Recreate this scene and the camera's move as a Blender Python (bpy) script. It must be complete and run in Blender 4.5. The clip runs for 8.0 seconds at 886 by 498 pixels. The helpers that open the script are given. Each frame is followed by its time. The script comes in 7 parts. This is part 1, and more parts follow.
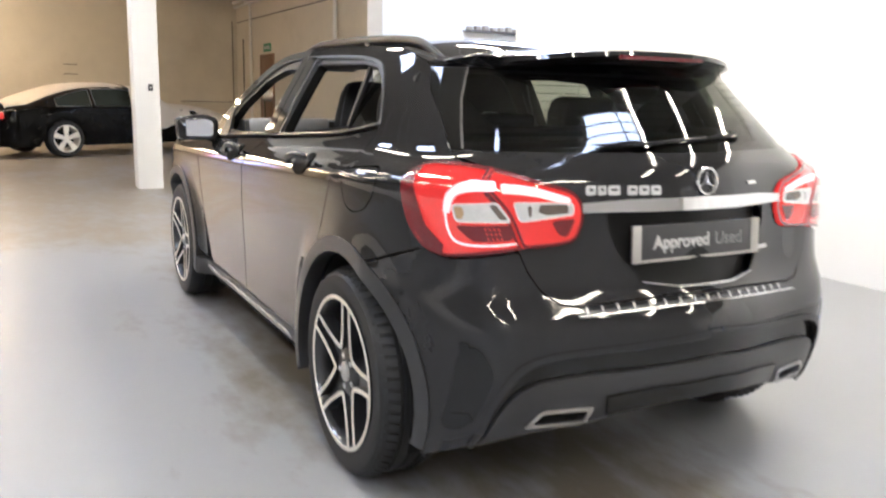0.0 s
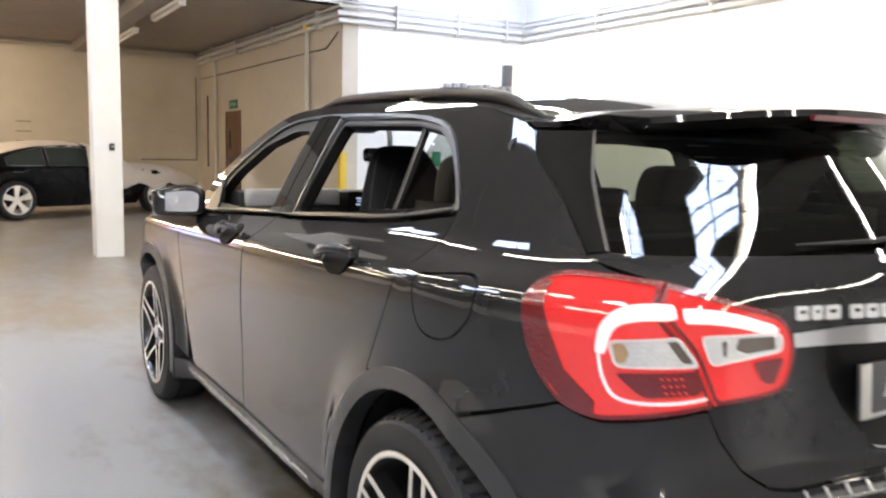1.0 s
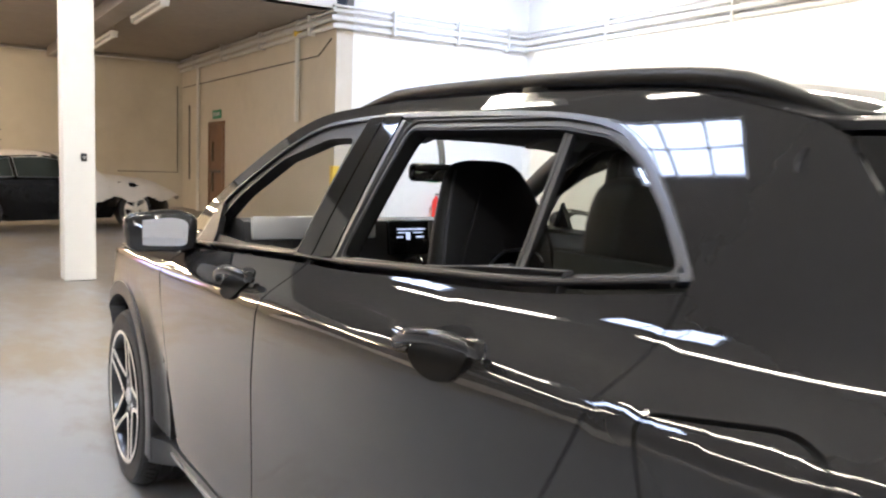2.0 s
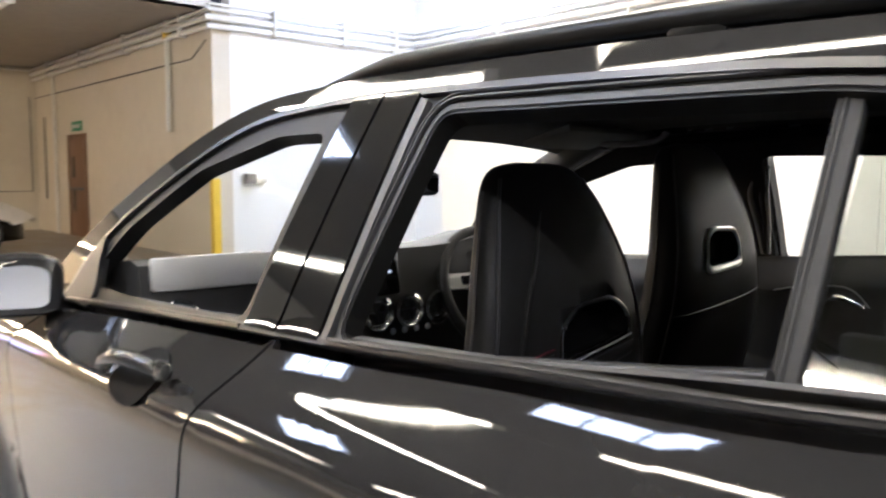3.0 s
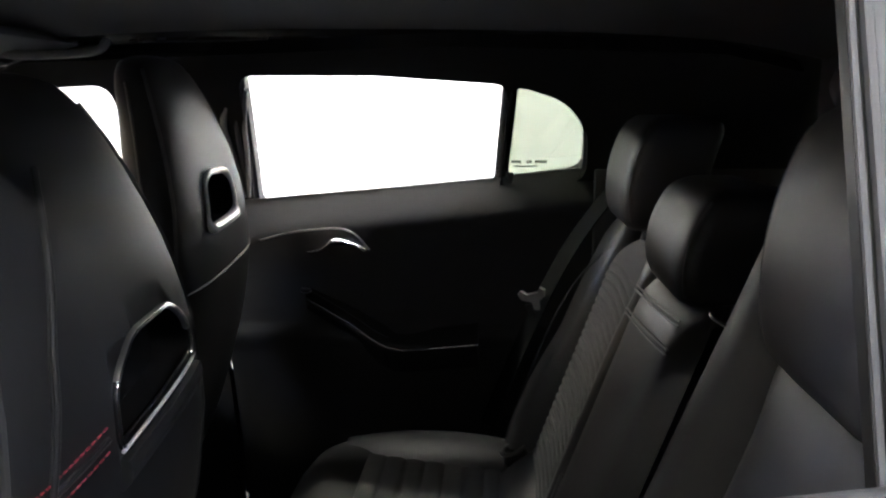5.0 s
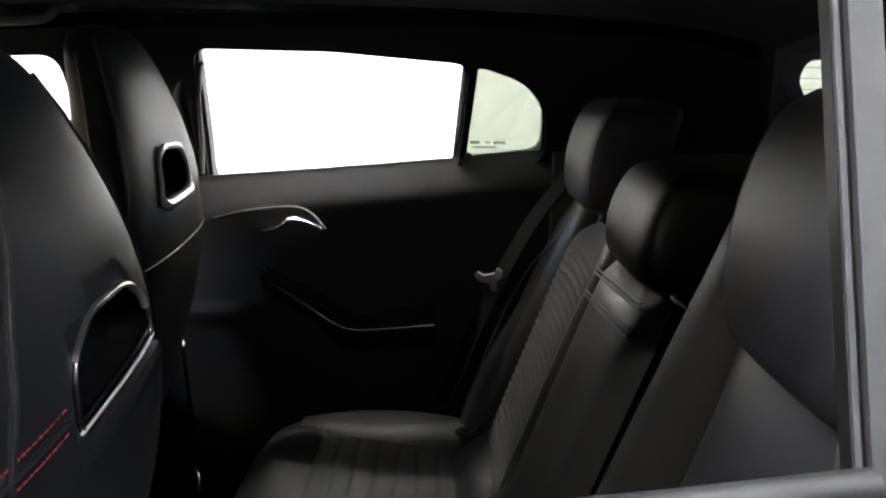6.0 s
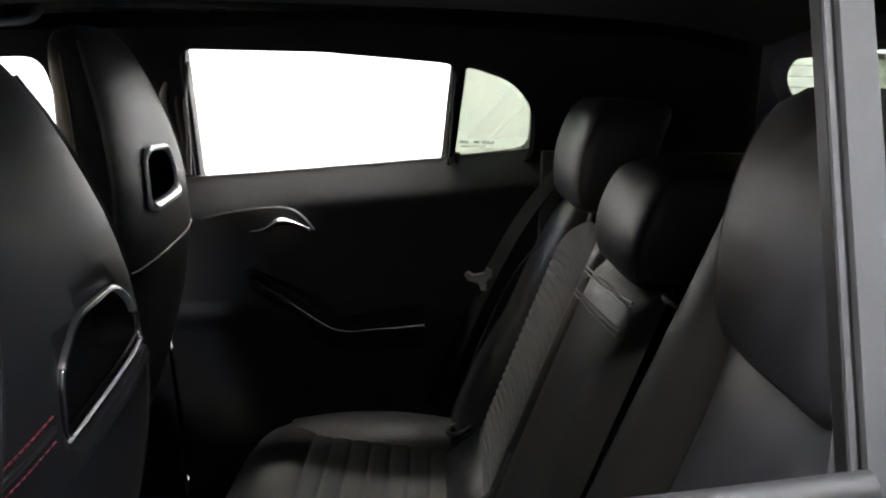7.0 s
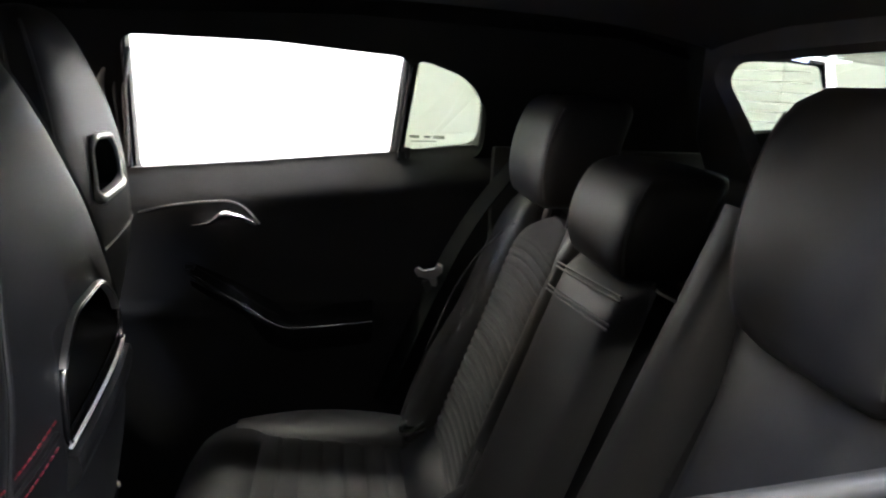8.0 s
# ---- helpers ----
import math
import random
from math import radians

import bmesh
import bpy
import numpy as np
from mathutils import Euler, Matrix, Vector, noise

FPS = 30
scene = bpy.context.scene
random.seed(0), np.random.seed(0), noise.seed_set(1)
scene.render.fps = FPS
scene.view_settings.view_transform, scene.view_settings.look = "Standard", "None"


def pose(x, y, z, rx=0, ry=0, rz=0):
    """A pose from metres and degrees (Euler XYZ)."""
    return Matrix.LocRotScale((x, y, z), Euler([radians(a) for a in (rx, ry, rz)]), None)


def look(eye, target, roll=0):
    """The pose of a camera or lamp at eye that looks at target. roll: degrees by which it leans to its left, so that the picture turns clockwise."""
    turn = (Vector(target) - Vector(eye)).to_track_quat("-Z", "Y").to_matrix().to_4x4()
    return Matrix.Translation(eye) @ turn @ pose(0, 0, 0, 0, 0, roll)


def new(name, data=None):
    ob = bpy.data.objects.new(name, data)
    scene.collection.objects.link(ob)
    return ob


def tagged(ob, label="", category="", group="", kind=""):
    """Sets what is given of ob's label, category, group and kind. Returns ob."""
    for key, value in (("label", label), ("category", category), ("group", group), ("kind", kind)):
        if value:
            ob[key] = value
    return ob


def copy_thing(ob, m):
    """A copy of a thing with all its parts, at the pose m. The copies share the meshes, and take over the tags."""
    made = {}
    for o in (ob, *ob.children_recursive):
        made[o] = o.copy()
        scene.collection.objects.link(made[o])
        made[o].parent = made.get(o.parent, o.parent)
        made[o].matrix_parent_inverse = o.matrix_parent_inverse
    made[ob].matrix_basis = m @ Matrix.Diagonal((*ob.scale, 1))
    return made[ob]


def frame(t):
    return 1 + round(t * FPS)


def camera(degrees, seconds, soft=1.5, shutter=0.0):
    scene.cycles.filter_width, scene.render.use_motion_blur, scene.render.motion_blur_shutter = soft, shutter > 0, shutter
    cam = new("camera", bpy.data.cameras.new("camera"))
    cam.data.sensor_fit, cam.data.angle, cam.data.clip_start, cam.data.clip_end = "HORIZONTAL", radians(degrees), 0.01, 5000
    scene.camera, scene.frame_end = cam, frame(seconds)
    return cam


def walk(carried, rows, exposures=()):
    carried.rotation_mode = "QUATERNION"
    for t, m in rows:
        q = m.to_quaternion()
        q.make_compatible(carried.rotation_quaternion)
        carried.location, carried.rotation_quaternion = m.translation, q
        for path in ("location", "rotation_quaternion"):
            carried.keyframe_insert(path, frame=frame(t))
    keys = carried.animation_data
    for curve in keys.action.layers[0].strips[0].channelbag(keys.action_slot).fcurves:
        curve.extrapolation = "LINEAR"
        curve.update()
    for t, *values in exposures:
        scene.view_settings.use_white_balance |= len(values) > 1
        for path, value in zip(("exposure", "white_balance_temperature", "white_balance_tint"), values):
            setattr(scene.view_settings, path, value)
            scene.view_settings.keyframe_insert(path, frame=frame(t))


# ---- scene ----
cam = camera(57.2, 8.0, 2.2, 0.4)
PATH = [
    (0, (-1.842, -2.43, 1.269), (-0.902, -0.705, 0.893), 1.3),
    (0.5, (-1.805, -2.031, 1.296), (-0.863, -0.291, 1.005), 2.1),
    (1, (-1.763, -1.555, 1.301), (-0.729, 0.14, 1.061), 1.3),
    (1.5, (-1.645, -1.073, 1.289), (-0.578, 0.603, 1.061), 1.7),
    (1.7, (-1.606, -0.89, 1.302), (-0.553, 0.798, 1.096), 2.0),
    (2.8, (-1.392, 0.041, 1.283), (-0.135, 1.585, 1.089), 1.0),
    (3, (-1.338, 0.175, 1.294), (-0.024, 1.672, 1.115), 0.2),
    (3.5, (-1.255, 0.441, 1.284), (0.381, 1.576, 1.093), 0.0),
    (4, (-1.189, 0.599, 1.301), (0.702, 1.203, 1.057), -0.6),
    (4.5, (-1.074, 0.647, 1.29), (0.882, 0.931, 0.982), -0.6),
    (5, (-1.012, 0.659, 1.288), (0.953, 0.795, 0.937), -0.3),
    (6.5, (-1.008, 0.68, 1.289), (0.951, 0.67, 0.884), 1.2),
    (7, (-1.004, 0.678, 1.29), (0.955, 0.66, 0.888), 0.8),
    (7.5, (-0.992, 0.684, 1.288), (0.967, 0.648, 0.887), 0.5),
    (8, (-0.987, 0.774, 1.282), (0.957, 0.516, 0.879), 2.4),
]
walk(cam, [(t, look(eye, target, roll)) for t, eye, target, roll in PATH], [(0, 0.44, 5050, 20.5), (3.0, 0.70, 5090, 20.5), (4.5, 1.88, 4850, 20), (8, 1.88, 4850, 20)])
from mathutils import geometry


# ---- world and light ----
world = bpy.data.worlds.new("hall_air")
scene.world = world
world.use_nodes = True
world.node_tree.nodes["Background"].inputs[0].default_value = (0.9, 0.95, 1.0, 1)
world.node_tree.nodes["Background"].inputs[1].default_value = 0.05
scene.view_settings.exposure = 0.0


# ---- materials ----
def node_material(name, colour, rough=0.5, metal=0.0, vary=0.0, scale=8.0, bump=0.0, bump_scale=60.0, coat=0.0, stain=None, stain_scale=1.2,
                  specular=0.5, rough_vary=0.0, sheen=0.0):
    """A principled surface with two scales of colour variation, fine relief and, where given, stains with a shape of their own."""
    m = bpy.data.materials.new(name)
    m.use_nodes = True
    nt = m.node_tree
    b = nt.nodes["Principled BSDF"]
    b.inputs["Roughness"].default_value = rough
    b.inputs["Metallic"].default_value = metal
    b.inputs["Specular IOR Level"].default_value = specular
    b.inputs["Coat Weight"].default_value = coat
    b.inputs["Coat Roughness"].default_value = 0.02
    b.inputs["Sheen Weight"].default_value = sheen
    b.inputs["Base Color"].default_value = (*colour, 1)
    at = nt.nodes.new("ShaderNodeTexCoord")
    if vary or stain:
        mix = nt.nodes.new("ShaderNodeMix")
        mix.data_type = "RGBA"
        noise_a, noise_b = nt.nodes.new("ShaderNodeTexNoise"), nt.nodes.new("ShaderNodeTexNoise")
        noise_a.inputs["Scale"].default_value, noise_b.inputs["Scale"].default_value = scale, scale * 9
        noise_a.inputs["Detail"].default_value = noise_b.inputs["Detail"].default_value = 5
        add = nt.nodes.new("ShaderNodeMath")
        add.operation = "ADD"
        for n, k in ((noise_a, 0), (noise_b, 1)):
            nt.links.new(at.outputs["Object"], n.inputs["Vector"])
            nt.links.new(n.outputs["Fac"], add.inputs[k])
        half = nt.nodes.new("ShaderNodeMath")
        half.operation, half.inputs[1].default_value = "MULTIPLY", 0.5
        nt.links.new(add.outputs[0], half.inputs[0])
        mix.inputs[6].default_value = (*[max(0, c * (1 - vary)) for c in colour], 1)
        mix.inputs[7].default_value = (*[min(1, c * (1 + vary)) for c in colour], 1)
        nt.links.new(half.outputs[0], mix.inputs[0])
        out = mix.outputs[2]
        if stain:
            big = nt.nodes.new("ShaderNodeTexNoise")
            big.inputs["Scale"].default_value, big.inputs["Detail"].default_value, big.inputs["Roughness"].default_value = stain_scale, 8, 0.65
            nt.links.new(at.outputs["Object"], big.inputs["Vector"])
            ramp = nt.nodes.new("ShaderNodeValToRGB")
            ramp.color_ramp.elements[0].position, ramp.color_ramp.elements[1].position = 0.5, 0.72
            nt.links.new(big.outputs["Fac"], ramp.inputs[0])
            dirt = nt.nodes.new("ShaderNodeMix")
            dirt.data_type = "RGBA"
            dirt.inputs[7].default_value = (*stain, 1)
            nt.links.new(ramp.outputs[0], dirt.inputs[0])
            nt.links.new(out, dirt.inputs[6])
            out = dirt.outputs[2]
        nt.links.new(out, b.inputs["Base Color"])
        if rough_vary:
            span = nt.nodes.new("ShaderNodeMapRange")
            span.inputs["To Min"].default_value, span.inputs["To Max"].default_value = max(0, rough - rough_vary), min(1, rough + rough_vary)
            nt.links.new(half.outputs[0], span.inputs["Value"])
            nt.links.new(span.outputs[0], b.inputs["Roughness"])
    if bump:
        grain, rise = nt.nodes.new("ShaderNodeTexNoise"), nt.nodes.new("ShaderNodeBump")
        grain.inputs["Scale"].default_value, grain.inputs["Detail"].default_value = bump_scale, 4
        rise.inputs["Strength"].default_value, rise.inputs["Distance"].default_value = bump, 0.01
        nt.links.new(at.outputs["Object"], grain.inputs["Vector"])
        nt.links.new(grain.outputs["Fac"], rise.inputs["Height"])
        nt.links.new(rise.outputs["Normal"], b.inputs["Normal"])
    return m


def glow_material(name, colour, strength):
    m = bpy.data.materials.new(name)
    m.use_nodes = True
    b = m.node_tree.nodes["Principled BSDF"]
    b.inputs["Base Color"].default_value = (0.8, 0.8, 0.8, 1)
    b.inputs["Emission Color"].default_value = (*colour, 1)
    b.inputs["Emission Strength"].default_value = strength
    return m


def thin_glass(name, colour):
    """A thin pane: lets light straight through, tinted, with a mirror gloss that grows towards grazing."""
    m = bpy.data.materials.new(name)
    m.use_nodes = True
    nt = m.node_tree
    nt.nodes.remove(nt.nodes["Principled BSDF"])
    clear, shine = (nt.nodes.new("ShaderNodeBsdf" + k) for k in ("Transparent", "Glossy"))
    mix, fres = nt.nodes.new("ShaderNodeMixShader"), nt.nodes.new("ShaderNodeLayerWeight")
    power, span = nt.nodes.new("ShaderNodeMath"), nt.nodes.new("ShaderNodeMapRange")
    clear.inputs[0].default_value = (*colour, 1)
    shine.inputs["Roughness"].default_value = 0.01
    fres.inputs[0].default_value = 0.5
    power.operation, power.inputs[1].default_value = "POWER", 5.0
    span.inputs["To Min"].default_value = 0.055
    nt.links.new(fres.outputs["Facing"], power.inputs[0])
    nt.links.new(power.outputs[0], span.inputs["Value"])
    nt.links.new(span.outputs[0], mix.inputs[0])
    nt.links.new(clear.outputs[0], mix.inputs[1])
    nt.links.new(shine.outputs[0], mix.inputs[2])
    nt.links.new(mix.outputs[0], nt.nodes["Material Output"].inputs[0])
    return m


PAINT = node_material("black_car_paint", (0.017, 0.0166, 0.017), 0.035, vary=0.15, scale=3, specular=0.5)
CLADDING = node_material("grey_black_cladding", (0.034, 0.034, 0.035), 0.36, vary=0.2, scale=30, bump=0.08, bump_scale=700)
SILVER = node_material("bright_silver_wheel", (0.78, 0.74, 0.66), 0.35, 0.35, vary=0.06, scale=20)
RUBBER = node_material("tyre_rubber", (0.010, 0.010, 0.010), 0.62, vary=0.3, scale=25, bump=0.1, bump_scale=300)
SEAL = node_material("black_rubber_seal", (0.005, 0.005, 0.005), 0.45, vary=0.2, scale=60, specular=0.25)
DARK = node_material("black_underbody", (0.008, 0.008, 0.008), 0.8, vary=0.3, scale=10, specular=0.2)
DUSTY_PAINT = node_material("dusty_black_paint", (0.003, 0.003, 0.003), 0.05, vary=0.4, scale=5, specular=0.10)
DISH = node_material("dull_black_recess", (0.006, 0.006, 0.006), 0.6, vary=0.2, scale=30, specular=0.05)
PIANO = node_material("gloss_black_trim", (0.008, 0.008, 0.008), 0.04, vary=0.1, scale=4)
SATIN = node_material("satin_grey_metal_trim", (0.062, 0.062, 0.065), 0.32, 1.0, vary=0.08, scale=20, rough_vary=0.05)
SEAT_SILVER = node_material("satin_silver_seat_trim", (0.82, 0.82, 0.83), 0.28, 0.35, vary=0.05, scale=30)
RAIL = node_material("black_roof_rail_paint", (0.006, 0.006, 0.006), 0.34, vary=0.2, scale=30, specular=0.16)
ETCHED = thin_glass("etched_glass", (0.70, 0.72, 0.66))
BRIGHT = node_material("satin_bright_metal", (0.62, 0.62, 0.63), 0.24, 1.0, vary=0.06, scale=30)
RIB_GREY = node_material("pale_grey_rubber", (0.034, 0.034, 0.035), 0.5, vary=0.15, scale=60, specular=0.3)
PILLAR_GREY = node_material("grey_pillar_trim", (0.13, 0.13, 0.132), 0.6, vary=0.15, scale=60)
SEAL_GREY = node_material("grey_rubber_seal", (0.024, 0.024, 0.025), 0.45, vary=0.2, scale=60, specular=0.4)
CHROME = node_material("chrome", (0.80, 0.80, 0.81), 0.08, 1.0, vary=0.03, scale=20)
ALLOY = node_material("machined_alloy", (0.62, 0.62, 0.63), 0.28, 1.0, vary=0.05, scale=60)
ALLOY_BLACK = node_material("black_painted_alloy", (0.014, 0.014, 0.015), 0.3, vary=0.2, scale=20, coat=0.6)
STEEL_DULL = node_material("dull_satin_metal", (0.30, 0.30, 0.31), 0.22, 1.0, vary=0.08, scale=30)
STEEL = node_material("brushed_steel", (0.55, 0.55, 0.55), 0.3, 1.0, vary=0.1, scale=40)
TINT = thin_glass("privacy_glass", (0.42, 0.44, 0.40))
TINT_FAR = thin_glass("green_privacy_glass", (0.20, 0.22, 0.175))
CLEAR = thin_glass("clear_glass", (0.93, 0.95, 0.94))
REAR_TINT = thin_glass("dark_tailgate_glass", (0.20, 0.22, 0.175))
MIRROR = node_material("mirror_glass", (0.9, 0.9, 0.9), 0.02, 1.0)
LEATHER = node_material("black_leatherette", (0.014, 0.014, 0.0146), 0.46, vary=0.2, scale=15, bump=0.05, bump_scale=900, specular=0.18)
FABRIC = node_material("dark_grey_seat_fabric", (0.021, 0.021, 0.0205), 0.85, vary=0.3, scale=30, bump=0.25, bump_scale=500, sheen=0.15, specular=0.2)
PLASTIC = node_material("black_soft_plastic", (0.022, 0.022, 0.0225), 0.5, vary=0.2, scale=25, bump=0.1, bump_scale=600)
SOFT = node_material("black_soft_touch_lining", (0.036, 0.036, 0.037), 0.62, vary=0.2, scale=25, bump=0.1, bump_scale=600, sheen=0.2, specular=0.3)
HEADLINER = node_material("black_headliner", (0.058, 0.058, 0.059), 0.95, vary=0.2, scale=60, bump=0.1, bump_scale=600)
CARPET = node_material("black_carpet", (0.035, 0.035, 0.035), 0.98, vary=0.4, scale=90, bump=0.4, bump_scale=900)
STITCH = node_material("red_stitching", (0.26, 0.025, 0.04), 0.8, vary=0.2, scale=300)
BELT = node_material("black_webbing", (0.005, 0.006, 0.006), 0.8, vary=0.3, scale=400, specular=0.1)
LAMP_RED = node_material("self_lit_red", (0.26, 0.003, 0.004), 0.06, vary=0.45, scale=14, coat=1.0)
# lit lens glows by emission; everything else in this red glows along with it
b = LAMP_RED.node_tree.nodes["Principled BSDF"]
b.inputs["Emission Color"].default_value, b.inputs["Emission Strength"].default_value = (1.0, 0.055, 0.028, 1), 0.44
LAMP_RED_DARK = node_material("deep_red_reflector", (0.13, 0.004, 0.006), 0.2, vary=0.3, scale=60, coat=1.0, bump=0.3, bump_scale=140)
LAMP_CLEAR = node_material("clear_lamp_lens", (0.80, 0.75, 0.70), 0.14, 0.25, vary=0.6, scale=26, coat=1.0, bump=0.15, bump_scale=60)
LAMP_SMOKE = node_material("smoked_lamp_detail", (0.09, 0.07, 0.055), 0.2, vary=0.5, scale=40, coat=1.0)
LAMP_RIM = node_material("pale_lamp_rim", (0.86, 0.78, 0.74), 0.25, 0.2, vary=0.1, scale=40)
LAMP_GLOW = glow_material("lit_tail_lamp", (1.0, 0.24, 0.20), 1.15)
LAMP_HALO = glow_material("red_light_round_the_bow", (1.0, 0.075, 0.065), 0.75)
LAMP_AMBER = node_material("amber_bulb", (0.36, 0.24, 0.12), 0.2, vary=0.3, scale=60, coat=1.0)
PLATE = node_material("black_number_plate", (0.045, 0.045, 0.046), 0.3, vary=0.1, scale=20)
BADGE = node_material("bright_badge", (0.66, 0.66, 0.66), 0.25, 0.45, vary=0.05, scale=40)
PLATE_EDGE = node_material("silver_plate_edge", (0.40, 0.385, 0.35), 0.35, 0.3, vary=0.1, scale=30)
WHITE_INK = node_material("white_plate_print", (0.52, 0.52, 0.52), 0.4)
GREY_INK = node_material("grey_plate_print", (0.26, 0.26, 0.26), 0.4)
PALE_TRIM = node_material("pale_grey_trim", (0.42, 0.42, 0.42), 0.4, 0.2, vary=0.06, scale=20, bump=0.05, bump_scale=400)
VISOR = node_material("grey_visor_cloth", (0.10, 0.10, 0.10), 0.9, vary=0.15, scale=40)
SCREEN = glow_material("lit_screen_mark", (0.8, 0.85, 0.9), 0.6)
PAINTED_FLOOR = node_material("pale_grey_floor_paint", (0.266, 0.272, 0.284), 0.38, vary=0.08, scale=0.7, rough_vary=0.04)


def soil_and_shade_floor():
    """Brown tyre dirt beside and behind the car, with its shade painted in, broken up by two scales of noise."""
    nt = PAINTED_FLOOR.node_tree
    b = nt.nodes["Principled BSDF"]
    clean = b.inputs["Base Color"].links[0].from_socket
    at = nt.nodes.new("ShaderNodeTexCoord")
    # oval round the car: dirt and the car's painted-in shade together
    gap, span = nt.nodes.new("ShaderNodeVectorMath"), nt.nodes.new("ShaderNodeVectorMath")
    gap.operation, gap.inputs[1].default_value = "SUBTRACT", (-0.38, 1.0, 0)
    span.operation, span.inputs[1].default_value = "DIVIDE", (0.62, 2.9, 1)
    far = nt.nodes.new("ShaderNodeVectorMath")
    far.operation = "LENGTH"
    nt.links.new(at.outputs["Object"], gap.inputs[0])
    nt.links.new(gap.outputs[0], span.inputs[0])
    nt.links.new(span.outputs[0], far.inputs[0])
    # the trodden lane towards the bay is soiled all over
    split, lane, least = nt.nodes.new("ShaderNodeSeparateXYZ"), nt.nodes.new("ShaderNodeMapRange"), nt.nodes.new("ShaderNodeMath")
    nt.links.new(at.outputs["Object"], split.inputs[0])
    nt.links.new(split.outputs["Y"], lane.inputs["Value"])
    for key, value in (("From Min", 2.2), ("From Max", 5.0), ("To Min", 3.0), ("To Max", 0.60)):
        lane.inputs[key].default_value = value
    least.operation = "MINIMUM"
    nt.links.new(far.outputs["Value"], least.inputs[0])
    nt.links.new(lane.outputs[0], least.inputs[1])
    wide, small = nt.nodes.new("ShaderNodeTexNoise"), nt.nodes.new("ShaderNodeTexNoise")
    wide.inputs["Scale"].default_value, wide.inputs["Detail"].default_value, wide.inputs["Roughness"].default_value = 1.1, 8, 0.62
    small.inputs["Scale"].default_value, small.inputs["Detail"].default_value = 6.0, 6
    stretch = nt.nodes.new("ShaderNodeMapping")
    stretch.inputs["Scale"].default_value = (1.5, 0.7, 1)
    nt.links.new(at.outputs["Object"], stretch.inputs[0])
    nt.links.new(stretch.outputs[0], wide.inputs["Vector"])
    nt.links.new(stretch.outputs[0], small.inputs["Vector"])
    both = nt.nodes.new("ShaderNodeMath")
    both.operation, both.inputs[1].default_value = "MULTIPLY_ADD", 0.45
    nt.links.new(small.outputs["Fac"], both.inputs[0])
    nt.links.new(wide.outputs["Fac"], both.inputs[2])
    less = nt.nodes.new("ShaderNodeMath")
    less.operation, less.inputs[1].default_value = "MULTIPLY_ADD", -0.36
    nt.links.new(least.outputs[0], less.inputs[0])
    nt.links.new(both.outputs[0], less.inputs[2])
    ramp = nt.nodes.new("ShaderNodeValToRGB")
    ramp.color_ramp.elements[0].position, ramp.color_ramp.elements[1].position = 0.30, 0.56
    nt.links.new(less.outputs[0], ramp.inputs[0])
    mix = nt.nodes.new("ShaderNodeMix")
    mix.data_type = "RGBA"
    # dark under the car, where shade is painted into the dirt; dry and tan further up the lane
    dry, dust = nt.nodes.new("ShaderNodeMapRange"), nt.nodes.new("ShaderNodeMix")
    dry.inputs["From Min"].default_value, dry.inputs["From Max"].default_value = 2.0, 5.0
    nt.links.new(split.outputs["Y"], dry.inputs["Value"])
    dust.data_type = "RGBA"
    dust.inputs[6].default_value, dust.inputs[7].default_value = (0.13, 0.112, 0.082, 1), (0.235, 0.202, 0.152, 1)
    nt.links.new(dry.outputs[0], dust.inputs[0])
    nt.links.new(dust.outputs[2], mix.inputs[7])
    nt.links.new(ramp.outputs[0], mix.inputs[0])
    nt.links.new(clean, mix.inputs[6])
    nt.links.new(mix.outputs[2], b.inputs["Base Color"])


soil_and_shade_floor()
WALL_WHITE = node_material("white_wall_paint", (0.80, 0.80, 0.79), 0.7, vary=0.05, scale=0.8, bump=0.04, bump_scale=30)
WALL_CREAM = node_material("cream_wall_paint", (0.62, 0.57, 0.47), 0.75, vary=0.10, scale=0.5, bump=0.05, bump_scale=18, stain=(0.50, 0.45, 0.36), stain_scale=0.25)
BOARD_WHITE = node_material("white_display_board", (0.86, 0.86, 0.86), 0.6, vary=0.02, scale=0.6)
HALL_CEILING = node_material("grey_hall_ceiling", (0.20, 0.197, 0.19), 0.9, vary=0.25, scale=0.7, bump=0.1, bump_scale=12)
WALL_DARK = node_material("dark_grey_cladding_sheet", (0.10, 0.10, 0.105), 0.6, vary=0.2, scale=1.5)
SHUTTER = node_material("grey_shutter", (0.40, 0.40, 0.40), 0.6, vary=0.15, scale=2.0)
CONCRETE = node_material("grey_brown_concrete", (0.36, 0.33, 0.285), 0.85, vary=0.25, scale=0.7, bump=0.1, bump_scale=12)
PIPE = node_material("white_painted_pipe", (0.66, 0.65, 0.61), 0.45, vary=0.12, scale=6)
PIPE_DARK = node_material("dark_cable", (0.12, 0.11, 0.10), 0.6, vary=0.3, scale=6)
YELLOW = node_material("yellow_guard_paint", (0.75, 0.52, 0.03), 0.5, vary=0.15, scale=6)
BROWN = node_material("brown_wooden_door", (0.16, 0.085, 0.04), 0.5, vary=0.3, scale=5)
GREEN = node_material("green_sign", (0.03, 0.22, 0.10), 0.5, vary=0.1, scale=10)
SHEET = node_material("cream_dust_sheet", (0.62, 0.56, 0.47), 0.85, vary=0.12, scale=6, bump=0.2, bump_scale=12)
TUBE_GLOW = glow_material("warm_fluorescent_tube", (1.0, 0.82, 0.48), 84.0)
TUBE_OFF = node_material("unlit_white_tube", (0.75, 0.73, 0.68), 0.4, vary=0.05, scale=6)
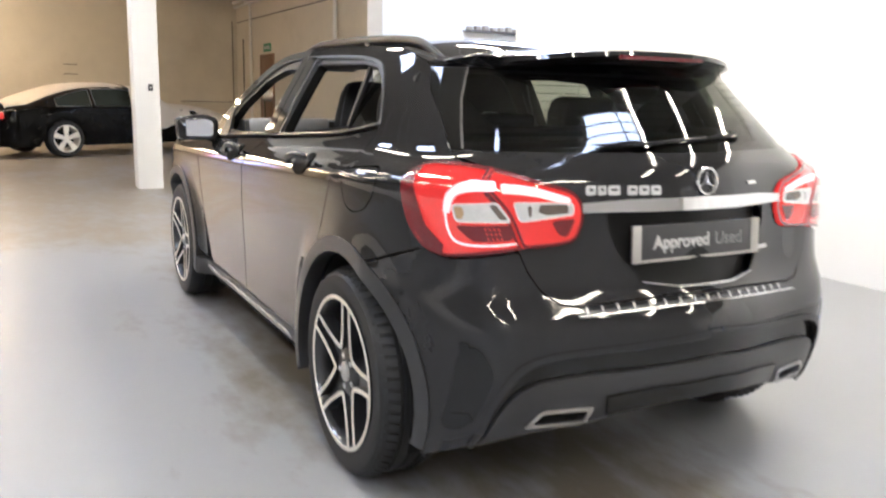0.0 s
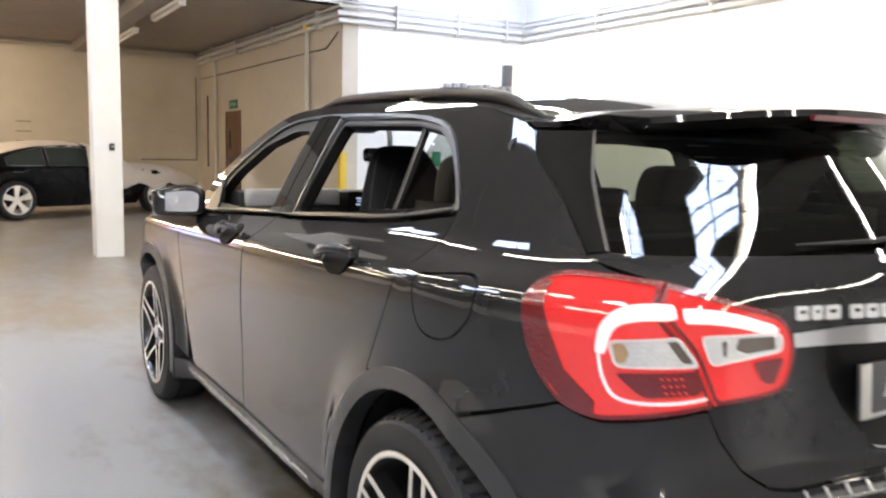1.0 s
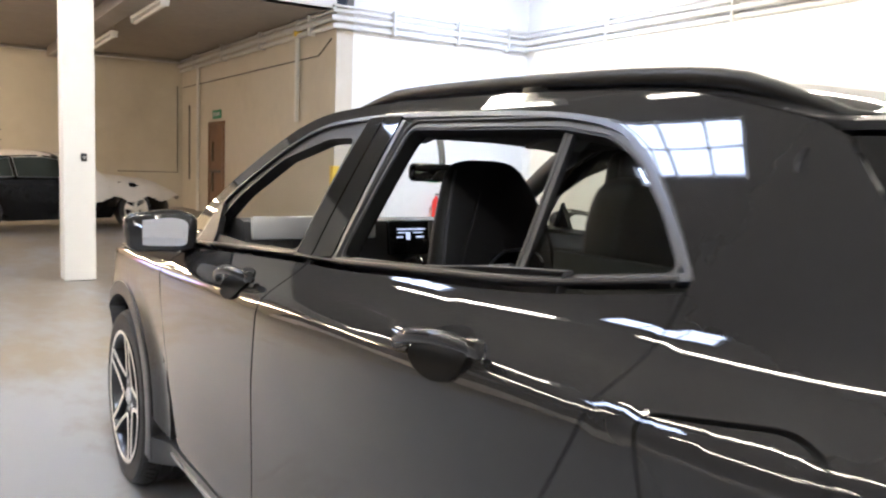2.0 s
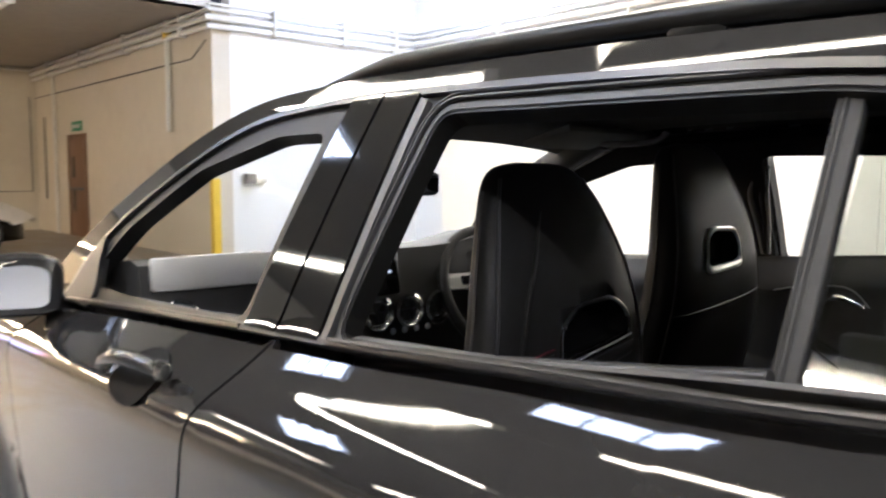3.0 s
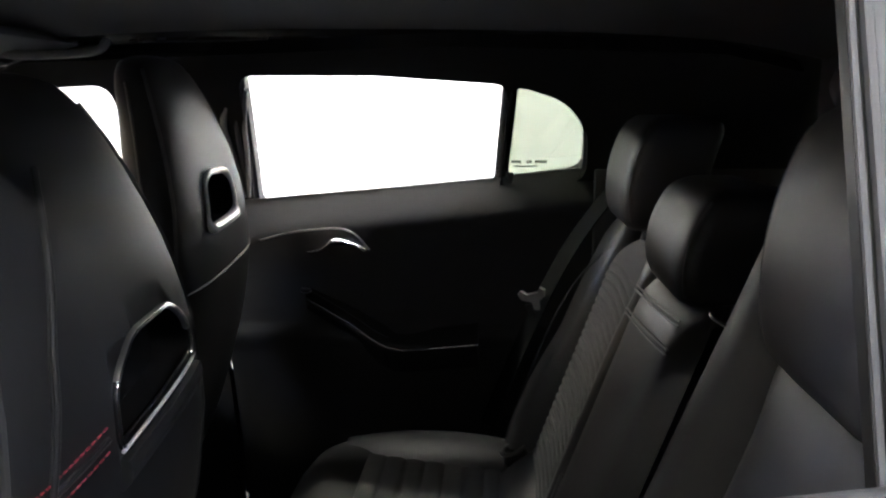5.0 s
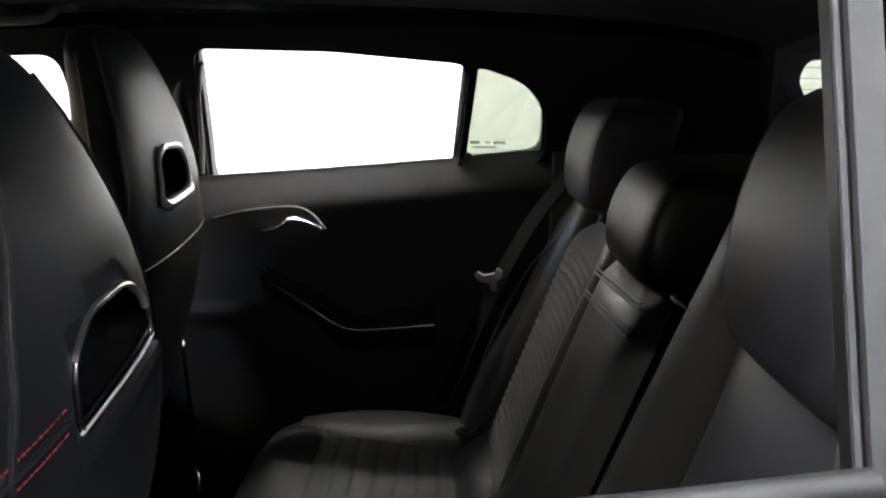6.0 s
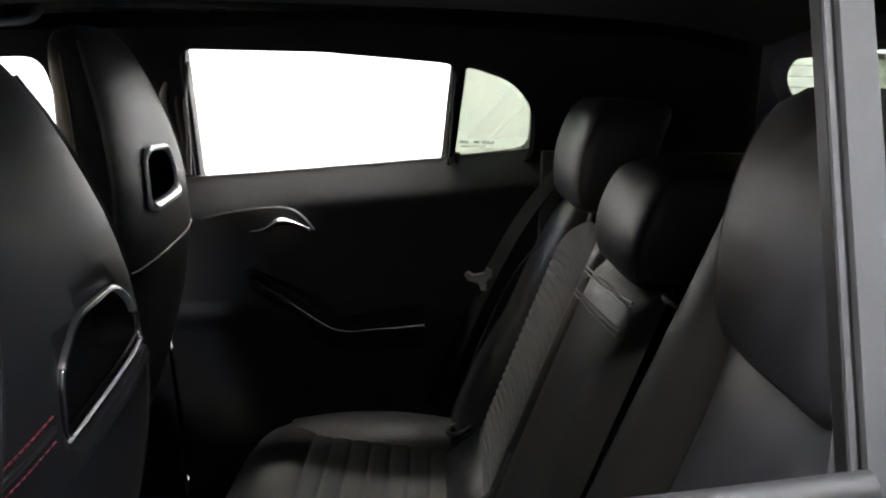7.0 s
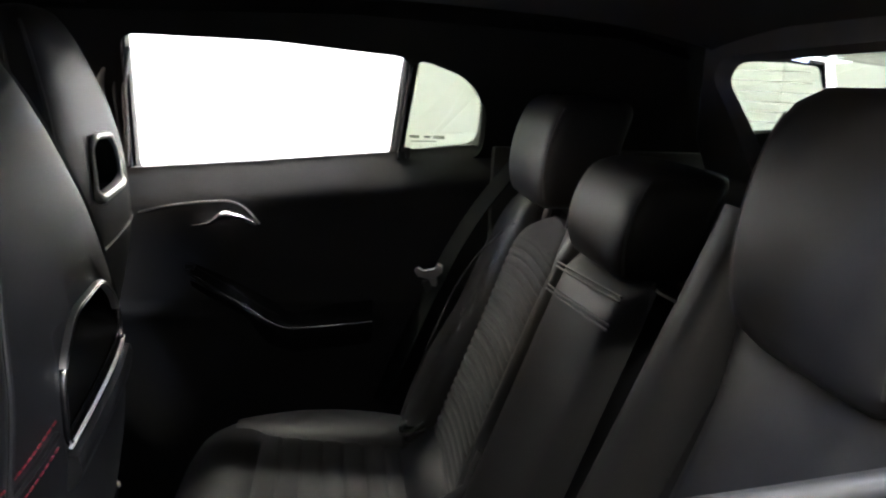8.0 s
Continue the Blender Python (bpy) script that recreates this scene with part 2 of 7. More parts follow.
BAY_FILL_GLOW = glow_material("amber_bay_fill_tube", (1.0, 0.70, 0.33), 212.0)
TINTED_DARK = node_material("dark_green_glazing", (0.035, 0.042, 0.036), 0.06, vary=0.3, scale=6)
SIGN_BLUE = glow_material("blue_sign_glow", (0.35, 0.55, 1.0), 5.0)
SIGN_PINK = glow_material("pink_sign_glow", (1.0, 0.30, 0.42), 5.0)
SKY_GLOW = glow_material("daylight_pane", (0.90, 0.96, 1.0), 20.0)


# ---- mesh helpers ----
def thing(name, label, category, place=(0, 0, 0), group="", kind=""):
    e = new(name)
    e.location = place
    return tagged(e, label, category, group, kind)


def finish(name, bm, material, parent=None, label="", smooth=40, kind=""):
    me = bpy.data.meshes.new(name)
    bmesh.ops.recalc_face_normals(bm, faces=bm.faces)
    bm.to_mesh(me)
    bm.free()
    me.materials.append(material)
    if smooth:
        me.shade_smooth()
        me.set_sharp_from_angle(angle=radians(smooth))
    ob = new(name, me)
    if parent is not None:
        ob.parent = parent
    return tagged(ob, label, kind=kind)


def part(name, bm, material, parent, label="", smooth=40):
    return finish(name, bm, material, parent, label, smooth)


def block(bm, size, m, bevel=0.0, segments=2):
    """A box of that size, its edges rounded, at the pose m."""
    r = bmesh.ops.create_cube(bm, size=1.0, matrix=Matrix.Diagonal((*size, 1)))
    vs = r["verts"]
    if bevel:
        es = list({e for v in vs for e in v.link_edges})
        out = bmesh.ops.bevel(bm, geom=es, offset=bevel, segments=segments, profile=0.5, affect="EDGES")
        vs = list({v for f in out["faces"] for v in f.verts} | {v for v in vs if v.is_valid})
    bmesh.ops.transform(bm, matrix=m, verts=vs)
    return bm


def box(size, place, bevel=0.0, turn=(0, 0, 0), segments=2):
    return block(bmesh.new(), size, pose(*place, *turn), bevel, segments)


def tube(bm, points, radius, sides=10, closed=False, squash=1.0):
    """A round bar along points; radius may be one number or one for each point."""
    pts = [Vector(p) for p in points]
    n = len(pts)
    rad = radius if isinstance(radius, (list, tuple)) else [radius] * n
    rings, up = [], None
    for i, p in enumerate(pts):
        a = pts[(i - 1) % n] if closed or i else pts[0]
        b = pts[(i + 1) % n] if closed or i < n - 1 else pts[-1]
        d = (b - a).normalized()
        if up is None:
            up = Vector((0, 0, 1)) if abs(d.z) < 0.9 else Vector((1, 0, 0))
        side = d.cross(up).normalized()
        up = side.cross(d).normalized()
        rings.append([bm.verts.new(p + rad[i] * (math.cos(k) * side + squash * math.sin(k) * up)) for k in np.linspace(0, 2 * math.pi, sides, endpoint=False)])
    for i in range(n if closed else n - 1):
        a, b = rings[i], rings[(i + 1) % n]
        for k in range(sides):
            bm.faces.new((a[k], a[(k + 1) % sides], b[(k + 1) % sides], b[k]))
    if not closed:
        bm.faces.new(rings[0][::-1])
        bm.faces.new(rings[-1])
    return bm


def smooth_line(points, steps=6, closed=False):
    """Catmull-Rom through points."""
    p = [np.array(q, float) for q in points]
    n, out = len(p), []
    for i in range(n if closed else n - 1):
        a, b, c, d = (p[(i - 1) % n] if closed or i else p[0]), p[i], p[(i + 1) % n], (p[(i + 2) % n] if closed or i < n - 2 else p[-1])
        for u in np.linspace(0, 1, steps, endpoint=False):
            out.append(0.5 * (2 * b + (c - a) * u + (2 * a - 5 * b + 4 * c - d) * u * u + (3 * b - a - 3 * c + d) * u**3))
    if not closed:
        out.append(p[-1])
    return out


def loft(bm, rings, caps=True, closed=True):
    """Quads between rings of equal count."""
    vs = [[bm.verts.new(p) for p in r] for r in rings]
    n = len(vs[0])
    for a, b in zip(vs, vs[1:]):
        for k in range(n if closed else n - 1):
            bm.faces.new((a[k], a[(k + 1) % n], b[(k + 1) % n], b[k]))
    if caps:
        bm.faces.new(vs[0][::-1])
        bm.faces.new(vs[-1])
    return bm


def spin(bm, profile, segments=48, axis="x"):
    """Turns a profile of (radius, along) round an axis."""
    rings = []
    for a in np.linspace(0, 2 * math.pi, segments, endpoint=False):
        c, s = math.cos(a), math.sin(a)
        rings.append([bm.verts.new((h, r * c, r * s) if axis == "x" else (r * c, r * s, h)) for r, h in profile])
    for i in range(segments):
        a, b = rings[i], rings[(i + 1) % segments]
        for k in range(len(profile) - 1):
            bm.faces.new((a[k], a[k + 1], b[k + 1], b[k]))
    bmesh.ops.remove_doubles(bm, verts=bm.verts, dist=1e-5)
    return bm


def rounded(points, r=0.02, steps=5):
    """A closed outline with its corners rounded off."""
    p = [np.array(q, float) for q in points]
    out = []
    for i, b in enumerate(p):
        a, c = p[i - 1], p[(i + 1) % len(p)]
        ra = min(r, 0.45 * np.linalg.norm(a - b)), min(r, 0.45 * np.linalg.norm(c - b))
        p0, p2 = b + (a - b) / np.linalg.norm(a - b) * ra[0], b + (c - b) / np.linalg.norm(c - b) * ra[1]
        for u in np.linspace(0, 1, steps):
            out.append((1 - u) ** 2 * p0 + 2 * u * (1 - u) * b + u * u * p2)
    return out


def dense(points, step=0.02, closed=True):
    out = []
    n = len(points)
    for i in range(n if closed else n - 1):
        a, b = np.array(points[i], float), np.array(points[(i + 1) % n], float)
        k = max(1, int(np.ceil(np.linalg.norm(b - a) / step)))
        out += [a + (b - a) * j / k for j in range(k)]
    return out


def inside(q, poly):
    """Which of the points q lie in a closed polygon."""
    x, y = q[:, 0], q[:, 1]
    hit = np.zeros(len(q), bool)
    for a, b in zip(poly, np.roll(poly, -1, 0)):
        cross = (a[1] > y) != (b[1] > y)
        with np.errstate(divide="ignore", invalid="ignore"):
            hit ^= cross & (x < (b[0] - a[0]) * (y - a[1]) / (b[1] - a[1]) + a[0])
    return hit


def skin(name, surface, outline, material, parent, label="", holes=(), lift=0.0, deep=0.012, step=0.03, mirror=False, both=False, edge=0.018, inward=False):
    """A panel on a curved surface(a, b): outline and holes are closed lines in (a, b); its rim is turned in by deep."""
    ends = (S_REAR, S_FRONT) if both else (-9.0, 9.0)
    loops = [np.array(dense([(min(max(a, ends[0]), ends[1]), b) for a, b in o], edge)) for o in (outline, *holes)]
    pts, edges, base = [], [], 0
    for lp in loops:
        pts += lp.tolist()
        edges += [(base + i, base + (i + 1) % len(lp)) for i in range(len(lp))]
        base += len(lp)
    lo, hi = loops[0].min(0), loops[0].max(0)
    ga, gb = np.meshgrid(np.arange(lo[0], hi[0], step), np.arange(lo[1], hi[1], step))
    q = np.stack([ga.ravel(), gb.ravel()], 1)
    ok = inside(q, loops[0])
    for h in loops[1:]:
        ok &= ~inside(q, h)
    q = q[ok]
    rim = np.array(pts)
    if len(q):
        far = np.array([np.min(np.hypot(*(rim - p).T)) for p in q])
        q = q[far > 0.4 * step]
    pts += q.tolist()
    cv, ce, cf, ov, oe, of = geometry.delaunay_2d_cdt([Vector(p) for p in pts], edges, [], 4, 1e-6)
    ab = np.array([tuple(v) for v in cv])
    e = 6e-3 if surface is shell else 1e-3
    p = surface(ab[:, 0], ab[:, 1])
    sa = np.clip(ab[:, 0], ends[0] + 2 * e, ends[1] - 2 * e)
    n = np.cross(surface(sa + e, ab[:, 1]) - surface(sa - e, ab[:, 1]), surface(sa, ab[:, 1] + e) - surface(sa, ab[:, 1] - e))
    mid_line = (np.abs(ab[:, 0] - ends[0]) < 1e-5) | (np.abs(ab[:, 0] - ends[1]) < 1e-5)
    n[mid_line, 0] = 0
    n /= np.linalg.norm(n, axis=1, keepdims=True) + 1e-12
    if np.mean((n * (p - np.array([0, 1.2, 0.6]))).sum(1)) < 0:
        n = -n
    p = p + lift * n
    if both:
        p[mid_line, 0] = 0
    if inward:
        n = -n
    mid = np.array([ab[list(f)].mean(0) for f in cf])
    keep = inside(mid, loops[0])
    for h in loops[1:]:
        keep &= ~inside(mid, h)
    count, tris = {}, [tuple(f) for f, k in zip(cf, keep) if k]
    fixed = []
    for f in tris:
        a, b, c = p[f[0]], p[f[1]], p[f[2]]
        if np.dot(np.cross(b - a, c - a), n[f[0]]) < 0:
            f = f[::-1]
        fixed.append(f)
        for i in range(3):
            k = (f[i], f[(i + 1) % 3])
            count[k] = 1
    verts, norms, faces = p.tolist(), n.tolist(), list(fixed)
    if deep:
        for a, b in list(count):
            if (b, a) not in count and not (both and abs(p[a][0]) < 2e-3 and abs(p[b][0]) < 2e-3):
                i = len(verts)
                side = np.cross(p[b] - p[a], n[a])
                side /= np.linalg.norm(side) + 1e-12
                verts += [p[a].tolist(), p[b].tolist(), (p[b] - deep * n[b]).tolist(), (p[a] - deep * n[a]).tolist()]
                norms += [side.tolist()] * 4
                faces.append((i + 1, i, i + 3, i + 2))
    if mirror or both:
        mv = [(-x, y, z) for x, y, z in verts]
        mn = [(-x, y, z) for x, y, z in norms]
        mf = [tuple(f[::-1]) for f in faces]
        if both:
            k = len(verts)
            verts, norms, faces = verts + mv, norms + mn, faces + [tuple(i + k for i in f) for f in mf]
        else:
            verts, norms, faces = mv, mn, mf
    me = bpy.data.meshes.new(name)
    me.from_pydata(verts, [], faces)
    me.materials.append(material)
    me.shade_smooth()
    me.normals_split_custom_set_from_vertices(norms)
    ob = new(name, me)
    ob.parent = parent
    return tagged(ob, label)

def curve(keys):
    """A smooth monotone-ish interpolator through (a, b) keys (cubic Hermite with limited slopes)."""
    a = np.array([k[0] for k in keys], float)
    b = np.array([k[1] for k in keys], float)
    d = np.diff(b) / np.diff(a)
    m = np.concatenate([[d[0]], np.where(d[1:] * d[:-1] > 0, 2 * d[1:] * d[:-1] / (d[1:] + d[:-1] + 1e-12), 0), [d[-1]]])

    def value(q):
        q = np.clip(np.asarray(q, float), a[0], a[-1])
        i = np.clip(np.searchsorted(a, q) - 1, 0, len(a) - 2)
        h = a[i + 1] - a[i]
        u = (q - a[i]) / h
        return ((2 * u**3 - 3 * u**2 + 1) * b[i] + (u**3 - 2 * u**2 + u) * h * m[i]
                + (3 * u**2 - 2 * u**3) * b[i + 1] + (u**3 - u**2) * h * m[i + 1])

    return value


# the shell of the car: origin on the ground under the rear axle, y ahead, x to its right
Y0, Y1, ROUND = 0.25, 2.75, 3.5
half_width = curve([(0.16, 0.70), (0.22, 0.80), (0.30, 0.855), (0.42, 0.866), (0.60, 0.876), (0.75, 0.887), (0.86, 0.894), (0.93, 0.896),
                    (0.968, 0.892), (0.984, 0.884), (0.998, 0.868), (1.04, 0.808), (1.08, 0.766), (1.12, 0.745), (1.25, 0.675), (1.36, 0.612), (1.42, 0.575), (1.46, 0.545)])
rear_end = curve([(0.16, -0.60), (0.24, -0.70), (0.34, -0.755), (0.50, -0.785), (0.60, -0.785), (0.66, -0.765), (0.72, -0.725), (0.80, -0.705), (0.90, -0.69),
                  (1.0, -0.68), (1.06, -0.665), (1.12, -0.62), (1.2, -0.55), (1.3, -0.455), (1.4, -0.37), (1.46, -0.32)])
front_end = curve([(0.16, 3.38), (0.24, 3.50), (0.40, 3.56), (0.60, 3.58), (0.72, 3.55), (0.82, 3.46), (0.90, 3.30), (1.0, 3.1), (1.1, 3.0), (1.46, 3.0)])


def softened(f, first, last, width):
    """The same run of values with its bends eased over a width."""
    q = np.linspace(first, last, 1601)
    w = np.exp(-0.5 * (np.arange(-240, 241) * (q[1] - q[0]) / width) ** 2)
    v = f(q)
    long = np.concatenate([np.full(240, v[0]), v, np.full(240, v[-1])])
    soft = np.convolve(long, w / w.sum(), "valid")
    return lambda a: np.interp(a, q, soft)


half_width = softened(half_width, 0.16, 1.46, 0.011)
rear_end = softened(rear_end, 0.16, 1.46, 0.018)


def _oval(wide, deep, n):
    """Arc length against the corner of a superellipse quarter: (length, table of s, x, y)."""
    u = np.linspace(0, 1, 801) * math.pi / 2
    x, y = wide * np.cos(u) ** (2 / n), deep * np.sin(u) ** (2 / n)
    s = np.concatenate([[0], np.cumsum(np.hypot(np.diff(x), np.diff(y)))])
    return s, x / wide, y / deep


REAR_S, REAR_X, REAR_Y = _oval(0.87, 0.93, ROUND)
FRONT_S, FRONT_X, FRONT_Y = _oval(0.87, 0.80, 2.9)
S_REAR, S_FRONT = -REAR_S[-1], Y1 - Y0 + FRONT_S[-1]


SHOULDER = curve([(-1.6, 0.050), (-0.60, 0.050), (-0.28, 0.046), (0.0, 0.034), (0.49, 0.011), (0.90, -0.009), (2.0, -0.050), (3.4, -0.09)])
SHOULDER = softened(SHOULDER, -1.6, 3.4, 0.12)


def shell(s, z):
    """The left skin of the body: s runs along the plan outline, 0 at Y0, below 0 round the rear corner to the tail's middle."""
    s, z = np.broadcast_arrays(np.asarray(s, float), np.asarray(z, float))
    w = half_width(z - SHOULDER(s) * np.exp(-(((z - 0.985) / 0.10) ** 2)))
    over = s - (Y1 - Y0)
    rx, ry = np.interp(-s, REAR_S, REAR_X), np.interp(-s, REAR_S, REAR_Y)
    fx, fy = np.interp(over, FRONT_S, FRONT_X), np.interp(over, FRONT_S, FRONT_Y)
    y = np.where(s < 0, Y0 - (Y0 - rear_end(z)) * ry, np.where(over > 0, Y1 + (front_end(z) - Y1) * fy, Y0 + s))
    x = -w * np.where(s < 0, rx, np.where(over > 0, fx, 1.0))
    # the tail is bowed more than the corners are
    y = y + np.where(s < 0, 0.068 * np.sin(math.pi * np.clip(-x / 0.86, 0, 1)) ** 2 * np.clip(-s / 0.75, 0, 1) ** 2 * (3 - 2 * np.clip(-s / 0.75, 0, 1)), 0)
    # the doors are drawn in a little between the wheels
    waist = 0.012 * np.exp(-(((y - 1.35) / 0.7) ** 2)) * np.exp(-(((z - 0.55) / 0.22) ** 2))
    x = x + waist
    # the wheel arches stand out round both wheels
    for centre in (0.0, 2.70):
        r = np.hypot(y - centre, z - 0.345)
        u = np.clip((0.58 - r) / 0.15, 0, 1)
        reach = 0.902 - 0.55 * np.clip(-(y + 0.18), 0, 1) ** 1.3 - 0.35 * np.clip(y - 2.95, 0, 1)
        x = x + (np.minimum(x, -reach) - x) * u * u * (3 - 2 * u) * np.clip((0.94 - z) / 0.22, 0, 1) ** 2 * (3 - 2 * np.clip((0.94 - z) / 0.22, 0, 1))
    return np.stack([x, y, z], -1)


def along(y, z):
    """The s of shell() at a given y on the flank."""
    y, z = np.asarray(y, float), np.asarray(z, float)
    back = -np.interp((Y0 - y) / (Y0 - rear_end(z)), REAR_Y, REAR_S)
    ahead = Y1 - Y0 + np.interp((y - Y1) / (front_end(z) - Y1), FRONT_Y, FRONT_S)
    return np.where(y < Y0, back, np.where(y > Y1, ahead, y - Y0))


# ---- the hall ----
def slab(name, size, place, material, label, category, bevel=0.0, turn=(0, 0, 0)):
    ob = finish(name, box(size, place, bevel, turn), material, smooth=30)
    return tagged(ob, label, category, kind="structure")


slab("floor", (17.6, 30.4, 0.2), (-0.5, 6.0, -0.1), PAINTED_FLOOR, "pale grey painted workshop floor with worn brownish patches, darkened under the car as shade", "floor")
slab("wall_far", (13.2, 0.25, 3.8), (-2.4, 21.125, 1.9), WALL_CREAM, "cream painted plain wall at the end of the bay", "wall")
slab("wall_exit", (0.30, 9.27, 3.8), (4.35, 16.365, 1.9), WALL_CREAM, "cream painted brick wall with an exit door", "wall")
slab("wall_facing", (3.62, 0.25, 5.0), (6.31, 11.855, 2.5), WALL_WHITE, "white painted wall with pipes along its top", "wall")
slab("wall_right", (0.25, 20.85, 5.0), (8.245, 1.555, 2.5), WALL_WHITE, "white painted wall with pipes running along it", "wall")
slab("wall_back", (17.4, 0.25, 5.0), (-0.6, -9.0, 2.5), SHUTTER, "pale grey shutter wall behind the parking bay", "wall")
slab("wall_left", (0.25, 29.9, 5.0), (-9.125, 6.05, 2.5), WALL_DARK, "dark grey clad long side wall", "wall")
# unseen pale band, added to brighten what the rear quarter panel reflects
slab("wall_left_reflector", (0.03, 29.8, 1.35), (-8.984, 6.05, 0.675), WALL_WHITE, "added white band low on the unseen side wall, reflected in the car", "wall")
slab("ceiling_bay", (13.4, 9.3, 0.2), (-2.5, 16.4, 3.88), CONCRETE, "dark stained concrete ceiling of the low bay", "ceiling")
slab("ceiling", (17.6, 20.9, 0.2), (-0.5, 1.45, 5.10), HALL_CEILING, "grey concrete ceiling of the hall", "ceiling")
# out of view; closes the ceiling step, made white for the door pillars to reflect
slab("wall_drop", (13.2, 0.25, 1.2), (-2.4, 11.87, 4.38), WALL_WHITE, "unseen downstand over the low bay, white to brighten reflections", "wall")
for k, bx in enumerate((-5.2, -2.0, 1.2)):
    slab(f"ceiling_beam_{k + 1}", (0.35, 9.0, 0.22), (bx, 16.5, 3.672), CONCRETE, "concrete ceiling beam with dark stains", "beam", 0.01)


def display_wall():
    t = thing("partition", "tall plain white display board standing on the floor beside the car", "partition")
    for k in range(11):
        part("panel", box((0.05, 1.214, 2.41), (3.445, 5.0 - 1.218 * k, 1.205), 0.003), BOARD_WHITE, t)
    part("foot_rail", box((0.07, 13.38, 0.03), (3.50, -1.08, 0.015), 0.004), STEEL, t)
    return t


display_wall()


def column():
    t = thing("column", "square white painted column standing on the floor", "column", (-0.20, 8.48, 0))
    part("shaft", box((0.30, 0.30, 5.0), (0, 0, 2.5), 0.012), WALL_WHITE, t)
    socket = part("switch_box", box((0.055, 0.03, 0.08), (0.04, -0.163, 1.26), 0.006), PLASTIC, t, "small grey switch box")
    part("knob", spin(bmesh.new(), [(0.0, 0.03), (0.012, 0.03), (0.014, 0.0), (0.0, 0.0)], 16, "z"), STEEL, socket).matrix_basis = pose(0.04, -0.178, 1.26, 90)
    return t


column()


def strip_light(place, turn=0, length=1.5, tilt=0, drop=0.80, glow=None):
    t = thing("strip_light", "long warm white fluorescent strip light under the ceiling", "ceiling light", group="strip lights")
    part("housing", box((0.13, length, 0.06), (0, 0, 0.03), 0.008), PIPE, t, "white metal housing")
    part("tube", tube(bmesh.new(), [(0, -length / 2 + 0.04, -0.030), (0, length / 2 - 0.04, -0.045)], 0.030, 6), glow or TUBE_GLOW, t, "glowing fluorescent tube")
    for y in (-length / 2 + 0.02, length / 2 - 0.02):
        part("end_cap", box((0.12, 0.03, 0.06), (0, y, -0.022), 0.006), PIPE, t)
    for y in (-0.45 * length, 0.45 * length):
        part("hanger", tube(bmesh.new(), [(0, y, 0.05), (0, y, drop)], 0.006, 6), STEEL, t, "thin hanging rod")
    t.matrix_basis = pose(*place, 0, tilt, turn)
    return t


first_strip = strip_light((-1.2, -4.8, 4.0), 0, 2.4, 0, 1.0)
# the row at x 2.85 is an added, unseen fill that brightens the display board
for lx in (-3.6, -1.2, 1.2, 2.85):
    for k in range(0 if lx < -2 else 1, 6 if lx < -2 else 5):
        if (lx, k) != (-1.2, 1):
            copy_thing(first_strip, pose(lx, -8.0 + 3.2 * k, 4.0))
for lx, ly in ((6.0, 0.0), (6.0, 4.0), (6.0, 8.0)):
    copy_thing(first_strip, pose(lx, ly, 4.0))
# two dead strips over the parked car; the lit ones are added out of view as bay fill
dead_strip = strip_light((1.46, 12.65, 3.50), 0, 2.0, 0, 0.26, TUBE_OFF)
tagged(dead_strip, "unlit white fluorescent strip light under the low ceiling", "ceiling light", "dead strip lights")
copy_thing(dead_strip, pose(1.50, 16.5, 3.50))
# unseen amber fill: lights the bay and what the car's flank reflects
bay_fill_strip = strip_light((-4.0, 15.5, 3.55), 90, 1.5, 0, 0.24, BAY_FILL_GLOW)
for bx, by in ((-6.6, 13.2), (-6.6, 17.2), (-6.6, 19.6), (-3.6, 18.6), (-2.6, 13.4)):
    copy_thing(bay_fill_strip, pose(bx, by, 3.55, 0, 0, 90))


def roof_light(place, size, turn=0):
    t = thing("roof_light", "bright glazed roof light with thin glazing bars", "roof light", group="roof lights")
    part("pane", box((size[0], size[1], 0.02), (0, 0, 0)), SKY_GLOW, t, "daylight pane")
    for y in np.linspace(-size[1] / 2, size[1] / 2, 4):
        part("glazing_bar", box((size[0] + 0.08, 0.025, 0.05), (0, y, -0.02), 0.006), PIPE, t)
    for x in (-size[0] / 2, 0.0, size[0] / 2):
        part("side_bar", box((0.025, size[1], 0.05), (x, 0, -0.02), 0.006), PIPE, t)
    t.matrix_basis = pose(*place, 0, 0, turn)
    return t


roof_light((-2.50, 3.65, 4.985), (0.7, 1.5))
roof_light((-2.25, 7.6, 4.985), (0.6, 1.2))
roof_light((1.25, -1.65, 4.985), (1.0, 0.66))
roof_light((-1.2, -0.80, 4.985), (0.5, 0.6))
roof_light((-4.5, -5.0, 4.985), (1.1, 2.2))
# added out of view to brighten the white wall ahead
roof_light((6.2, 9.5, 4.985), (1.1, 2.2))


# ---- the black car ----
car = thing("car", "gloss black compact crossover parked with its side windows down", "car")
BELT_LINE = curve([(-0.20, 1.160), (0.176, 1.112), (0.49, 1.092), (0.76, 1.074), (0.95, 1.066), (1.90, 1.010)])
LEFT, RIGHT = "left", "right"


def arch(centre, radius, first, last, count=22):
    a = np.radians(np.linspace(first, last, count))
    y, z = centre + radius * np.cos(a), 0.345 + radius * np.sin(a)
    return [(float(along(p, q)), q) for p, q in zip(y, z)]


def belt(first, last, drop=0.0, count=14):
    return [(s, float(BELT_LINE(s)) - drop) for s in np.linspace(first, last, count)]


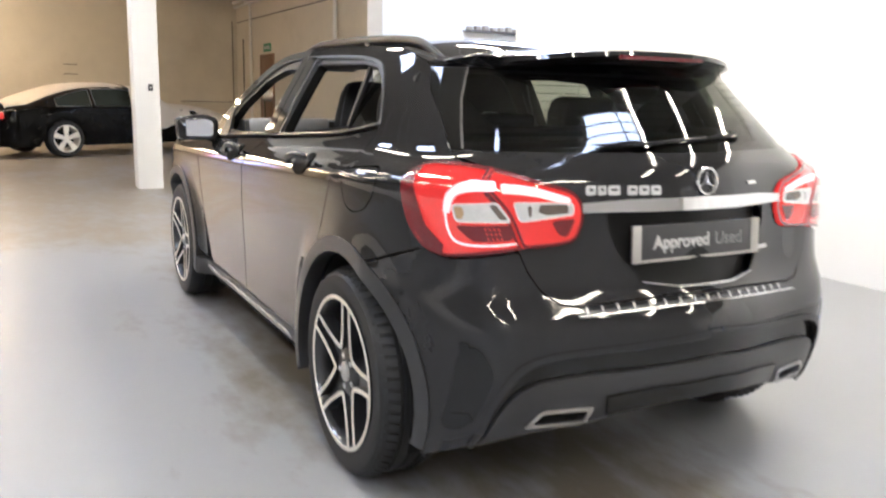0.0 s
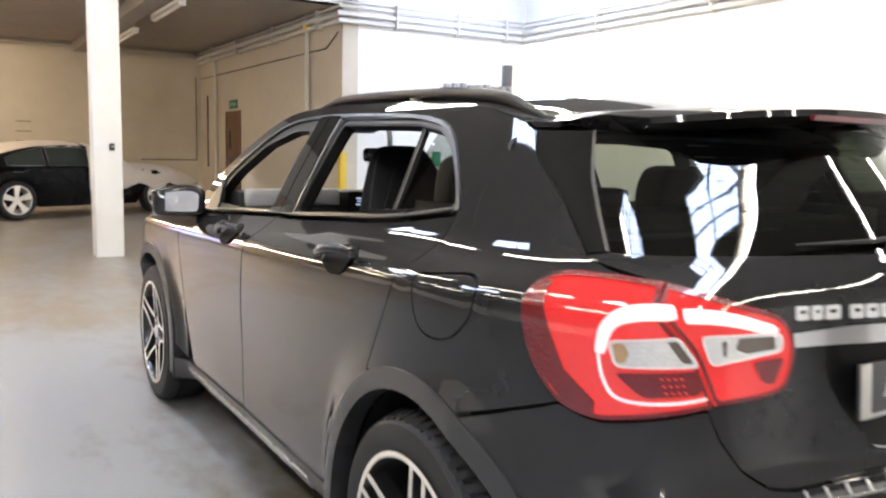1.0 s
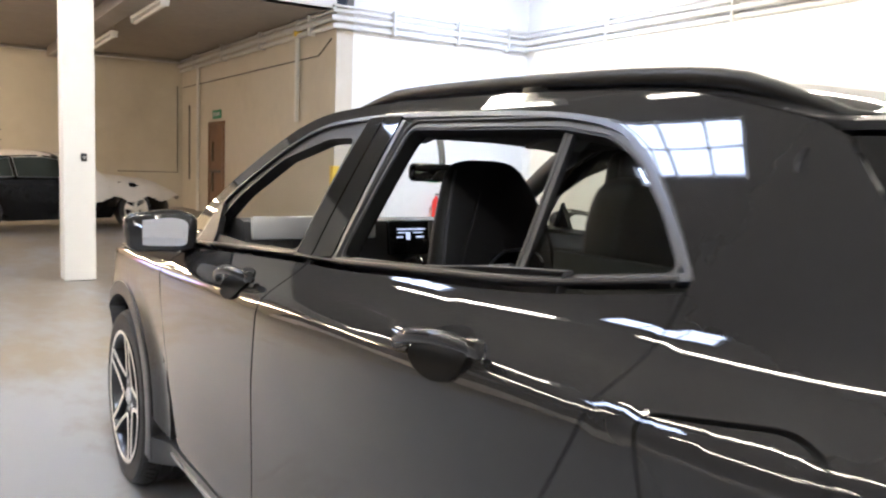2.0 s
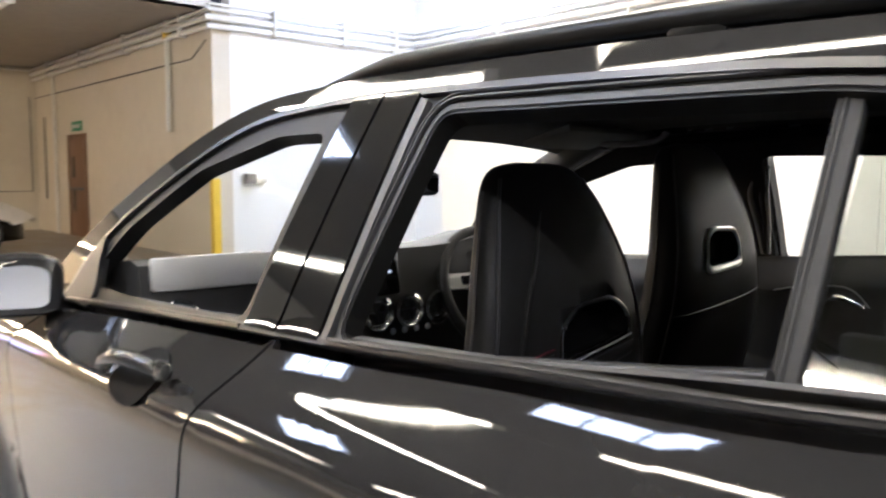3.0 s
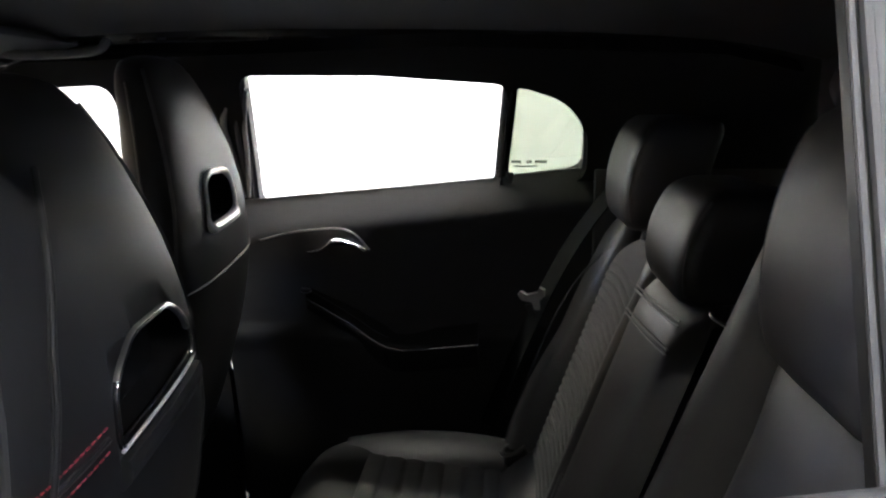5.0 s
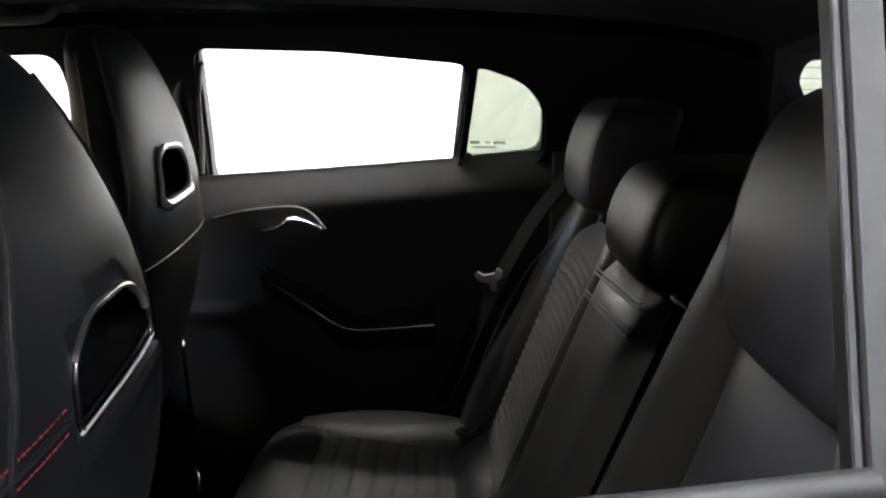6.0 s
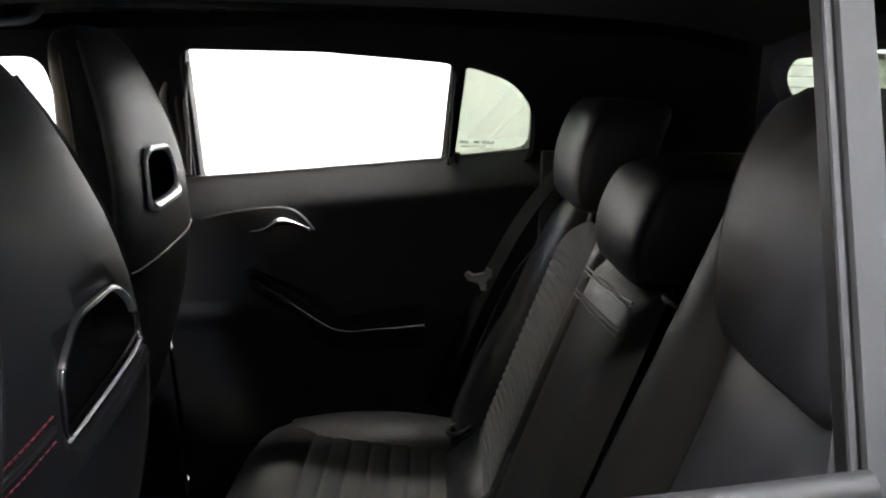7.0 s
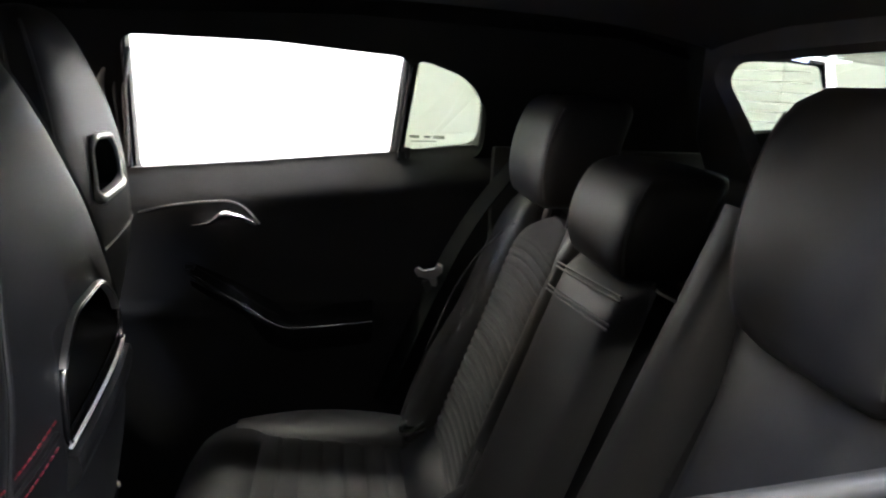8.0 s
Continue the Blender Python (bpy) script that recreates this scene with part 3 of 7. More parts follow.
REAR_CUT = [(-0.036, 0.764), (-0.075, 0.845), (-0.125, 0.930), (-0.155, 0.985), (-0.168, 1.030), (-0.174, 1.085), (-0.190, 1.150)]
SPLIT = [(0.924, 1.066), (0.955, 0.990), (0.984, 0.876), (1.036, 0.736), (1.075, 0.592), (1.085, 0.440), (1.080, 0.335)]
FRONT_CUT = [(1.800, 0.335), (1.860, 0.480), (1.890, 0.700), (1.885, 0.900), (1.860, 1.010)]
DLO_TOP = [(1.86, 1.020), (1.80, 1.105), (1.69, 1.205), (1.48, 1.325), (1.30, 1.392), (1.11, 1.414), (0.86, 1.419), (0.50, 1.412), (0.25, 1.400), (0.10, 1.376), (0.015, 1.335),
           (-0.10, 1.260), (-0.17, 1.195), (-0.194, 1.165)]
ROOF_EDGE = [(2.02, 1.040), (1.90, 1.130), (1.76, 1.232), (1.54, 1.358), (1.35, 1.425), (1.15, 1.446), (0.86, 1.452), (0.50, 1.448), (0.20, 1.438), (0.0, 1.424), (-0.20, 1.402), (-0.40, 1.372)]
GATE_CUT = [(-0.456, 1.352), (-0.504, 1.276), (-0.585, 1.208), (-0.630, 1.144), (-0.655, 1.108)]
GATE_CUT_RIGHT = [(-0.690, 1.352), (-0.672, 1.276), (-0.672, 1.208), (-0.672, 1.144), (-0.672, 1.108)]
GATE_LOW = [(-0.962, 0.846), (-0.984, 0.784), (-1.024, 0.722), (-1.072, 0.688), (-1.130, 0.680), (-1.250, 0.688), (-1.400, 0.700), (S_REAR, 0.706)]
LAMP_OUT = [(-0.752, 1.072), (-0.636, 1.072), (-0.592, 1.053), (-0.588, 1.034), (-0.597, 0.975), (-0.604, 0.945), (-0.622, 0.900), (-0.668, 0.844), (-0.734, 0.822), (-0.792, 0.824), (-0.975, 0.844)]
LAMP_IN = [(-0.976, 0.846), (-1.118, 0.856), (-1.158, 0.895), (-1.168, 0.950), (-1.150, 0.992), (-1.100, 1.018), (-0.950, 1.048), (-0.850, 1.064)]
LAMP_SPLIT = [(-0.850, 1.064), (-0.864, 1.016), (-0.930, 0.944), (-0.972, 0.846)]
BUMPER_LOW = [(-0.808, 0.262), (-0.830, 0.340), (-0.858, 0.425), (-0.925, 0.514), (-1.028, 0.551), (-1.250, 0.566), (S_REAR, 0.598)]
EXHAUST = rounded([(-0.948, 0.336), (-1.000, 0.394), (-1.168, 0.392), (-1.146, 0.334)], 0.014)


def moved(line, ds=0.0, dz=0.0):
    return [(s + ds, z + dz) for s, z in line]


def fine(line, steps=5):
    return [tuple(p) for p in smooth_line(line, steps)]


def drawn_in(loop, by):
    """A closed line moved inwards by a distance."""
    p = np.array(dense(loop, 0.012))
    d = np.roll(p, -3, 0) - np.roll(p, 3, 0)
    n = np.stack([-d[:, 1], d[:, 0]], 1) / (np.linalg.norm(d, axis=1, keepdims=True) + 1e-9)
    area = np.sum(p[:, 0] * np.roll(p[:, 1], -1) - np.roll(p[:, 0], -1) * p[:, 1])
    q = p + n * (by if area > 0 else -by)
    far = np.array([np.min(np.hypot(*(p - k).T)) for k in q])
    return [tuple(k) for k in q[far > abs(by) * 0.93]]


# glazed openings, as closed lines on the shell
DAYLIGHT = fine(DLO_TOP, 4) + belt(-0.19, 1.85, -0.002, 20)
REAR_OPEN = rounded([(0.794, 1.088), (0.752, 1.382), (0.50, 1.372), (0.244, 1.352), (0.244, 1.126), (0.49, 1.110)], 0.028)
REAR_OPEN_RIGHT = rounded([(0.930, 1.082), (0.908, 1.366), (0.65, 1.364), (0.398, 1.346), (0.413, 1.134), (0.68, 1.103)], 0.022)
BOTH_OPEN = rounded([(0.792, 1.088), (0.775, 1.382), (0.5, 1.378), (0.244, 1.374), (0.10, 1.355), (0.025, 1.318), (-0.085, 1.245), (-0.160, 1.172), (0.222, 1.124), (0.49, 1.110)], 0.028)
FRONT_OPEN = rounded([(1.046, 1.078), (1.046, 1.366), (1.20, 1.366), (1.45, 1.305), (1.66, 1.180), (1.76, 1.062), (1.40, 1.062)], 0.03)
QUARTER_OPEN = rounded([(0.222, 1.130), (0.222, 1.382), (0.10, 1.358), (0.025, 1.318), (-0.085, 1.245), (-0.160, 1.172)], 0.03)
QUARTER_RIGHT = rounded([(0.400, 1.140), (0.384, 1.346), (0.286, 1.314), (0.240, 1.262), (0.236, 1.162)], 0.03)
FRONT_RIGHT = rounded([(1.18, 1.060), (1.18, 1.350), (1.30, 1.345), (1.52, 1.285), (1.74, 1.195), (1.905, 1.060), (1.50, 1.052)], 0.03)
RIGHT_TOP = [(s + 0.07, z) for s, z in DLO_TOP[:-2]] + DLO_TOP[-2:]
DAYLIGHT_RIGHT = fine(RIGHT_TOP, 4) + belt(-0.19, 1.92, -0.002, 20)


def flank(side):
    """The outer panels of one side of the car."""
    m = side == RIGHT
    hang = 0.004
    rear_open, quarter, front_open, daylight, top = (REAR_OPEN_RIGHT, QUARTER_RIGHT, FRONT_RIGHT, DAYLIGHT_RIGHT, RIGHT_TOP) if m else (REAR_OPEN, QUARTER_OPEN, FRONT_OPEN, DAYLIGHT, DLO_TOP)
    # wing over the front wheel
    skin("front_wing", shell, [(1.886, 0.335), *arch(2.70, 0.445, 172, 8), (float(along(3.22, 0.42)), 0.42), (float(along(3.30, 0.62)), 0.62), (float(along(3.28, 0.72)), 0.72),
                               (float(along(3.20, 0.86)), 0.86), (float(along(2.90, 0.915)), 0.915), (2.30, 0.960), (1.95, 1.006), (1.866, 1.012), (1.892, 0.90), (1.897, 0.70), (1.867, 0.48)],
         PAINT, car, mirror=m)
    front = skin("front_door", shell, [*fine(moved(SPLIT, hang, 0)), *fine(moved(FRONT_CUT, -hang, 0)), *belt(1.84, 0.94, 0.012)][::1], PAINT, car, "gloss black front door", mirror=m)
    rear = skin("rear_door", shell, [*fine(moved(SPLIT, -hang, 0))[::-1], *belt(0.915, -0.18, 0.012), *fine(moved(REAR_CUT, hang, 0))[::-1], *arch(0.0, 0.460, 64, -1.5)],
                PAINT, car, "gloss black rear door", mirror=m)
    skin("quarter_panel", shell, [*arch(0.0, 0.460, 66, 114, 10), *[(s, z) for s, z in fine(LAMP_OUT[:8])[::-1]], (-0.662, 1.098), *fine(GATE_CUT_RIGHT if m else GATE_CUT)[::-1], *fine(ROOF_EDGE)[::-1],
                                  (1.97, 1.012), *fine(top), *fine(REAR_CUT)[::-1]],
         PAINT, car, "gloss black rear quarter with roof pillar", holes=[SIDE_PANE] if m else [FLAP], mirror=m)
    if not m:
        skin("fuel_flap", shell, drawn_in(FLAP, 0.0045), PAINT, car, "rounded fuel filler flap")
        skin("fuel_recess", shell, FLAP, DARK, car, lift=-0.01, deep=0)
    # window surrounds
    holes = [rear_open, front_open, quarter] if m else [BOTH_OPEN, front_open]
    skin("window_frame", shell, drawn_in(daylight, 0.008), SEAL, car, "matt black window frames and seals", holes=holes, lift=-0.006, deep=0.03, mirror=m)
    skin("window_trim", shell, daylight, SATIN, car, "satin grey metal trim round the side windows", holes=[drawn_in(daylight, 0.010)], lift=0.003, deep=0.012, mirror=m, edge=0.012)
    skin("rear_window_seal", shell, drawn_in(rear_open if m else BOTH_OPEN, -0.012), SEAL_GREY if not m else SEAL, car, "ribbed grey rubber window seal", holes=[drawn_in(rear_open if m else BOTH_OPEN, -0.004)], lift=-0.003, deep=0.02, mirror=m, edge=0.012)
    if not m:
        for out, wide in ((0.018, 0.003), (0.0245, 0.0025)):
            # the ribs run up the front edge, along the top and down to the rear corner
            band = []
            for off in (out, out + wide):
                ring = drawn_in(BOTH_OPEN, -off)
                keep = [z > 1.150 and not (z < 1.185 and s > -0.10 and s < 0.6) for s, z in ring]
                start = next(k for k in range(len(ring)) if keep[k] and not keep[k - 1])
                run = [ring[(start + k) % len(ring)] for k in range(len(ring)) if keep[(start + k) % len(ring)]]
                band.append(run)
            skin("seal_rib", shell, band[0] + band[1][::-1], RIB_GREY, car, "thin raised rib of the window seal", lift=0.001, deep=0.006, edge=0.012)
    for name, first, last in (("rear_sill_strip", -0.17, 0.80), ("front_sill_strip", 1.03, 1.80)):
        line = shell(np.linspace(first, last, 14), BELT_LINE(np.linspace(first, last, 14)) + 0.004)
        part(name, tube(bmesh.new(), [(-x if m else x, y, z + 0.002) for x, y, z in line.tolist()], 0.0055, 8), SATIN, car, "thin satin grey sill strip")
    if m:
        bar = [(0.391, 1.134), (0.372, 1.326), (0.402, 1.334), (0.419, 1.132)]
    else:
        bar = None
    if m:
        skin("window_divider", shell, bar, SEAL, car, "thin dark divider between window and quarter glass", lift=0.002, deep=0.02, mirror=True)
    else:
        # the left divider stands inside the frame and leans in with the glass
        def post(y0, y1, out):
            rows = []
            for z in (1.095, 1.20, 1.30, 1.400):
                x, back = -0.692 + 0.40 * (z - 1.10), 0.02 * (z - 1.10)
                rows.append([(x - out, y0 - back, z), (x - out, y1 - back, z), (x + 0.011, y1 - back, z), (x + 0.011, y0 - back, z)])
            return loft(bmesh.new(), rows)
        bar = part("window_divider", post(0.476, 0.500, 0.0), SEAL, car, "dark ribbed divider between window and quarter glass", 30)
        for y0, y1, out in ((0.476, 0.4885, 0.004), (0.4895, 0.4935, 0.006), (0.4965, 0.4995, 0.003)):
            part("divider_rib", post(y0, y1, out), RIB_GREY, bar, "raised grey rib", 30)
        for off, low, r in ((0.0, 0.0, 0.008), (-0.022, 0.006, 0.007)):
            part("sill_seal", tube(bmesh.new(), [tuple(q) for q in smooth_line([(-0.690 + off, 1.06, 1.048 - low), (-0.690 + off, 0.76, 1.090 - low), (-0.692 + off, 0.60, 1.111 - low), (-0.694 + off, 0.495, 1.127 - low)], 5)], r, 10), SEAL_GREY, car,
                 "grey rubber seal along the window sill")
    if not m:
        skin("pillar_trim", shell, [(0.822, 1.077), (0.832, 1.410), (0.914, 1.413), (0.921, 1.072)], PIANO, car, "gloss black door pillar trim", lift=0.006, deep=0.02)
        skin("pillar_trim", shell, [(0.929, 1.072), (0.922, 1.413), (0.998, 1.410), (1.016, 1.070)], PIANO, car, "gloss black door pillar trim", lift=0.006, deep=0.02)
        skin("pillar_seal", shell, [(0.803, 1.081), (0.808, 1.398), (0.826, 1.404), (0.817, 1.079)], CLADDING, car, "ribbed rubber pillar seal", lift=0.004, deep=0.02)
    else:
        skin("pillar_trim", shell, [(0.95, 1.070), (0.93, 1.400), (1.15, 1.402), (1.16, 1.066)], PIANO, car, lift=0.004, deep=0.02, mirror=True)
    skin("quarter_glass", shell, drawn_in(quarter, -0.004), TINT_FAR if m else TINT, car, "tinted fixed quarter glass", lift=-0.008 if m else -0.055, deep=0, mirror=m)
    # sill and arches
    skin("sill", shell, [*arch(2.70, 0.446, 183, 196, 5), (float(along(2.27, 0.235)), 0.225), (1.2, 0.215), (float(along(0.43, 0.235)), 0.225), *arch(0.0, 0.446, -16, -2, 5), (1.08, 0.328)],
         CLADDING, car, "dark grey sill cladding", lift=0.004, deep=0.04, mirror=m)
    for k in range(9):
        a = 0.44 + 0.162 * k
        skin("sill_plate", shell, rounded([(a, 0.262), (a + 0.015, 0.296), (a + 0.150, 0.296), (a + 0.142, 0.262)], 0.006), STEEL, car, "worn bright sill plate", lift=0.009, deep=0.006, mirror=m, edge=0.02)
    for name, centre in (("arch_trim", 0.0), ("arch_trim", 2.70)):
        skin(name, shell, [*arch(centre, 0.460, -14, 194, 40), *arch(centre, 0.410, 194, -14, 40)], CLADDING, car, "dark satin wheel arch trim", lift=0.006, deep=0.06, mirror=m, edge=0.014)
    return front, rear


SIDE_PANE = rounded([(-0.345, 1.200), (-0.338, 1.368), (-0.670, 1.349), (-0.664, 1.285), (-0.660, 1.222)], 0.012)
FLAP = rounded([(-0.235, 1.030), (-0.246, 0.985), (-0.258, 0.930), (-0.285, 0.905), (-0.332, 0.896), (-0.400, 0.910), (-0.462, 0.968), (-0.470, 1.030), (-0.410, 1.050)], 0.03)
skin("side_pane", shell, drawn_in(SIDE_PANE, -0.006), TINT_FAR, car, "tinted pane beside the tailgate", lift=-0.006, deep=0, mirror=True)
flank(LEFT)
flank(RIGHT)


def roof_at(x, y):
    """The roof between its two edges, with a crown."""
    s = along(y, 1.42)
    z = curve([(a, b) for a, b in ROOF_EDGE[::-1]])(s)
    e = np.abs(shell(s, z)[..., 0])
    u = np.clip(np.abs(x) / e, 0, 1)
    return np.stack([x * 1.0, y * 1.0, z + 0.048 * (1 - u**2.4)], -1)


def roof_patch(u, y):
    """u from -1 to 1 across."""
    s = along(y, 1.42)
    z = curve([(a, b) for a, b in ROOF_EDGE[::-1]])(s)
    e = np.abs(shell(s, z)[..., 0])
    return roof_at(u * e * 0.996, y)


skin("roof", roof_patch, [(-1, -0.10), (1, -0.10), (1, 1.60), (-1, 1.60)], PAINT, car, "gloss black roof", step=0.05, edge=0.04)


def screen_patch(u, v):
    """The windscreen: v 0 at the roof, 1 at the cowl."""
    s = 1.36 + v * 0.66
    z = curve([(a, b) for a, b in ROOF_EDGE[::-1]])(s)
    p = shell(s, z)
    e = np.abs(p[..., 0])
    return np.stack([u * e, p[..., 1] + (0.02 + 0.20 * v) * (1 - u**2), z + 0.045 * (1 - v) * (1 - u**2)], -1)


skin("windscreen", screen_patch, [(-0.97, 0), (0.97, 0), (0.97, 1), (-0.97, 1)], CLEAR, car, "clear windscreen", step=0.08, edge=0.08, deep=0).visible_shadow = False


def bonnet_patch(u, v):
    """The bonnet: v 0 at the cowl, 1 at the nose."""
    y = 2.20 + v * 1.20
    edge_z = curve([(1.9, 1.01), (2.2, 0.990), (2.55, 0.958), (3.15, 0.912), (3.45, 0.80)])(y)
    p = shell(along(y, edge_z), edge_z)
    return np.stack([u * np.abs(p[..., 0]), y + 0.10 * (1 - u**2) * v, edge_z + (0.055 - 0.01 * v) * (1 - u**2)], -1)


skin("bonnet", bonnet_patch, [(-1, 0), (1, 0), (1, 1), (-1, 1)], PAINT, car, "gloss black bonnet", step=0.06, edge=0.05)
part("cowl", box((1.40, 0.30, 0.05), (0, 2.27, 0.985), 0.02), DARK, car)

# tail
GLASS_BASE = [(-0.665, 1.104), (-0.712, 1.110), (-0.84, 1.110), (-1.10, 1.110), (S_REAR, 1.110)]
RECESS = [(S_REAR, 0.722), (-1.444, 0.722), (-1.335, 0.738), (-1.268, 0.824), (-1.242, 0.890), (-1.240, 0.940), (S_REAR, 0.944)]
skin("tailgate", shell, [*RECESS[::-1], *[(s, z + 0.006) for s, z in GATE_LOW[::-1]], *moved(fine(LAMP_IN), -0.003, 0), (-0.66, 1.098), *GLASS_BASE], PAINT, car, "gloss black tailgate", both=True)
skin("plate_recess", shell, [*RECESS], SEAL, car, "black recess for the number plate", lift=-0.032, deep=-0.032, both=True)
skin("tailgate_pillar", shell, [*[(s - 0.005, z) for s, z in fine(GATE_CUT)], (-0.708, 1.112), (-0.694, 1.180), (-0.688, 1.250), (-0.708, 1.352)], PIANO, car, "gloss black panel beside the rear glass")
skin("rear_glass", shell, [(-0.712, 1.352), (-0.692, 1.250), (-0.698, 1.180), (-0.712, 1.114), *GLASS_BASE[2:], (S_REAR, 1.372), (-1.1, 1.370)], REAR_TINT, car, "dark tinted rear window", deep=0, both=True, lift=-0.004)
skin("rear_glass_edge", shell, [(-0.704, 1.352), (-0.684, 1.250), (-0.690, 1.180), (-0.704, 1.112), (-0.714, 1.112), (-0.700, 1.180), (-0.694, 1.250), (-0.714, 1.352)], CHROME, car, "bright edge of the rear glass", lift=0.002, deep=0.004, edge=0.01)
skin("chrome_strip", shell, [(-1.162, 0.944), (-1.160, 0.970), (-1.30, 0.980), (S_REAR, 0.986), (S_REAR, 0.948), (-1.30, 0.945)], CHROME, car, "chrome strip over the number plate", lift=0.014, deep=0.016, both=True)
skin("rear_bumper", shell, [*arch(0.0, 0.460, 116, 193, 16), (-0.72, 0.215), *BUMPER_LOW, *GATE_LOW[::-1], *[(s, z - 0.006) for s, z in fine(LAMP_OUT[7:])[::-1]]], PAINT, car, "gloss black rear bumper", both=True, deep=0.03)
BUMPER_STEP = [(-0.838, 0.300), (-0.872, 0.385), (-0.932, 0.452), (-1.032, 0.482), (-1.264, 0.496), (S_REAR, 0.520)]
BUMPER_FOOT = [(-0.816, 0.262), (-0.952, 0.306), (-1.172, 0.338), (-1.336, 0.374), (S_REAR, 0.400)]
skin("bumper_band", shell, [*fine(moved(BUMPER_LOW, -0.002, -0.004)), *fine(BUMPER_STEP)[::-1]], PIANO, car, "gloss black recessed band of the rear bumper", both=True, lift=-0.016, deep=0.02)
skin("diffuser", shell, [*fine(moved(BUMPER_STEP, -0.002, -0.003)), *fine(BUMPER_FOOT)[::-1]], CLADDING, car, "dark grey lower bumper insert", both=True, lift=0.0, deep=0.05,
     holes=[EXHAUST])
skin("diffuser_lip", shell, [(-1.20, 0.420), (-1.34, 0.440), (S_REAR, 0.455), (S_REAR, 0.405), (-1.336, 0.380), (-1.21, 0.358)], PIANO, car, "gloss black centre of the lower insert", both=True, lift=0.010, deep=0.02)
for m in (False, True):
    tip = skin("exhaust_tip", shell, EXHAUST, BRIGHT, car, "flat bright four-sided exhaust trim", holes=[drawn_in(EXHAUST, 0.013)], lift=0.010, deep=0.045, mirror=m, edge=0.008)
    skin("exhaust_inside", shell, drawn_in(EXHAUST, 0.010), DARK, tip, lift=-0.025, deep=0, mirror=m)
skin("bumper_crease", shell, [*fine(moved(BUMPER_LOW, 0.010, 0.010)), *fine(moved(BUMPER_LOW, -0.004, -0.008))[::-1]], PAINT, car, "grey crease along the rear bumper", both=True, lift=0.010, deep=0.02)
skin("recess_lip", shell, [(-1.330, 0.744), (-1.440, 0.729), (S_REAR, 0.729), (S_REAR, 0.724), (-1.444, 0.724), (-1.338, 0.739)], BRIGHT, car, "thin bright lip under the number plate", both=True, lift=0.003, deep=0.004, edge=0.01)
skin("scuff_edge", shell, [(-1.112, 0.659), (-1.25, 0.666), (-1.40, 0.677), (S_REAR, 0.683), (S_REAR, 0.679), (-1.40, 0.673), (-1.25, 0.662), (-1.112, 0.655)], BRIGHT, car, "bright edge of the loading sill", both=True, lift=0.007, deep=0.006, edge=0.012)
scuff = skin("scuff_plate", shell, [(-1.115, 0.668), (-1.25, 0.676), (-1.40, 0.687), (S_REAR, 0.693), (S_REAR, 0.684), (-1.40, 0.678), (-1.25, 0.667), (-1.115, 0.659)], CLADDING, car, "dark loading sill plate with bright ribs", both=True, lift=0.005, deep=0.012)
for k in range(17):
    s0 = -1.14 - 0.048 * k
    a = -abs(s0) if s0 > S_REAR else 2 * S_REAR - s0
    skin("scuff_rib", shell, [(a, 0.660 + 0.05 * min(0.45, -a - 1.1)), (a, 0.678 + 0.05 * min(0.45, -a - 1.1)), (a - 0.004, 0.678 + 0.05 * min(0.45, -a - 1.1)), (a - 0.004, 0.660 + 0.05 * min(0.45, -a - 1.1))], BADGE, scuff, lift=0.009, deep=0.005,
         mirror=s0 < S_REAR, edge=0.008)

# lamps
for m in (False, True):
    for name, loop, inner in (("tail_lamp", fine(LAMP_OUT) + fine(LAMP_SPLIT)[::-1], 0), ("tail_lamp", fine(LAMP_IN) + fine(LAMP_SPLIT)[1:-1], 1)):
        skin("lamp_housing", shell, drawn_in(loop, -0.004), DARK, car, "black housing behind the lamp", lift=-0.03, deep=0, mirror=m)
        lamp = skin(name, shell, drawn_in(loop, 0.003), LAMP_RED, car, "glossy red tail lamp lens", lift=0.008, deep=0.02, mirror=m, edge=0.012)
        skin("lens_edge", shell, drawn_in(loop, 0.0035), LAMP_RED_DARK, lamp, "deep red moulded edge of the lens", holes=[drawn_in(loop, 0.012)], lift=0.0118, deep=0, mirror=m, edge=0.012)


def spoiler():
    rings = []
    for u in np.linspace(-1, 1, 33):
        a = abs(u)
        top = roof_patch(np.array(u), np.array(-0.096))
        x = 0.475 * u
        lip_y, lip_z = -0.450 + 0.17 * a**3, 1.412 - 0.030 * a**2
        rings.append([(top[0], top[1], top[2]), (0.5 * (top[0] + x), 0.5 * (top[1] + lip_y), 0.5 * (top[2] + lip_z) + 0.012), (x, lip_y, lip_z), (x, lip_y - 0.004, lip_z - 0.014),
                      (x, lip_y + 0.05, lip_z - 0.030), (1.02 * x, -0.25, 1.345), (1.08 * x, -0.12, 1.36)])
    bm = loft(bmesh.new(), rings)
    part("roof_spoiler", bm, PAINT, car, "gloss black roof spoiler", 35)
    bm = loft(bmesh.new(), [[(x, -0.452, 1.396), (x, -0.462, 1.396), (x, -0.458, 1.384), (x, -0.450, 1.384)] for x in (-0.17, -0.08, 0, 0.08, 0.17)])
    part("brake_light", bm, LAMP_RED_DARK, car, "red high-level brake light strip")


spoiler()


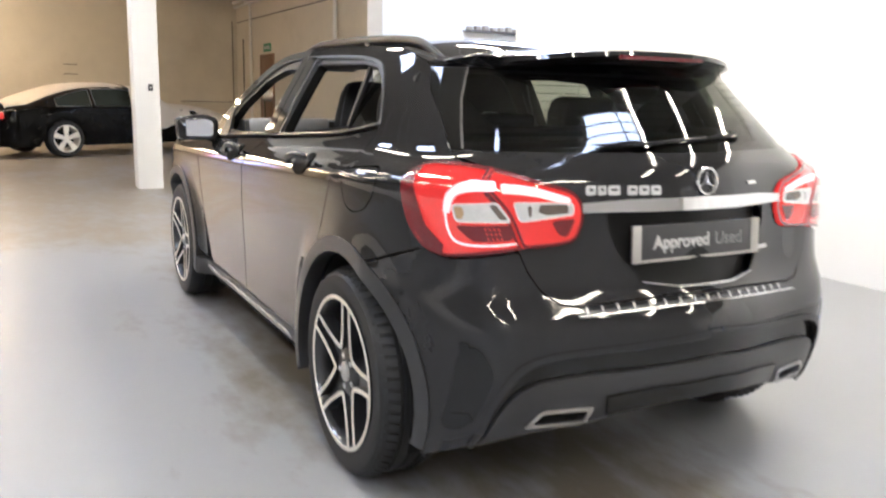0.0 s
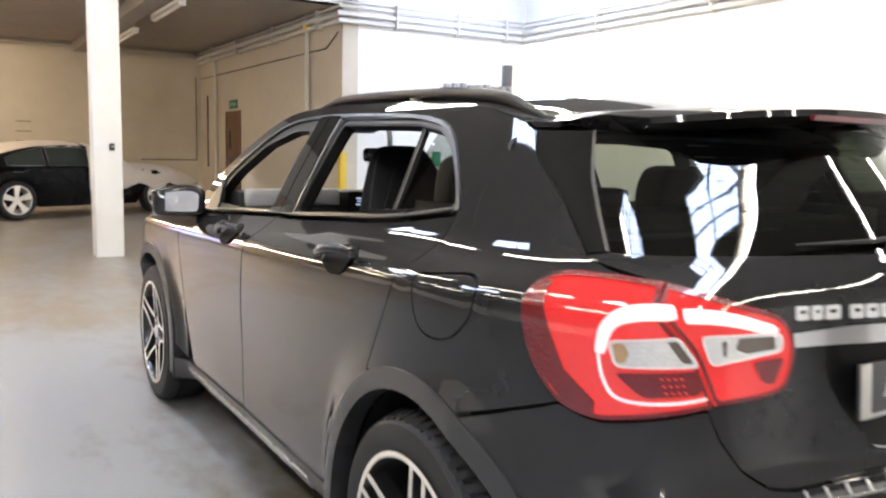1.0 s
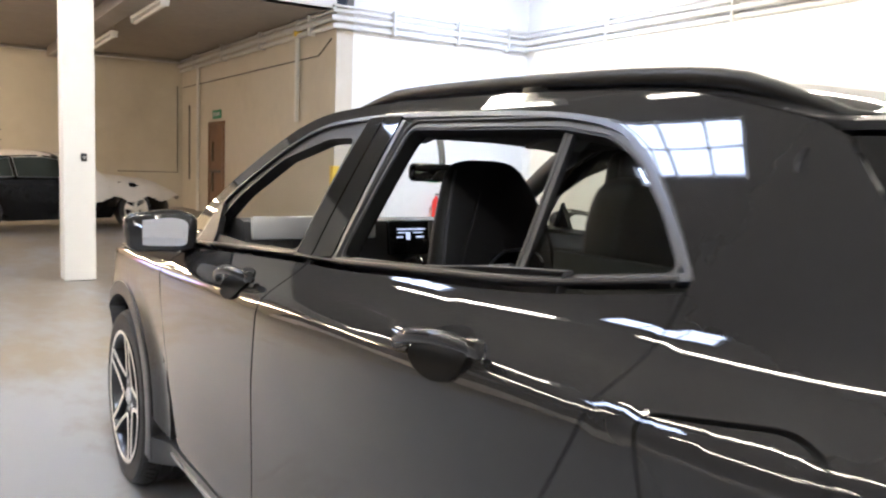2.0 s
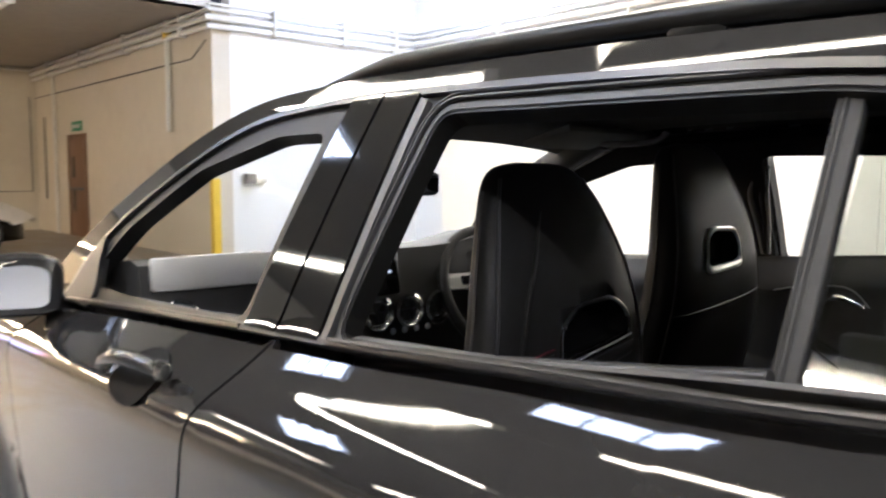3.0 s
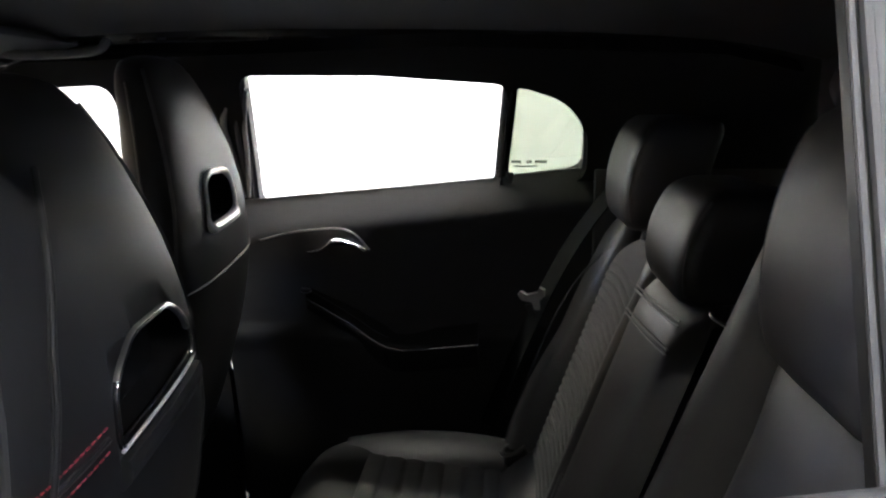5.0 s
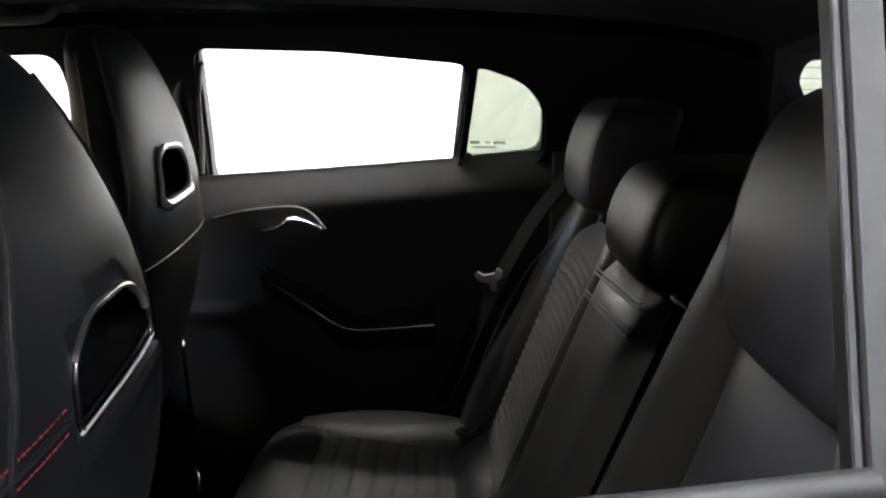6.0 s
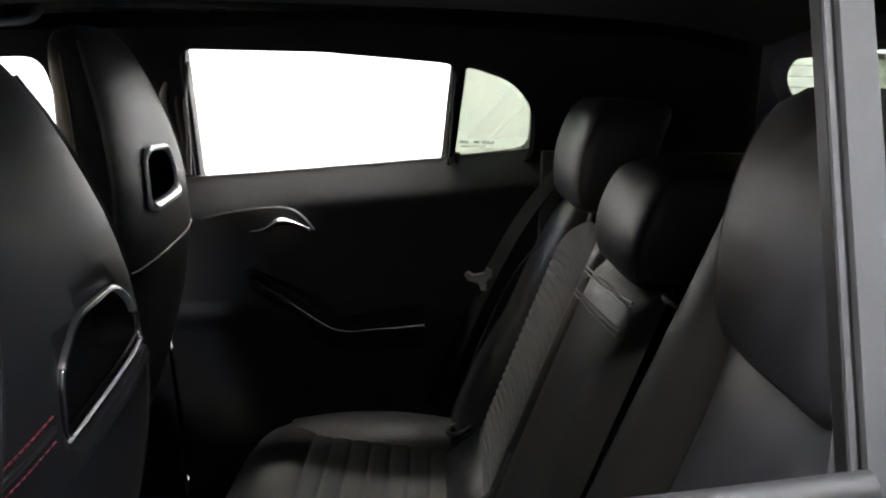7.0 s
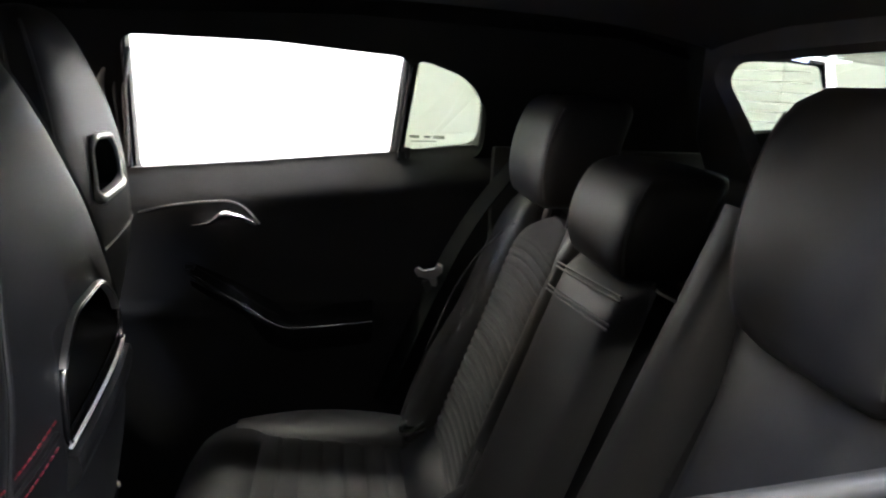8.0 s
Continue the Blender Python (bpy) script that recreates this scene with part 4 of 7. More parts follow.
def roof_rail(side):
    pts = []
    for y in np.linspace(-0.06, 1.50, 28):
        u = (y + 0.06) / 1.56
        lift = 0.026 * min(1, 7 * u, 7 * (1 - u)) - 0.006
        p = roof_patch(np.array(-0.90), np.array(y))
        pts.append((side * p[0], y, p[2] + lift - 0.004))
    bm = tube(bmesh.new(), pts, [0.008 + 0.007 * min(1, 6 * k / 27, 6 * (27 - k) / 27) for k in range(28)], 12, squash=1.1)
    part("roof_rail", bm, RAIL, car, "gloss black roof rail")
    for k in (2, 13, 25):
        x, y, z = pts[k]
        part("rail_foot", box((0.022, 0.08, 0.036), (x, y, z - 0.018), 0.01), RAIL, car)


roof_rail(1)
roof_rail(-1)


# wheels
def wheel(place, side):
    w = part("wheel", spin(bmesh.new(), [(0.238, -0.10), (0.250, -0.112), (0.260, -0.114), (0.300, -0.122), (0.325, -0.117), (0.340, -0.098), (0.3455, -0.060), (0.3455, -0.052), (0.339, -0.050), (0.339, -0.042),
                                         (0.3465, -0.040), (0.347, -0.006), (0.340, -0.004), (0.340, 0.004), (0.347, 0.006), (0.3465, 0.040), (0.339, 0.042), (0.339, 0.050), (0.3455, 0.052), (0.3455, 0.060),
                                         (0.340, 0.098), (0.325, 0.117), (0.300, 0.122), (0.260, 0.114), (0.238, 0.10)], 72), RUBBER, car, "low profile black tyre on alloy wheel", 25)
    bm = bmesh.new()
    rim = spin(bm, [(0.258, -0.112), (0.262, -0.118), (0.256, -0.121), (0.246, -0.119), (0.240, -0.108), (0.236, -0.06), (0.225, 0.04), (0.245, 0.11)], 72)
    part("rim", rim, ALLOY_BLACK, w, "black alloy rim")
    bm = spin(bmesh.new(), [(0.258, -0.1195), (0.2615, -0.1215), (0.256, -0.1235), (0.248, -0.1225), (0.247, -0.120)], 72)
    part("rim_lip", bm, SILVER, w, "machined silver rim lip")
    part("brake_disc", spin(bmesh.new(), [(0.05, -0.03), (0.155, -0.03), (0.155, -0.005), (0.05, -0.005)], 48), STEEL, w, "steel brake disc")
    part("hub", spin(bmesh.new(), [(0.0, -0.100), (0.075, -0.096), (0.088, -0.085), (0.090, -0.03), (0.0, -0.03)], 40), ALLOY_BLACK, w)
    part("centre_cap", spin(bmesh.new(), [(0.0, -0.109), (0.024, -0.108), (0.032, -0.104), (0.034, -0.095), (0.0, -0.095)], 32), ALLOY, w, "silver centre cap")
    for k in range(5):
        for h in (-1, 1):
            mid = math.radians(72 * k + 90)
            rows_a = []
            for r, off, wide, depth in ((0.083, 35.5, 0.017, -0.100), (0.094, 27.0, 0.0175, -0.102), (0.120, 17.5, 0.0165, -0.105), (0.170, 10.2, 0.0160, -0.110), (0.253, 6.4, 0.0170, -0.118)):
                rows_a.append((r, mid + h * math.radians(off), wide, depth))
            body, face = [], []
            for i, (r, a, wide, depth) in enumerate(rows_a):
                c, s = math.cos(a), math.sin(a)
                j, l = max(0, i - 1), min(4, i + 1)
                d = Vector((rows_a[l][0] * math.cos(rows_a[l][1]) - rows_a[j][0] * math.cos(rows_a[j][1]), rows_a[l][0] * math.sin(rows_a[l][1]) - rows_a[j][0] * math.sin(rows_a[j][1]))).normalized()
                t = Vector((-d.y, d.x)) * wide / 2
                y, z = r * c, r * s
                body.append([(depth, y - t.x, z - t.y), (depth, y + t.x, z + t.y), (depth + 0.045, y + 1.25 * t.x, z + 1.25 * t.y), (depth + 0.045, y - 1.25 * t.x, z - 1.25 * t.y)])
                k1, k2 = -0.85, 0.85
                face.append([(depth - 0.003, y + k1 * t.x, z + k1 * t.y), (depth - 0.003, y + k2 * t.x, z + k2 * t.y), (depth + 0.002, y + k2 * t.x, z + k2 * t.y), (depth + 0.002, y + k1 * t.x, z + k1 * t.y)])
            part("spoke", loft(bmesh.new(), body), ALLOY_BLACK, w)
            part("spoke_face", loft(bmesh.new(), face), SILVER, w, "machined silver spoke face")
        a = math.radians(72 * k + 90)
        bm = spin(bmesh.new(), [(0.0, -0.092), (0.009, -0.092), (0.011, -0.08), (0.0, -0.08)], 10)
        part("wheel_bolt", bm, STEEL, w).matrix_basis = pose(-0.008, 0.056 * math.cos(a + 0.63), 0.056 * math.sin(a + 0.63))
        part("spoke_web", loft(bmesh.new(), [[(-0.085, r * math.cos(a) - q * math.sin(a), r * math.sin(a) + q * math.cos(a)) for q in (-hw, hw)] +
                                             [(-0.06, r * math.cos(a) - q * math.sin(a), r * math.sin(a) + q * math.cos(a)) for q in (hw, -hw)] for r, hw in ((0.07, 0.035), (0.14, 0.026), (0.249, 0.018))]),
             ALLOY_BLACK, w, "dark recessed spoke web")
    # tread blocks across both shoulders of the tyre
    tread = bmesh.new()
    for k in range(64):
        for e in (-1, 1):
            block(tread, (0.050, 0.021, 0.010), pose(0, 0, 0, 360 * k / 64 + (2.8 if e > 0 else 0)) @ pose(e * 0.083, 0, 0.3405, 0, e * 22, e * 8), 0.0)
    tagged(part("tread", tread, RUBBER, w, "", 20), "blocks of the tyre tread", kind="stuff")
    w.matrix_basis = pose(*place, 0 if side < 0 else 0, 0, 0 if side < 0 else 180) @ pose(0, 0, 0, 12)
    return w


for wx, wy in ((-0.780, 0.0), (0.780, 0.0), (-0.780, 2.70), (0.780, 2.70)):
    wheel((wx, wy, 0.347), wx)
    bm = bmesh.new()
    rings = []
    for a in np.radians(np.linspace(-20, 200, 24)):
        y, z = wy + 0.412 * math.cos(a), 0.345 + 0.412 * math.sin(a)
        rings.append([(math.copysign(0.50, wx), y, z), (math.copysign(0.835, wx), y, z)])
    part("arch_liner", loft(bm, rings, caps=False, closed=False), DARK, car, "black wheel arch liner")
part("underbody", box((1.00, 3.5, 0.14), (0, 1.55, 0.27), 0.03), DARK, car, "black underbody")
part("side_box", box((0.70, 1.86, 0.16), (-0.45, 1.35, 0.26), 0.03), DARK, car)
part("side_box", box((0.70, 1.86, 0.16), (0.45, 1.35, 0.26), 0.03), DARK, car)


# small parts of the outside
def on_shell(s, z, lift=0.0):
    p = shell(np.array([s - 0.002, s + 0.002, s, s, s]), np.array([z, z, z - 0.002, z + 0.002, z]))
    n = np.cross(p[1] - p[0], p[3] - p[2])
    n /= np.linalg.norm(n)
    if n @ (p[4] - np.array([0, 1.0, z])) < 0:
        n = -n
    return Vector(p[4] + lift * n), Vector(n)


def lamp_insides(m):
    """What shows through the red lens: a lit bow, a clear window, a dark reflector."""
    for high, low in (([(-0.748, 0.950), (-0.756, 0.990), (-0.780, 1.012), (-0.82, 1.021), (-0.884, 1.022)], [(-0.892, 1.011), (-0.83, 1.010), (-0.788, 1.002), (-0.768, 0.984), (-0.757, 0.950)]),
                      ([(-0.912, 1.017), (-0.97, 1.014), (-1.036, 1.004), (-1.120, 0.982)], [(-1.118, 0.973), (-1.036, 0.993), (-0.97, 1.003), (-0.918, 1.006)])):
        bow = skin("light_bow", shell, [*fine(high), *fine(low)], LAMP_GLOW, car, "lit red bow of the tail lamp", lift=0.0134, deep=0, mirror=m, edge=0.01)
        skin("glow_ring", shell, drawn_in([*fine(high), *fine(low)], -0.006), LAMP_HALO, bow, "red lens lit round the bow", lift=0.0130, deep=0, mirror=m, edge=0.01)
    windows = (([(-0.768, 0.968), (-0.900, 0.976), (-0.940, 0.924), (-0.780, 0.924)],
                ([(-0.774, 0.964), (-0.796, 0.966), (-0.806, 0.948), (-0.798, 0.930), (-0.782, 0.930)], [(-0.876, 0.970), (-0.896, 0.971), (-0.930, 0.930), (-0.908, 0.930)])),
               ([(-0.948, 0.976), (-1.132, 0.972), (-1.132, 0.940), (-0.968, 0.924)],
                ([(-1.030, 0.970), (-1.116, 0.968), (-1.118, 0.944), (-1.050, 0.940), (-1.022, 0.950)], [(-0.990, 0.966), (-1.004, 0.968), (-1.002, 0.938), (-0.994, 0.936)])))
    for loop, spots in windows:
        w = skin("clear_window", shell, rounded(loop, 0.012), LAMP_CLEAR, car, "clear lamp window over a bright reflector", lift=0.0130, deep=0, mirror=m)
        skin("window_rim", shell, drawn_in(rounded(loop, 0.012), -0.0025), LAMP_RIM, w, "pale rim of the lamp window", holes=[drawn_in(rounded(loop, 0.012), 0.0005)], lift=0.0140, deep=0.002, mirror=m, edge=0.01)
        for spot in spots:
            skin("bulb_shadow", shell, rounded(spot, 0.006), LAMP_AMBER if spot[0][0] > -0.8 else LAMP_SMOKE, w, "smoky detail behind the clear window", lift=0.0136, deep=0, mirror=m, edge=0.008)
    skin("light_guide", shell, [*fine([(-0.746, 0.950), (-0.752, 0.905), (-0.772, 0.868), (-0.820, 0.856), (-0.900, 0.856), (-0.955, 0.862)]), *fine([(-0.955, 0.867), (-0.900, 0.862), (-0.822, 0.862), (-0.778, 0.873), (-0.758, 0.908), (-0.752, 0.950)])], LAMP_HALO, car,
         "pale light guide round the lamp", lift=0.0131, deep=0, mirror=m, edge=0.008)
    dish = skin("reflector", shell, rounded([(-0.776, 0.912), (-0.940, 0.916), (-0.948, 0.872), (-0.828, 0.868)], 0.016), LAMP_RED_DARK, car, "dark red reflector", lift=0.0130, deep=0, mirror=m)
    for row in range(3):
        for k in range(4):
            a, b0 = -0.862 - 0.013 * k - 0.004 * row, 0.906 - 0.013 * row
            skin("led", shell, rounded([(a, b0), (a - 0.006, b0 - 0.0015), (a - 0.006, b0 - 0.006), (a, b0 - 0.0045)], 0.001), LAMP_RED, dish, lift=0.0136, deep=0, mirror=m, edge=0.005)
    skin("reflector", shell, rounded([(-1.064, 0.924), (-1.140, 0.928), (-1.112, 0.876), (-1.084, 0.884)], 0.012), LAMP_RED_DARK, car, "dark red reflector", lift=0.0130, deep=0, mirror=m)
    skin("lamp_band", shell, [(-0.600, 1.048), (-0.624, 1.052), (-0.648, 1.000), (-0.684, 0.908), (-0.740, 0.856), (-0.735, 0.830), (-0.678, 0.850), (-0.632, 0.902), (-0.613, 0.947), (-0.605, 0.980), (-0.597, 1.030)], LAMP_RED_DARK, car, "deeper red outer band of the lamp",
         lift=0.0120, deep=0, mirror=m)


lamp_insides(False)
lamp_insides(True)


def lettering(text, size, material, parent, m, name="lettering", deep=0.001, bold=0.0):
    cu = bpy.data.curves.new(name, "FONT")
    cu.body, cu.size, cu.extrude, cu.offset = text, size, deep, bold
    cu.align_x, cu.align_y = "LEFT", "CENTER"
    tmp = bpy.data.objects.new(name, cu)
    me = bpy.data.meshes.new_from_object(tmp.evaluated_get(bpy.context.evaluated_depsgraph_get()))
    bpy.data.objects.remove(tmp)
    me.materials.append(material)
    ob = new(name, me)
    ob.parent = parent
    ob.matrix_basis = m
    return ob


def plate():
    t = part("number_plate", box((0.520, 0.008, 0.111), (0, 0, 0), 0.003), PLATE, car, "black showroom plate reading Approved Used")
    t.matrix_basis = pose(0, -0.662, 0.850, -4)
    for x in (-0.243, 0.243):
        part("plate_end", box((0.034, 0.003, 0.110), (x, -0.0055, 0), 0.001), PLATE_EDGE, t, "silver end of the plate")
    part("plate_edge", box((0.45, 0.003, 0.008), (0, -0.0052, -0.051), 0.001), PLATE_EDGE, t, "pale lower edge of the plate")
    lettering("Approved", 0.056, WHITE_INK, t, pose(-0.180, -0.006, 0.0, 90), bold=0.0012)
    lettering("Used", 0.056, GREY_INK, t, pose(0.068, -0.006, 0.0, 90))


plate()


def badges():
    for s0, width in ((-1.176, 0.029), (-1.212, 0.024), (-1.242, 0.034), (-1.298, 0.029), (-1.333, 0.029), (-1.368, 0.029)):
        skin("badge_mark", shell, rounded([(s0, 0.992), (s0, 1.019), (s0 - width, 1.020), (s0 - width, 0.993)], 0.006), BADGE, car, "chrome model badge mark",
             holes=[[(s0 - 0.009, 1.004), (s0 - 0.009, 1.011), (s0 - width + 0.006, 1.012), (s0 - width + 0.006, 1.005)]], lift=0.005, deep=0.005, edge=0.01)
    skin("badge_mark", shell, rounded([(-1.29, 1.010), (-1.29, 1.020), (-1.34, 1.020), (-1.34, 1.010)], 0.002), CHROME, car, lift=0.003, deep=0.003, mirror=True)
    skin("badge_mark", shell, rounded([(-1.22, 0.800), (-1.22, 0.812), (-1.29, 0.812), (-1.29, 0.800)], 0.002), STEEL, car, lift=0.003, deep=0.003, mirror=True)
    star = part("round_emblem", spin(bmesh.new(), [(0.034, 0.002), (0.036, 0.008), (0.041, 0.009), (0.043, 0.004), (0.041, 0.0), (0.034, 0.0)], 48, "z"), CHROME, car, "round chrome emblem ring")
    star.matrix_basis = pose(0, -0.678, 1.030, 84)
    for k in range(3):
        part("emblem_bar", loft(bmesh.new(), [[(-0.006, 0.0, 0.004), (0, 0.0, 0.009), (0.006, 0.0, 0.004)], [(-0.0012, 0.037, 0.004), (0, 0.037, 0.006), (0.0012, 0.037, 0.004)]]), CHROME, star).matrix_basis = pose(0, 0, 0, 0, 0, 120 * k)


badges()


def wiper():
    pivot = part("rear_wiper", tube(bmesh.new(), [(0.235, -0.545, 1.155), (0.10, -0.585, 1.150), (-0.04, -0.600, 1.140), (-0.10, -0.597, 1.137)], [0.020, 0.016, 0.010, 0.007], 10, squash=0.55), PIANO, car, "black rear wiper arm")
    part("wiper_cap", spin(bmesh.new(), [(0, 0.020), (0.012, 0.018), (0.018, 0.010), (0.020, 0.0), (0, 0)], 24, "z"), PIANO, pivot).matrix_basis = pose(0.235, -0.545, 1.150, 62)
    part("wiper_blade", tube(bmesh.new(), [(0.06, -0.605, 1.155), (-0.15, -0.602, 1.138), (-0.34, -0.555, 1.132)], [0.006, 0.009, 0.004], 8, squash=0.6), SEAL, pivot, "thin rubber wiper blade")


wiper()


def reflector(side):
    skin("bumper_vent", shell, rounded([(-0.735, 0.560), (-0.700, 0.330), (-0.760, 0.315), (-0.812, 0.380), (-0.850, 0.500), (-0.800, 0.585)], 0.03), PIANO, car, "gloss black bumper corner inlay", lift=0.004, deep=0.01, mirror=side)
    skin("fog_reflector", shell, rounded([(-0.725, 0.372), (-0.728, 0.352), (-0.800, 0.350), (-0.780, 0.378)], 0.006), PIANO, car, "small dark corner reflector", lift=0.008, deep=0.01, mirror=side)
    skin("tow_cover", shell, rounded([(-0.742, 0.560), (-0.742, 0.590), (-0.770, 0.590), (-0.770, 0.560)], 0.008), PIANO, car, lift=0.006, deep=0.008, mirror=side)


reflector(False)
reflector(True)


def door_handle(s0, z0, side, turn):
    """A pull handle across a flat dark patch, painted as the shade in a scooped dish."""
    pts = []
    for u in np.linspace(0, 1, 15):
        p, n = on_shell(s0 - 0.215 * u, z0 + 0.022 * u, 0.010 + 0.034 * math.sin(math.pi * u) ** 0.7)
        pts.append((side * -p.x, p.y, p.z))
    t = part("door_handle", tube(bmesh.new(), pts, [0.012 + 0.005 * math.sin(math.pi * u) for u in np.linspace(0, 1, 15)], 12, squash=0.8), PAINT, car, "gloss black door handle")
    # no scoop is modelled; its shade is a dark ellipse on the door
    skin("handle_shade", shell, [(s0 - 0.105 + 0.080 * math.cos(a), z0 + 0.008 + 0.038 * math.sin(a)) for a in np.linspace(0, 2 * math.pi, 28, endpoint=False)], DISH, t, "flat dark patch painted as the shade of the scoop behind the handle", lift=0.0035, deep=0, mirror=side > 0)
    p, n = on_shell(s0 - 0.21, z0 + 0.022, 0.022)
    part("key_cover", box((0.022, 0.045, 0.030), (side * -p.x, p.y, p.z), 0.010), PAINT, t)


for side in (-1, 1):
    door_handle(0.285, 0.998, side, 0)
    door_handle(1.300, 0.966, side, 0)


def door_mirror(side, y, out):
    rings = []
    for dy, w, h in ((-0.045, 0.098, 0.066), (-0.035, 0.108, 0.074), (0.0, 0.110, 0.076), (0.06, 0.095, 0.064), (0.10, 0.065, 0.042), (0.115, 0.03, 0.02)):
        rings.append([(side * (out + px * w), y + dy + 0.16 * px * w, 1.058 + pz * h) for px, pz in rounded([(-0.95, -0.85), (-1.0, 0.75), (-0.4, 1.0), (1.0, 0.75), (0.9, -0.8)], 0.35)])
    t = part("door_mirror", loft(bmesh.new(), rings), PAINT, car, "gloss black door mirror", 50)
    bezel = [[(side * (out + px * 0.076), y - 0.047 + 0.16 * px * 0.10 - d, 1.058 + pz * 0.050) for px, pz in rounded([(-0.95, -0.85), (-1.0, 0.75), (-0.4, 1.0), (1.0, 0.75), (0.9, -0.8)], 0.35)] for d in (0.0, 0.001)]
    part("mirror_glass", loft(bmesh.new(), bezel), MIRROR, t, "silvered mirror glass")
    x = out - 0.115
    part("mirror_foot", tube(bmesh.new(), [(side * (x - 0.055), y + 0.04, 1.000), (side * (x - 0.01), y + 0.03, 1.002), (side * (x + 0.05), y + 0.02, 1.012)], [0.03, 0.026, 0.024], 12), PIANO, t, "gloss black mirror foot")
    skin("mirror_triangle", shell, [(1.66 if side < 0 else 1.73, 1.020), (1.84, 1.020), (1.80, 1.090), (1.74, 1.165)], SEAL, car, "black mirror triangle", lift=0.004, deep=0.02, mirror=side > 0)


door_mirror(-1, 2.06, 0.915)
door_mirror(1, 2.13, 0.90)

# nose
skin("front_bumper", shell, [(float(along(3.105, 0.30)), 0.30), (float(along(3.225, 0.42)), 0.42), (float(along(3.305, 0.62)), 0.62), (float(along(3.285, 0.70)), 0.70), (S_FRONT - 0.45, 0.70), (S_FRONT - 0.40, 0.46), (S_FRONT, 0.44),
                             (S_FRONT, 0.22), (float(along(3.105, 0.24)), 0.24)], PAINT, car, "gloss black front bumper", both=True, deep=0.03)
skin("grille", shell, [(S_FRONT - 0.44, 0.69), (S_FRONT - 0.39, 0.465), (S_FRONT, 0.445), (S_FRONT, 0.78), (S_FRONT - 0.42, 0.77)], DARK, car, "black radiator grille", both=True, lift=-0.02)
for z in (0.55, 0.65):
    skin("grille_bar", shell, [(S_FRONT - 0.36, z), (S_FRONT - 0.36, z + 0.025), (S_FRONT, z + 0.03), (S_FRONT, z)], SATIN, car, both=True)
for m in (False, True):
    skin("headlamp", shell, [(float(along(3.29, 0.72)), 0.705), (S_FRONT - 0.46, 0.705), (S_FRONT - 0.48, 0.80), (float(along(3.21, 0.85)), 0.85)], LAMP_CLEAR, car, "clear headlamp", lift=0.003, mirror=m)
skin("nose_panel", shell, [(S_FRONT - 0.47, 0.80), (S_FRONT - 0.44, 0.775), (S_FRONT, 0.785), (S_FRONT, 0.86), (S_FRONT - 0.46, 0.85)], PAINT, car, both=True)


# ---- the cabin ----
def lined(surface, depth):
    """A surface set in by a depth, for linings."""
    def inner(a, b):
        e = 1e-3
        p = surface(a, b)
        n = np.cross(surface(a + e, b) - surface(a - e, b), surface(a, b + e) - surface(a, b - e))
        n /= np.linalg.norm(n, axis=-1, keepdims=True) + 1e-12
        flip = np.sign((n * (p - np.array([0, 1.2, 0.6]))).sum(-1, keepdims=True))
        return p - depth * flip * n
    return inner


SIDE_LINING = lined(shell, 0.055)
for m, holes in ((False, (BOTH_OPEN, FRONT_OPEN)), (True, (REAR_OPEN_RIGHT, FRONT_RIGHT, QUARTER_RIGHT))):
    skin("pillar_lining", SIDE_LINING, [(-0.235, 1.06), (1.93, 1.03), (1.88, 1.10), (1.74, 1.215), (1.52, 1.335), (1.33, 1.400), (0.5, 1.425), (0.0, 1.405), (-0.235, 1.37), (-0.235, 1.10)], DARK, car, "black cabin side lining",
         holes=[drawn_in(h, -0.006 if m else -0.028) for h in holes], deep=0.05 if m else 0.025, mirror=m, inward=True)
skin("headliner", lined(roof_patch, 0.035), [(-0.93, -0.08), (0.93, -0.08), (0.93, 1.76), (-0.93, 1.76)], HEADLINER, car, "black roof lining", step=0.08, edge=0.06, deep=0, inward=True)

card_x = curve([(0.28, 0.735), (0.45, 0.720), (0.62, 0.690), (0.76, 0.655), (0.80, 0.640), (0.83, 0.655), (0.95, 0.660), (1.03, 0.664), (1.20, 0.668)])
SHOULDER_TOP = curve([(0.30, 1.152), (0.50, 1.146), (0.70, 1.124), (1.00, 1.094), (1.24, 1.072), (1.90, 1.040)])


def card(y, z):
    """The door lining, with a padded shoulder that rolls outwards to the window sill."""
    below = np.clip(SHOULDER_TOP(y) + 0.008 - z, 0, 1)
    return np.stack([-card_x(z) + 0.015 * np.exp(-(((below - 0.075) / 0.040) ** 2)) - 0.026 * np.exp(-((below / 0.034) ** 1.3)) + 0 * y, y + 0 * z, z + 0 * y], -1)


def near_card(y, z):
    """The same lining drawn further out, with no shoulder."""
    return np.stack([-card_x(z) - 0.060 * np.clip((z - 0.98) / 0.10, 0, 1) + 0 * y, y + 0 * z, z + 0 * y], -1)


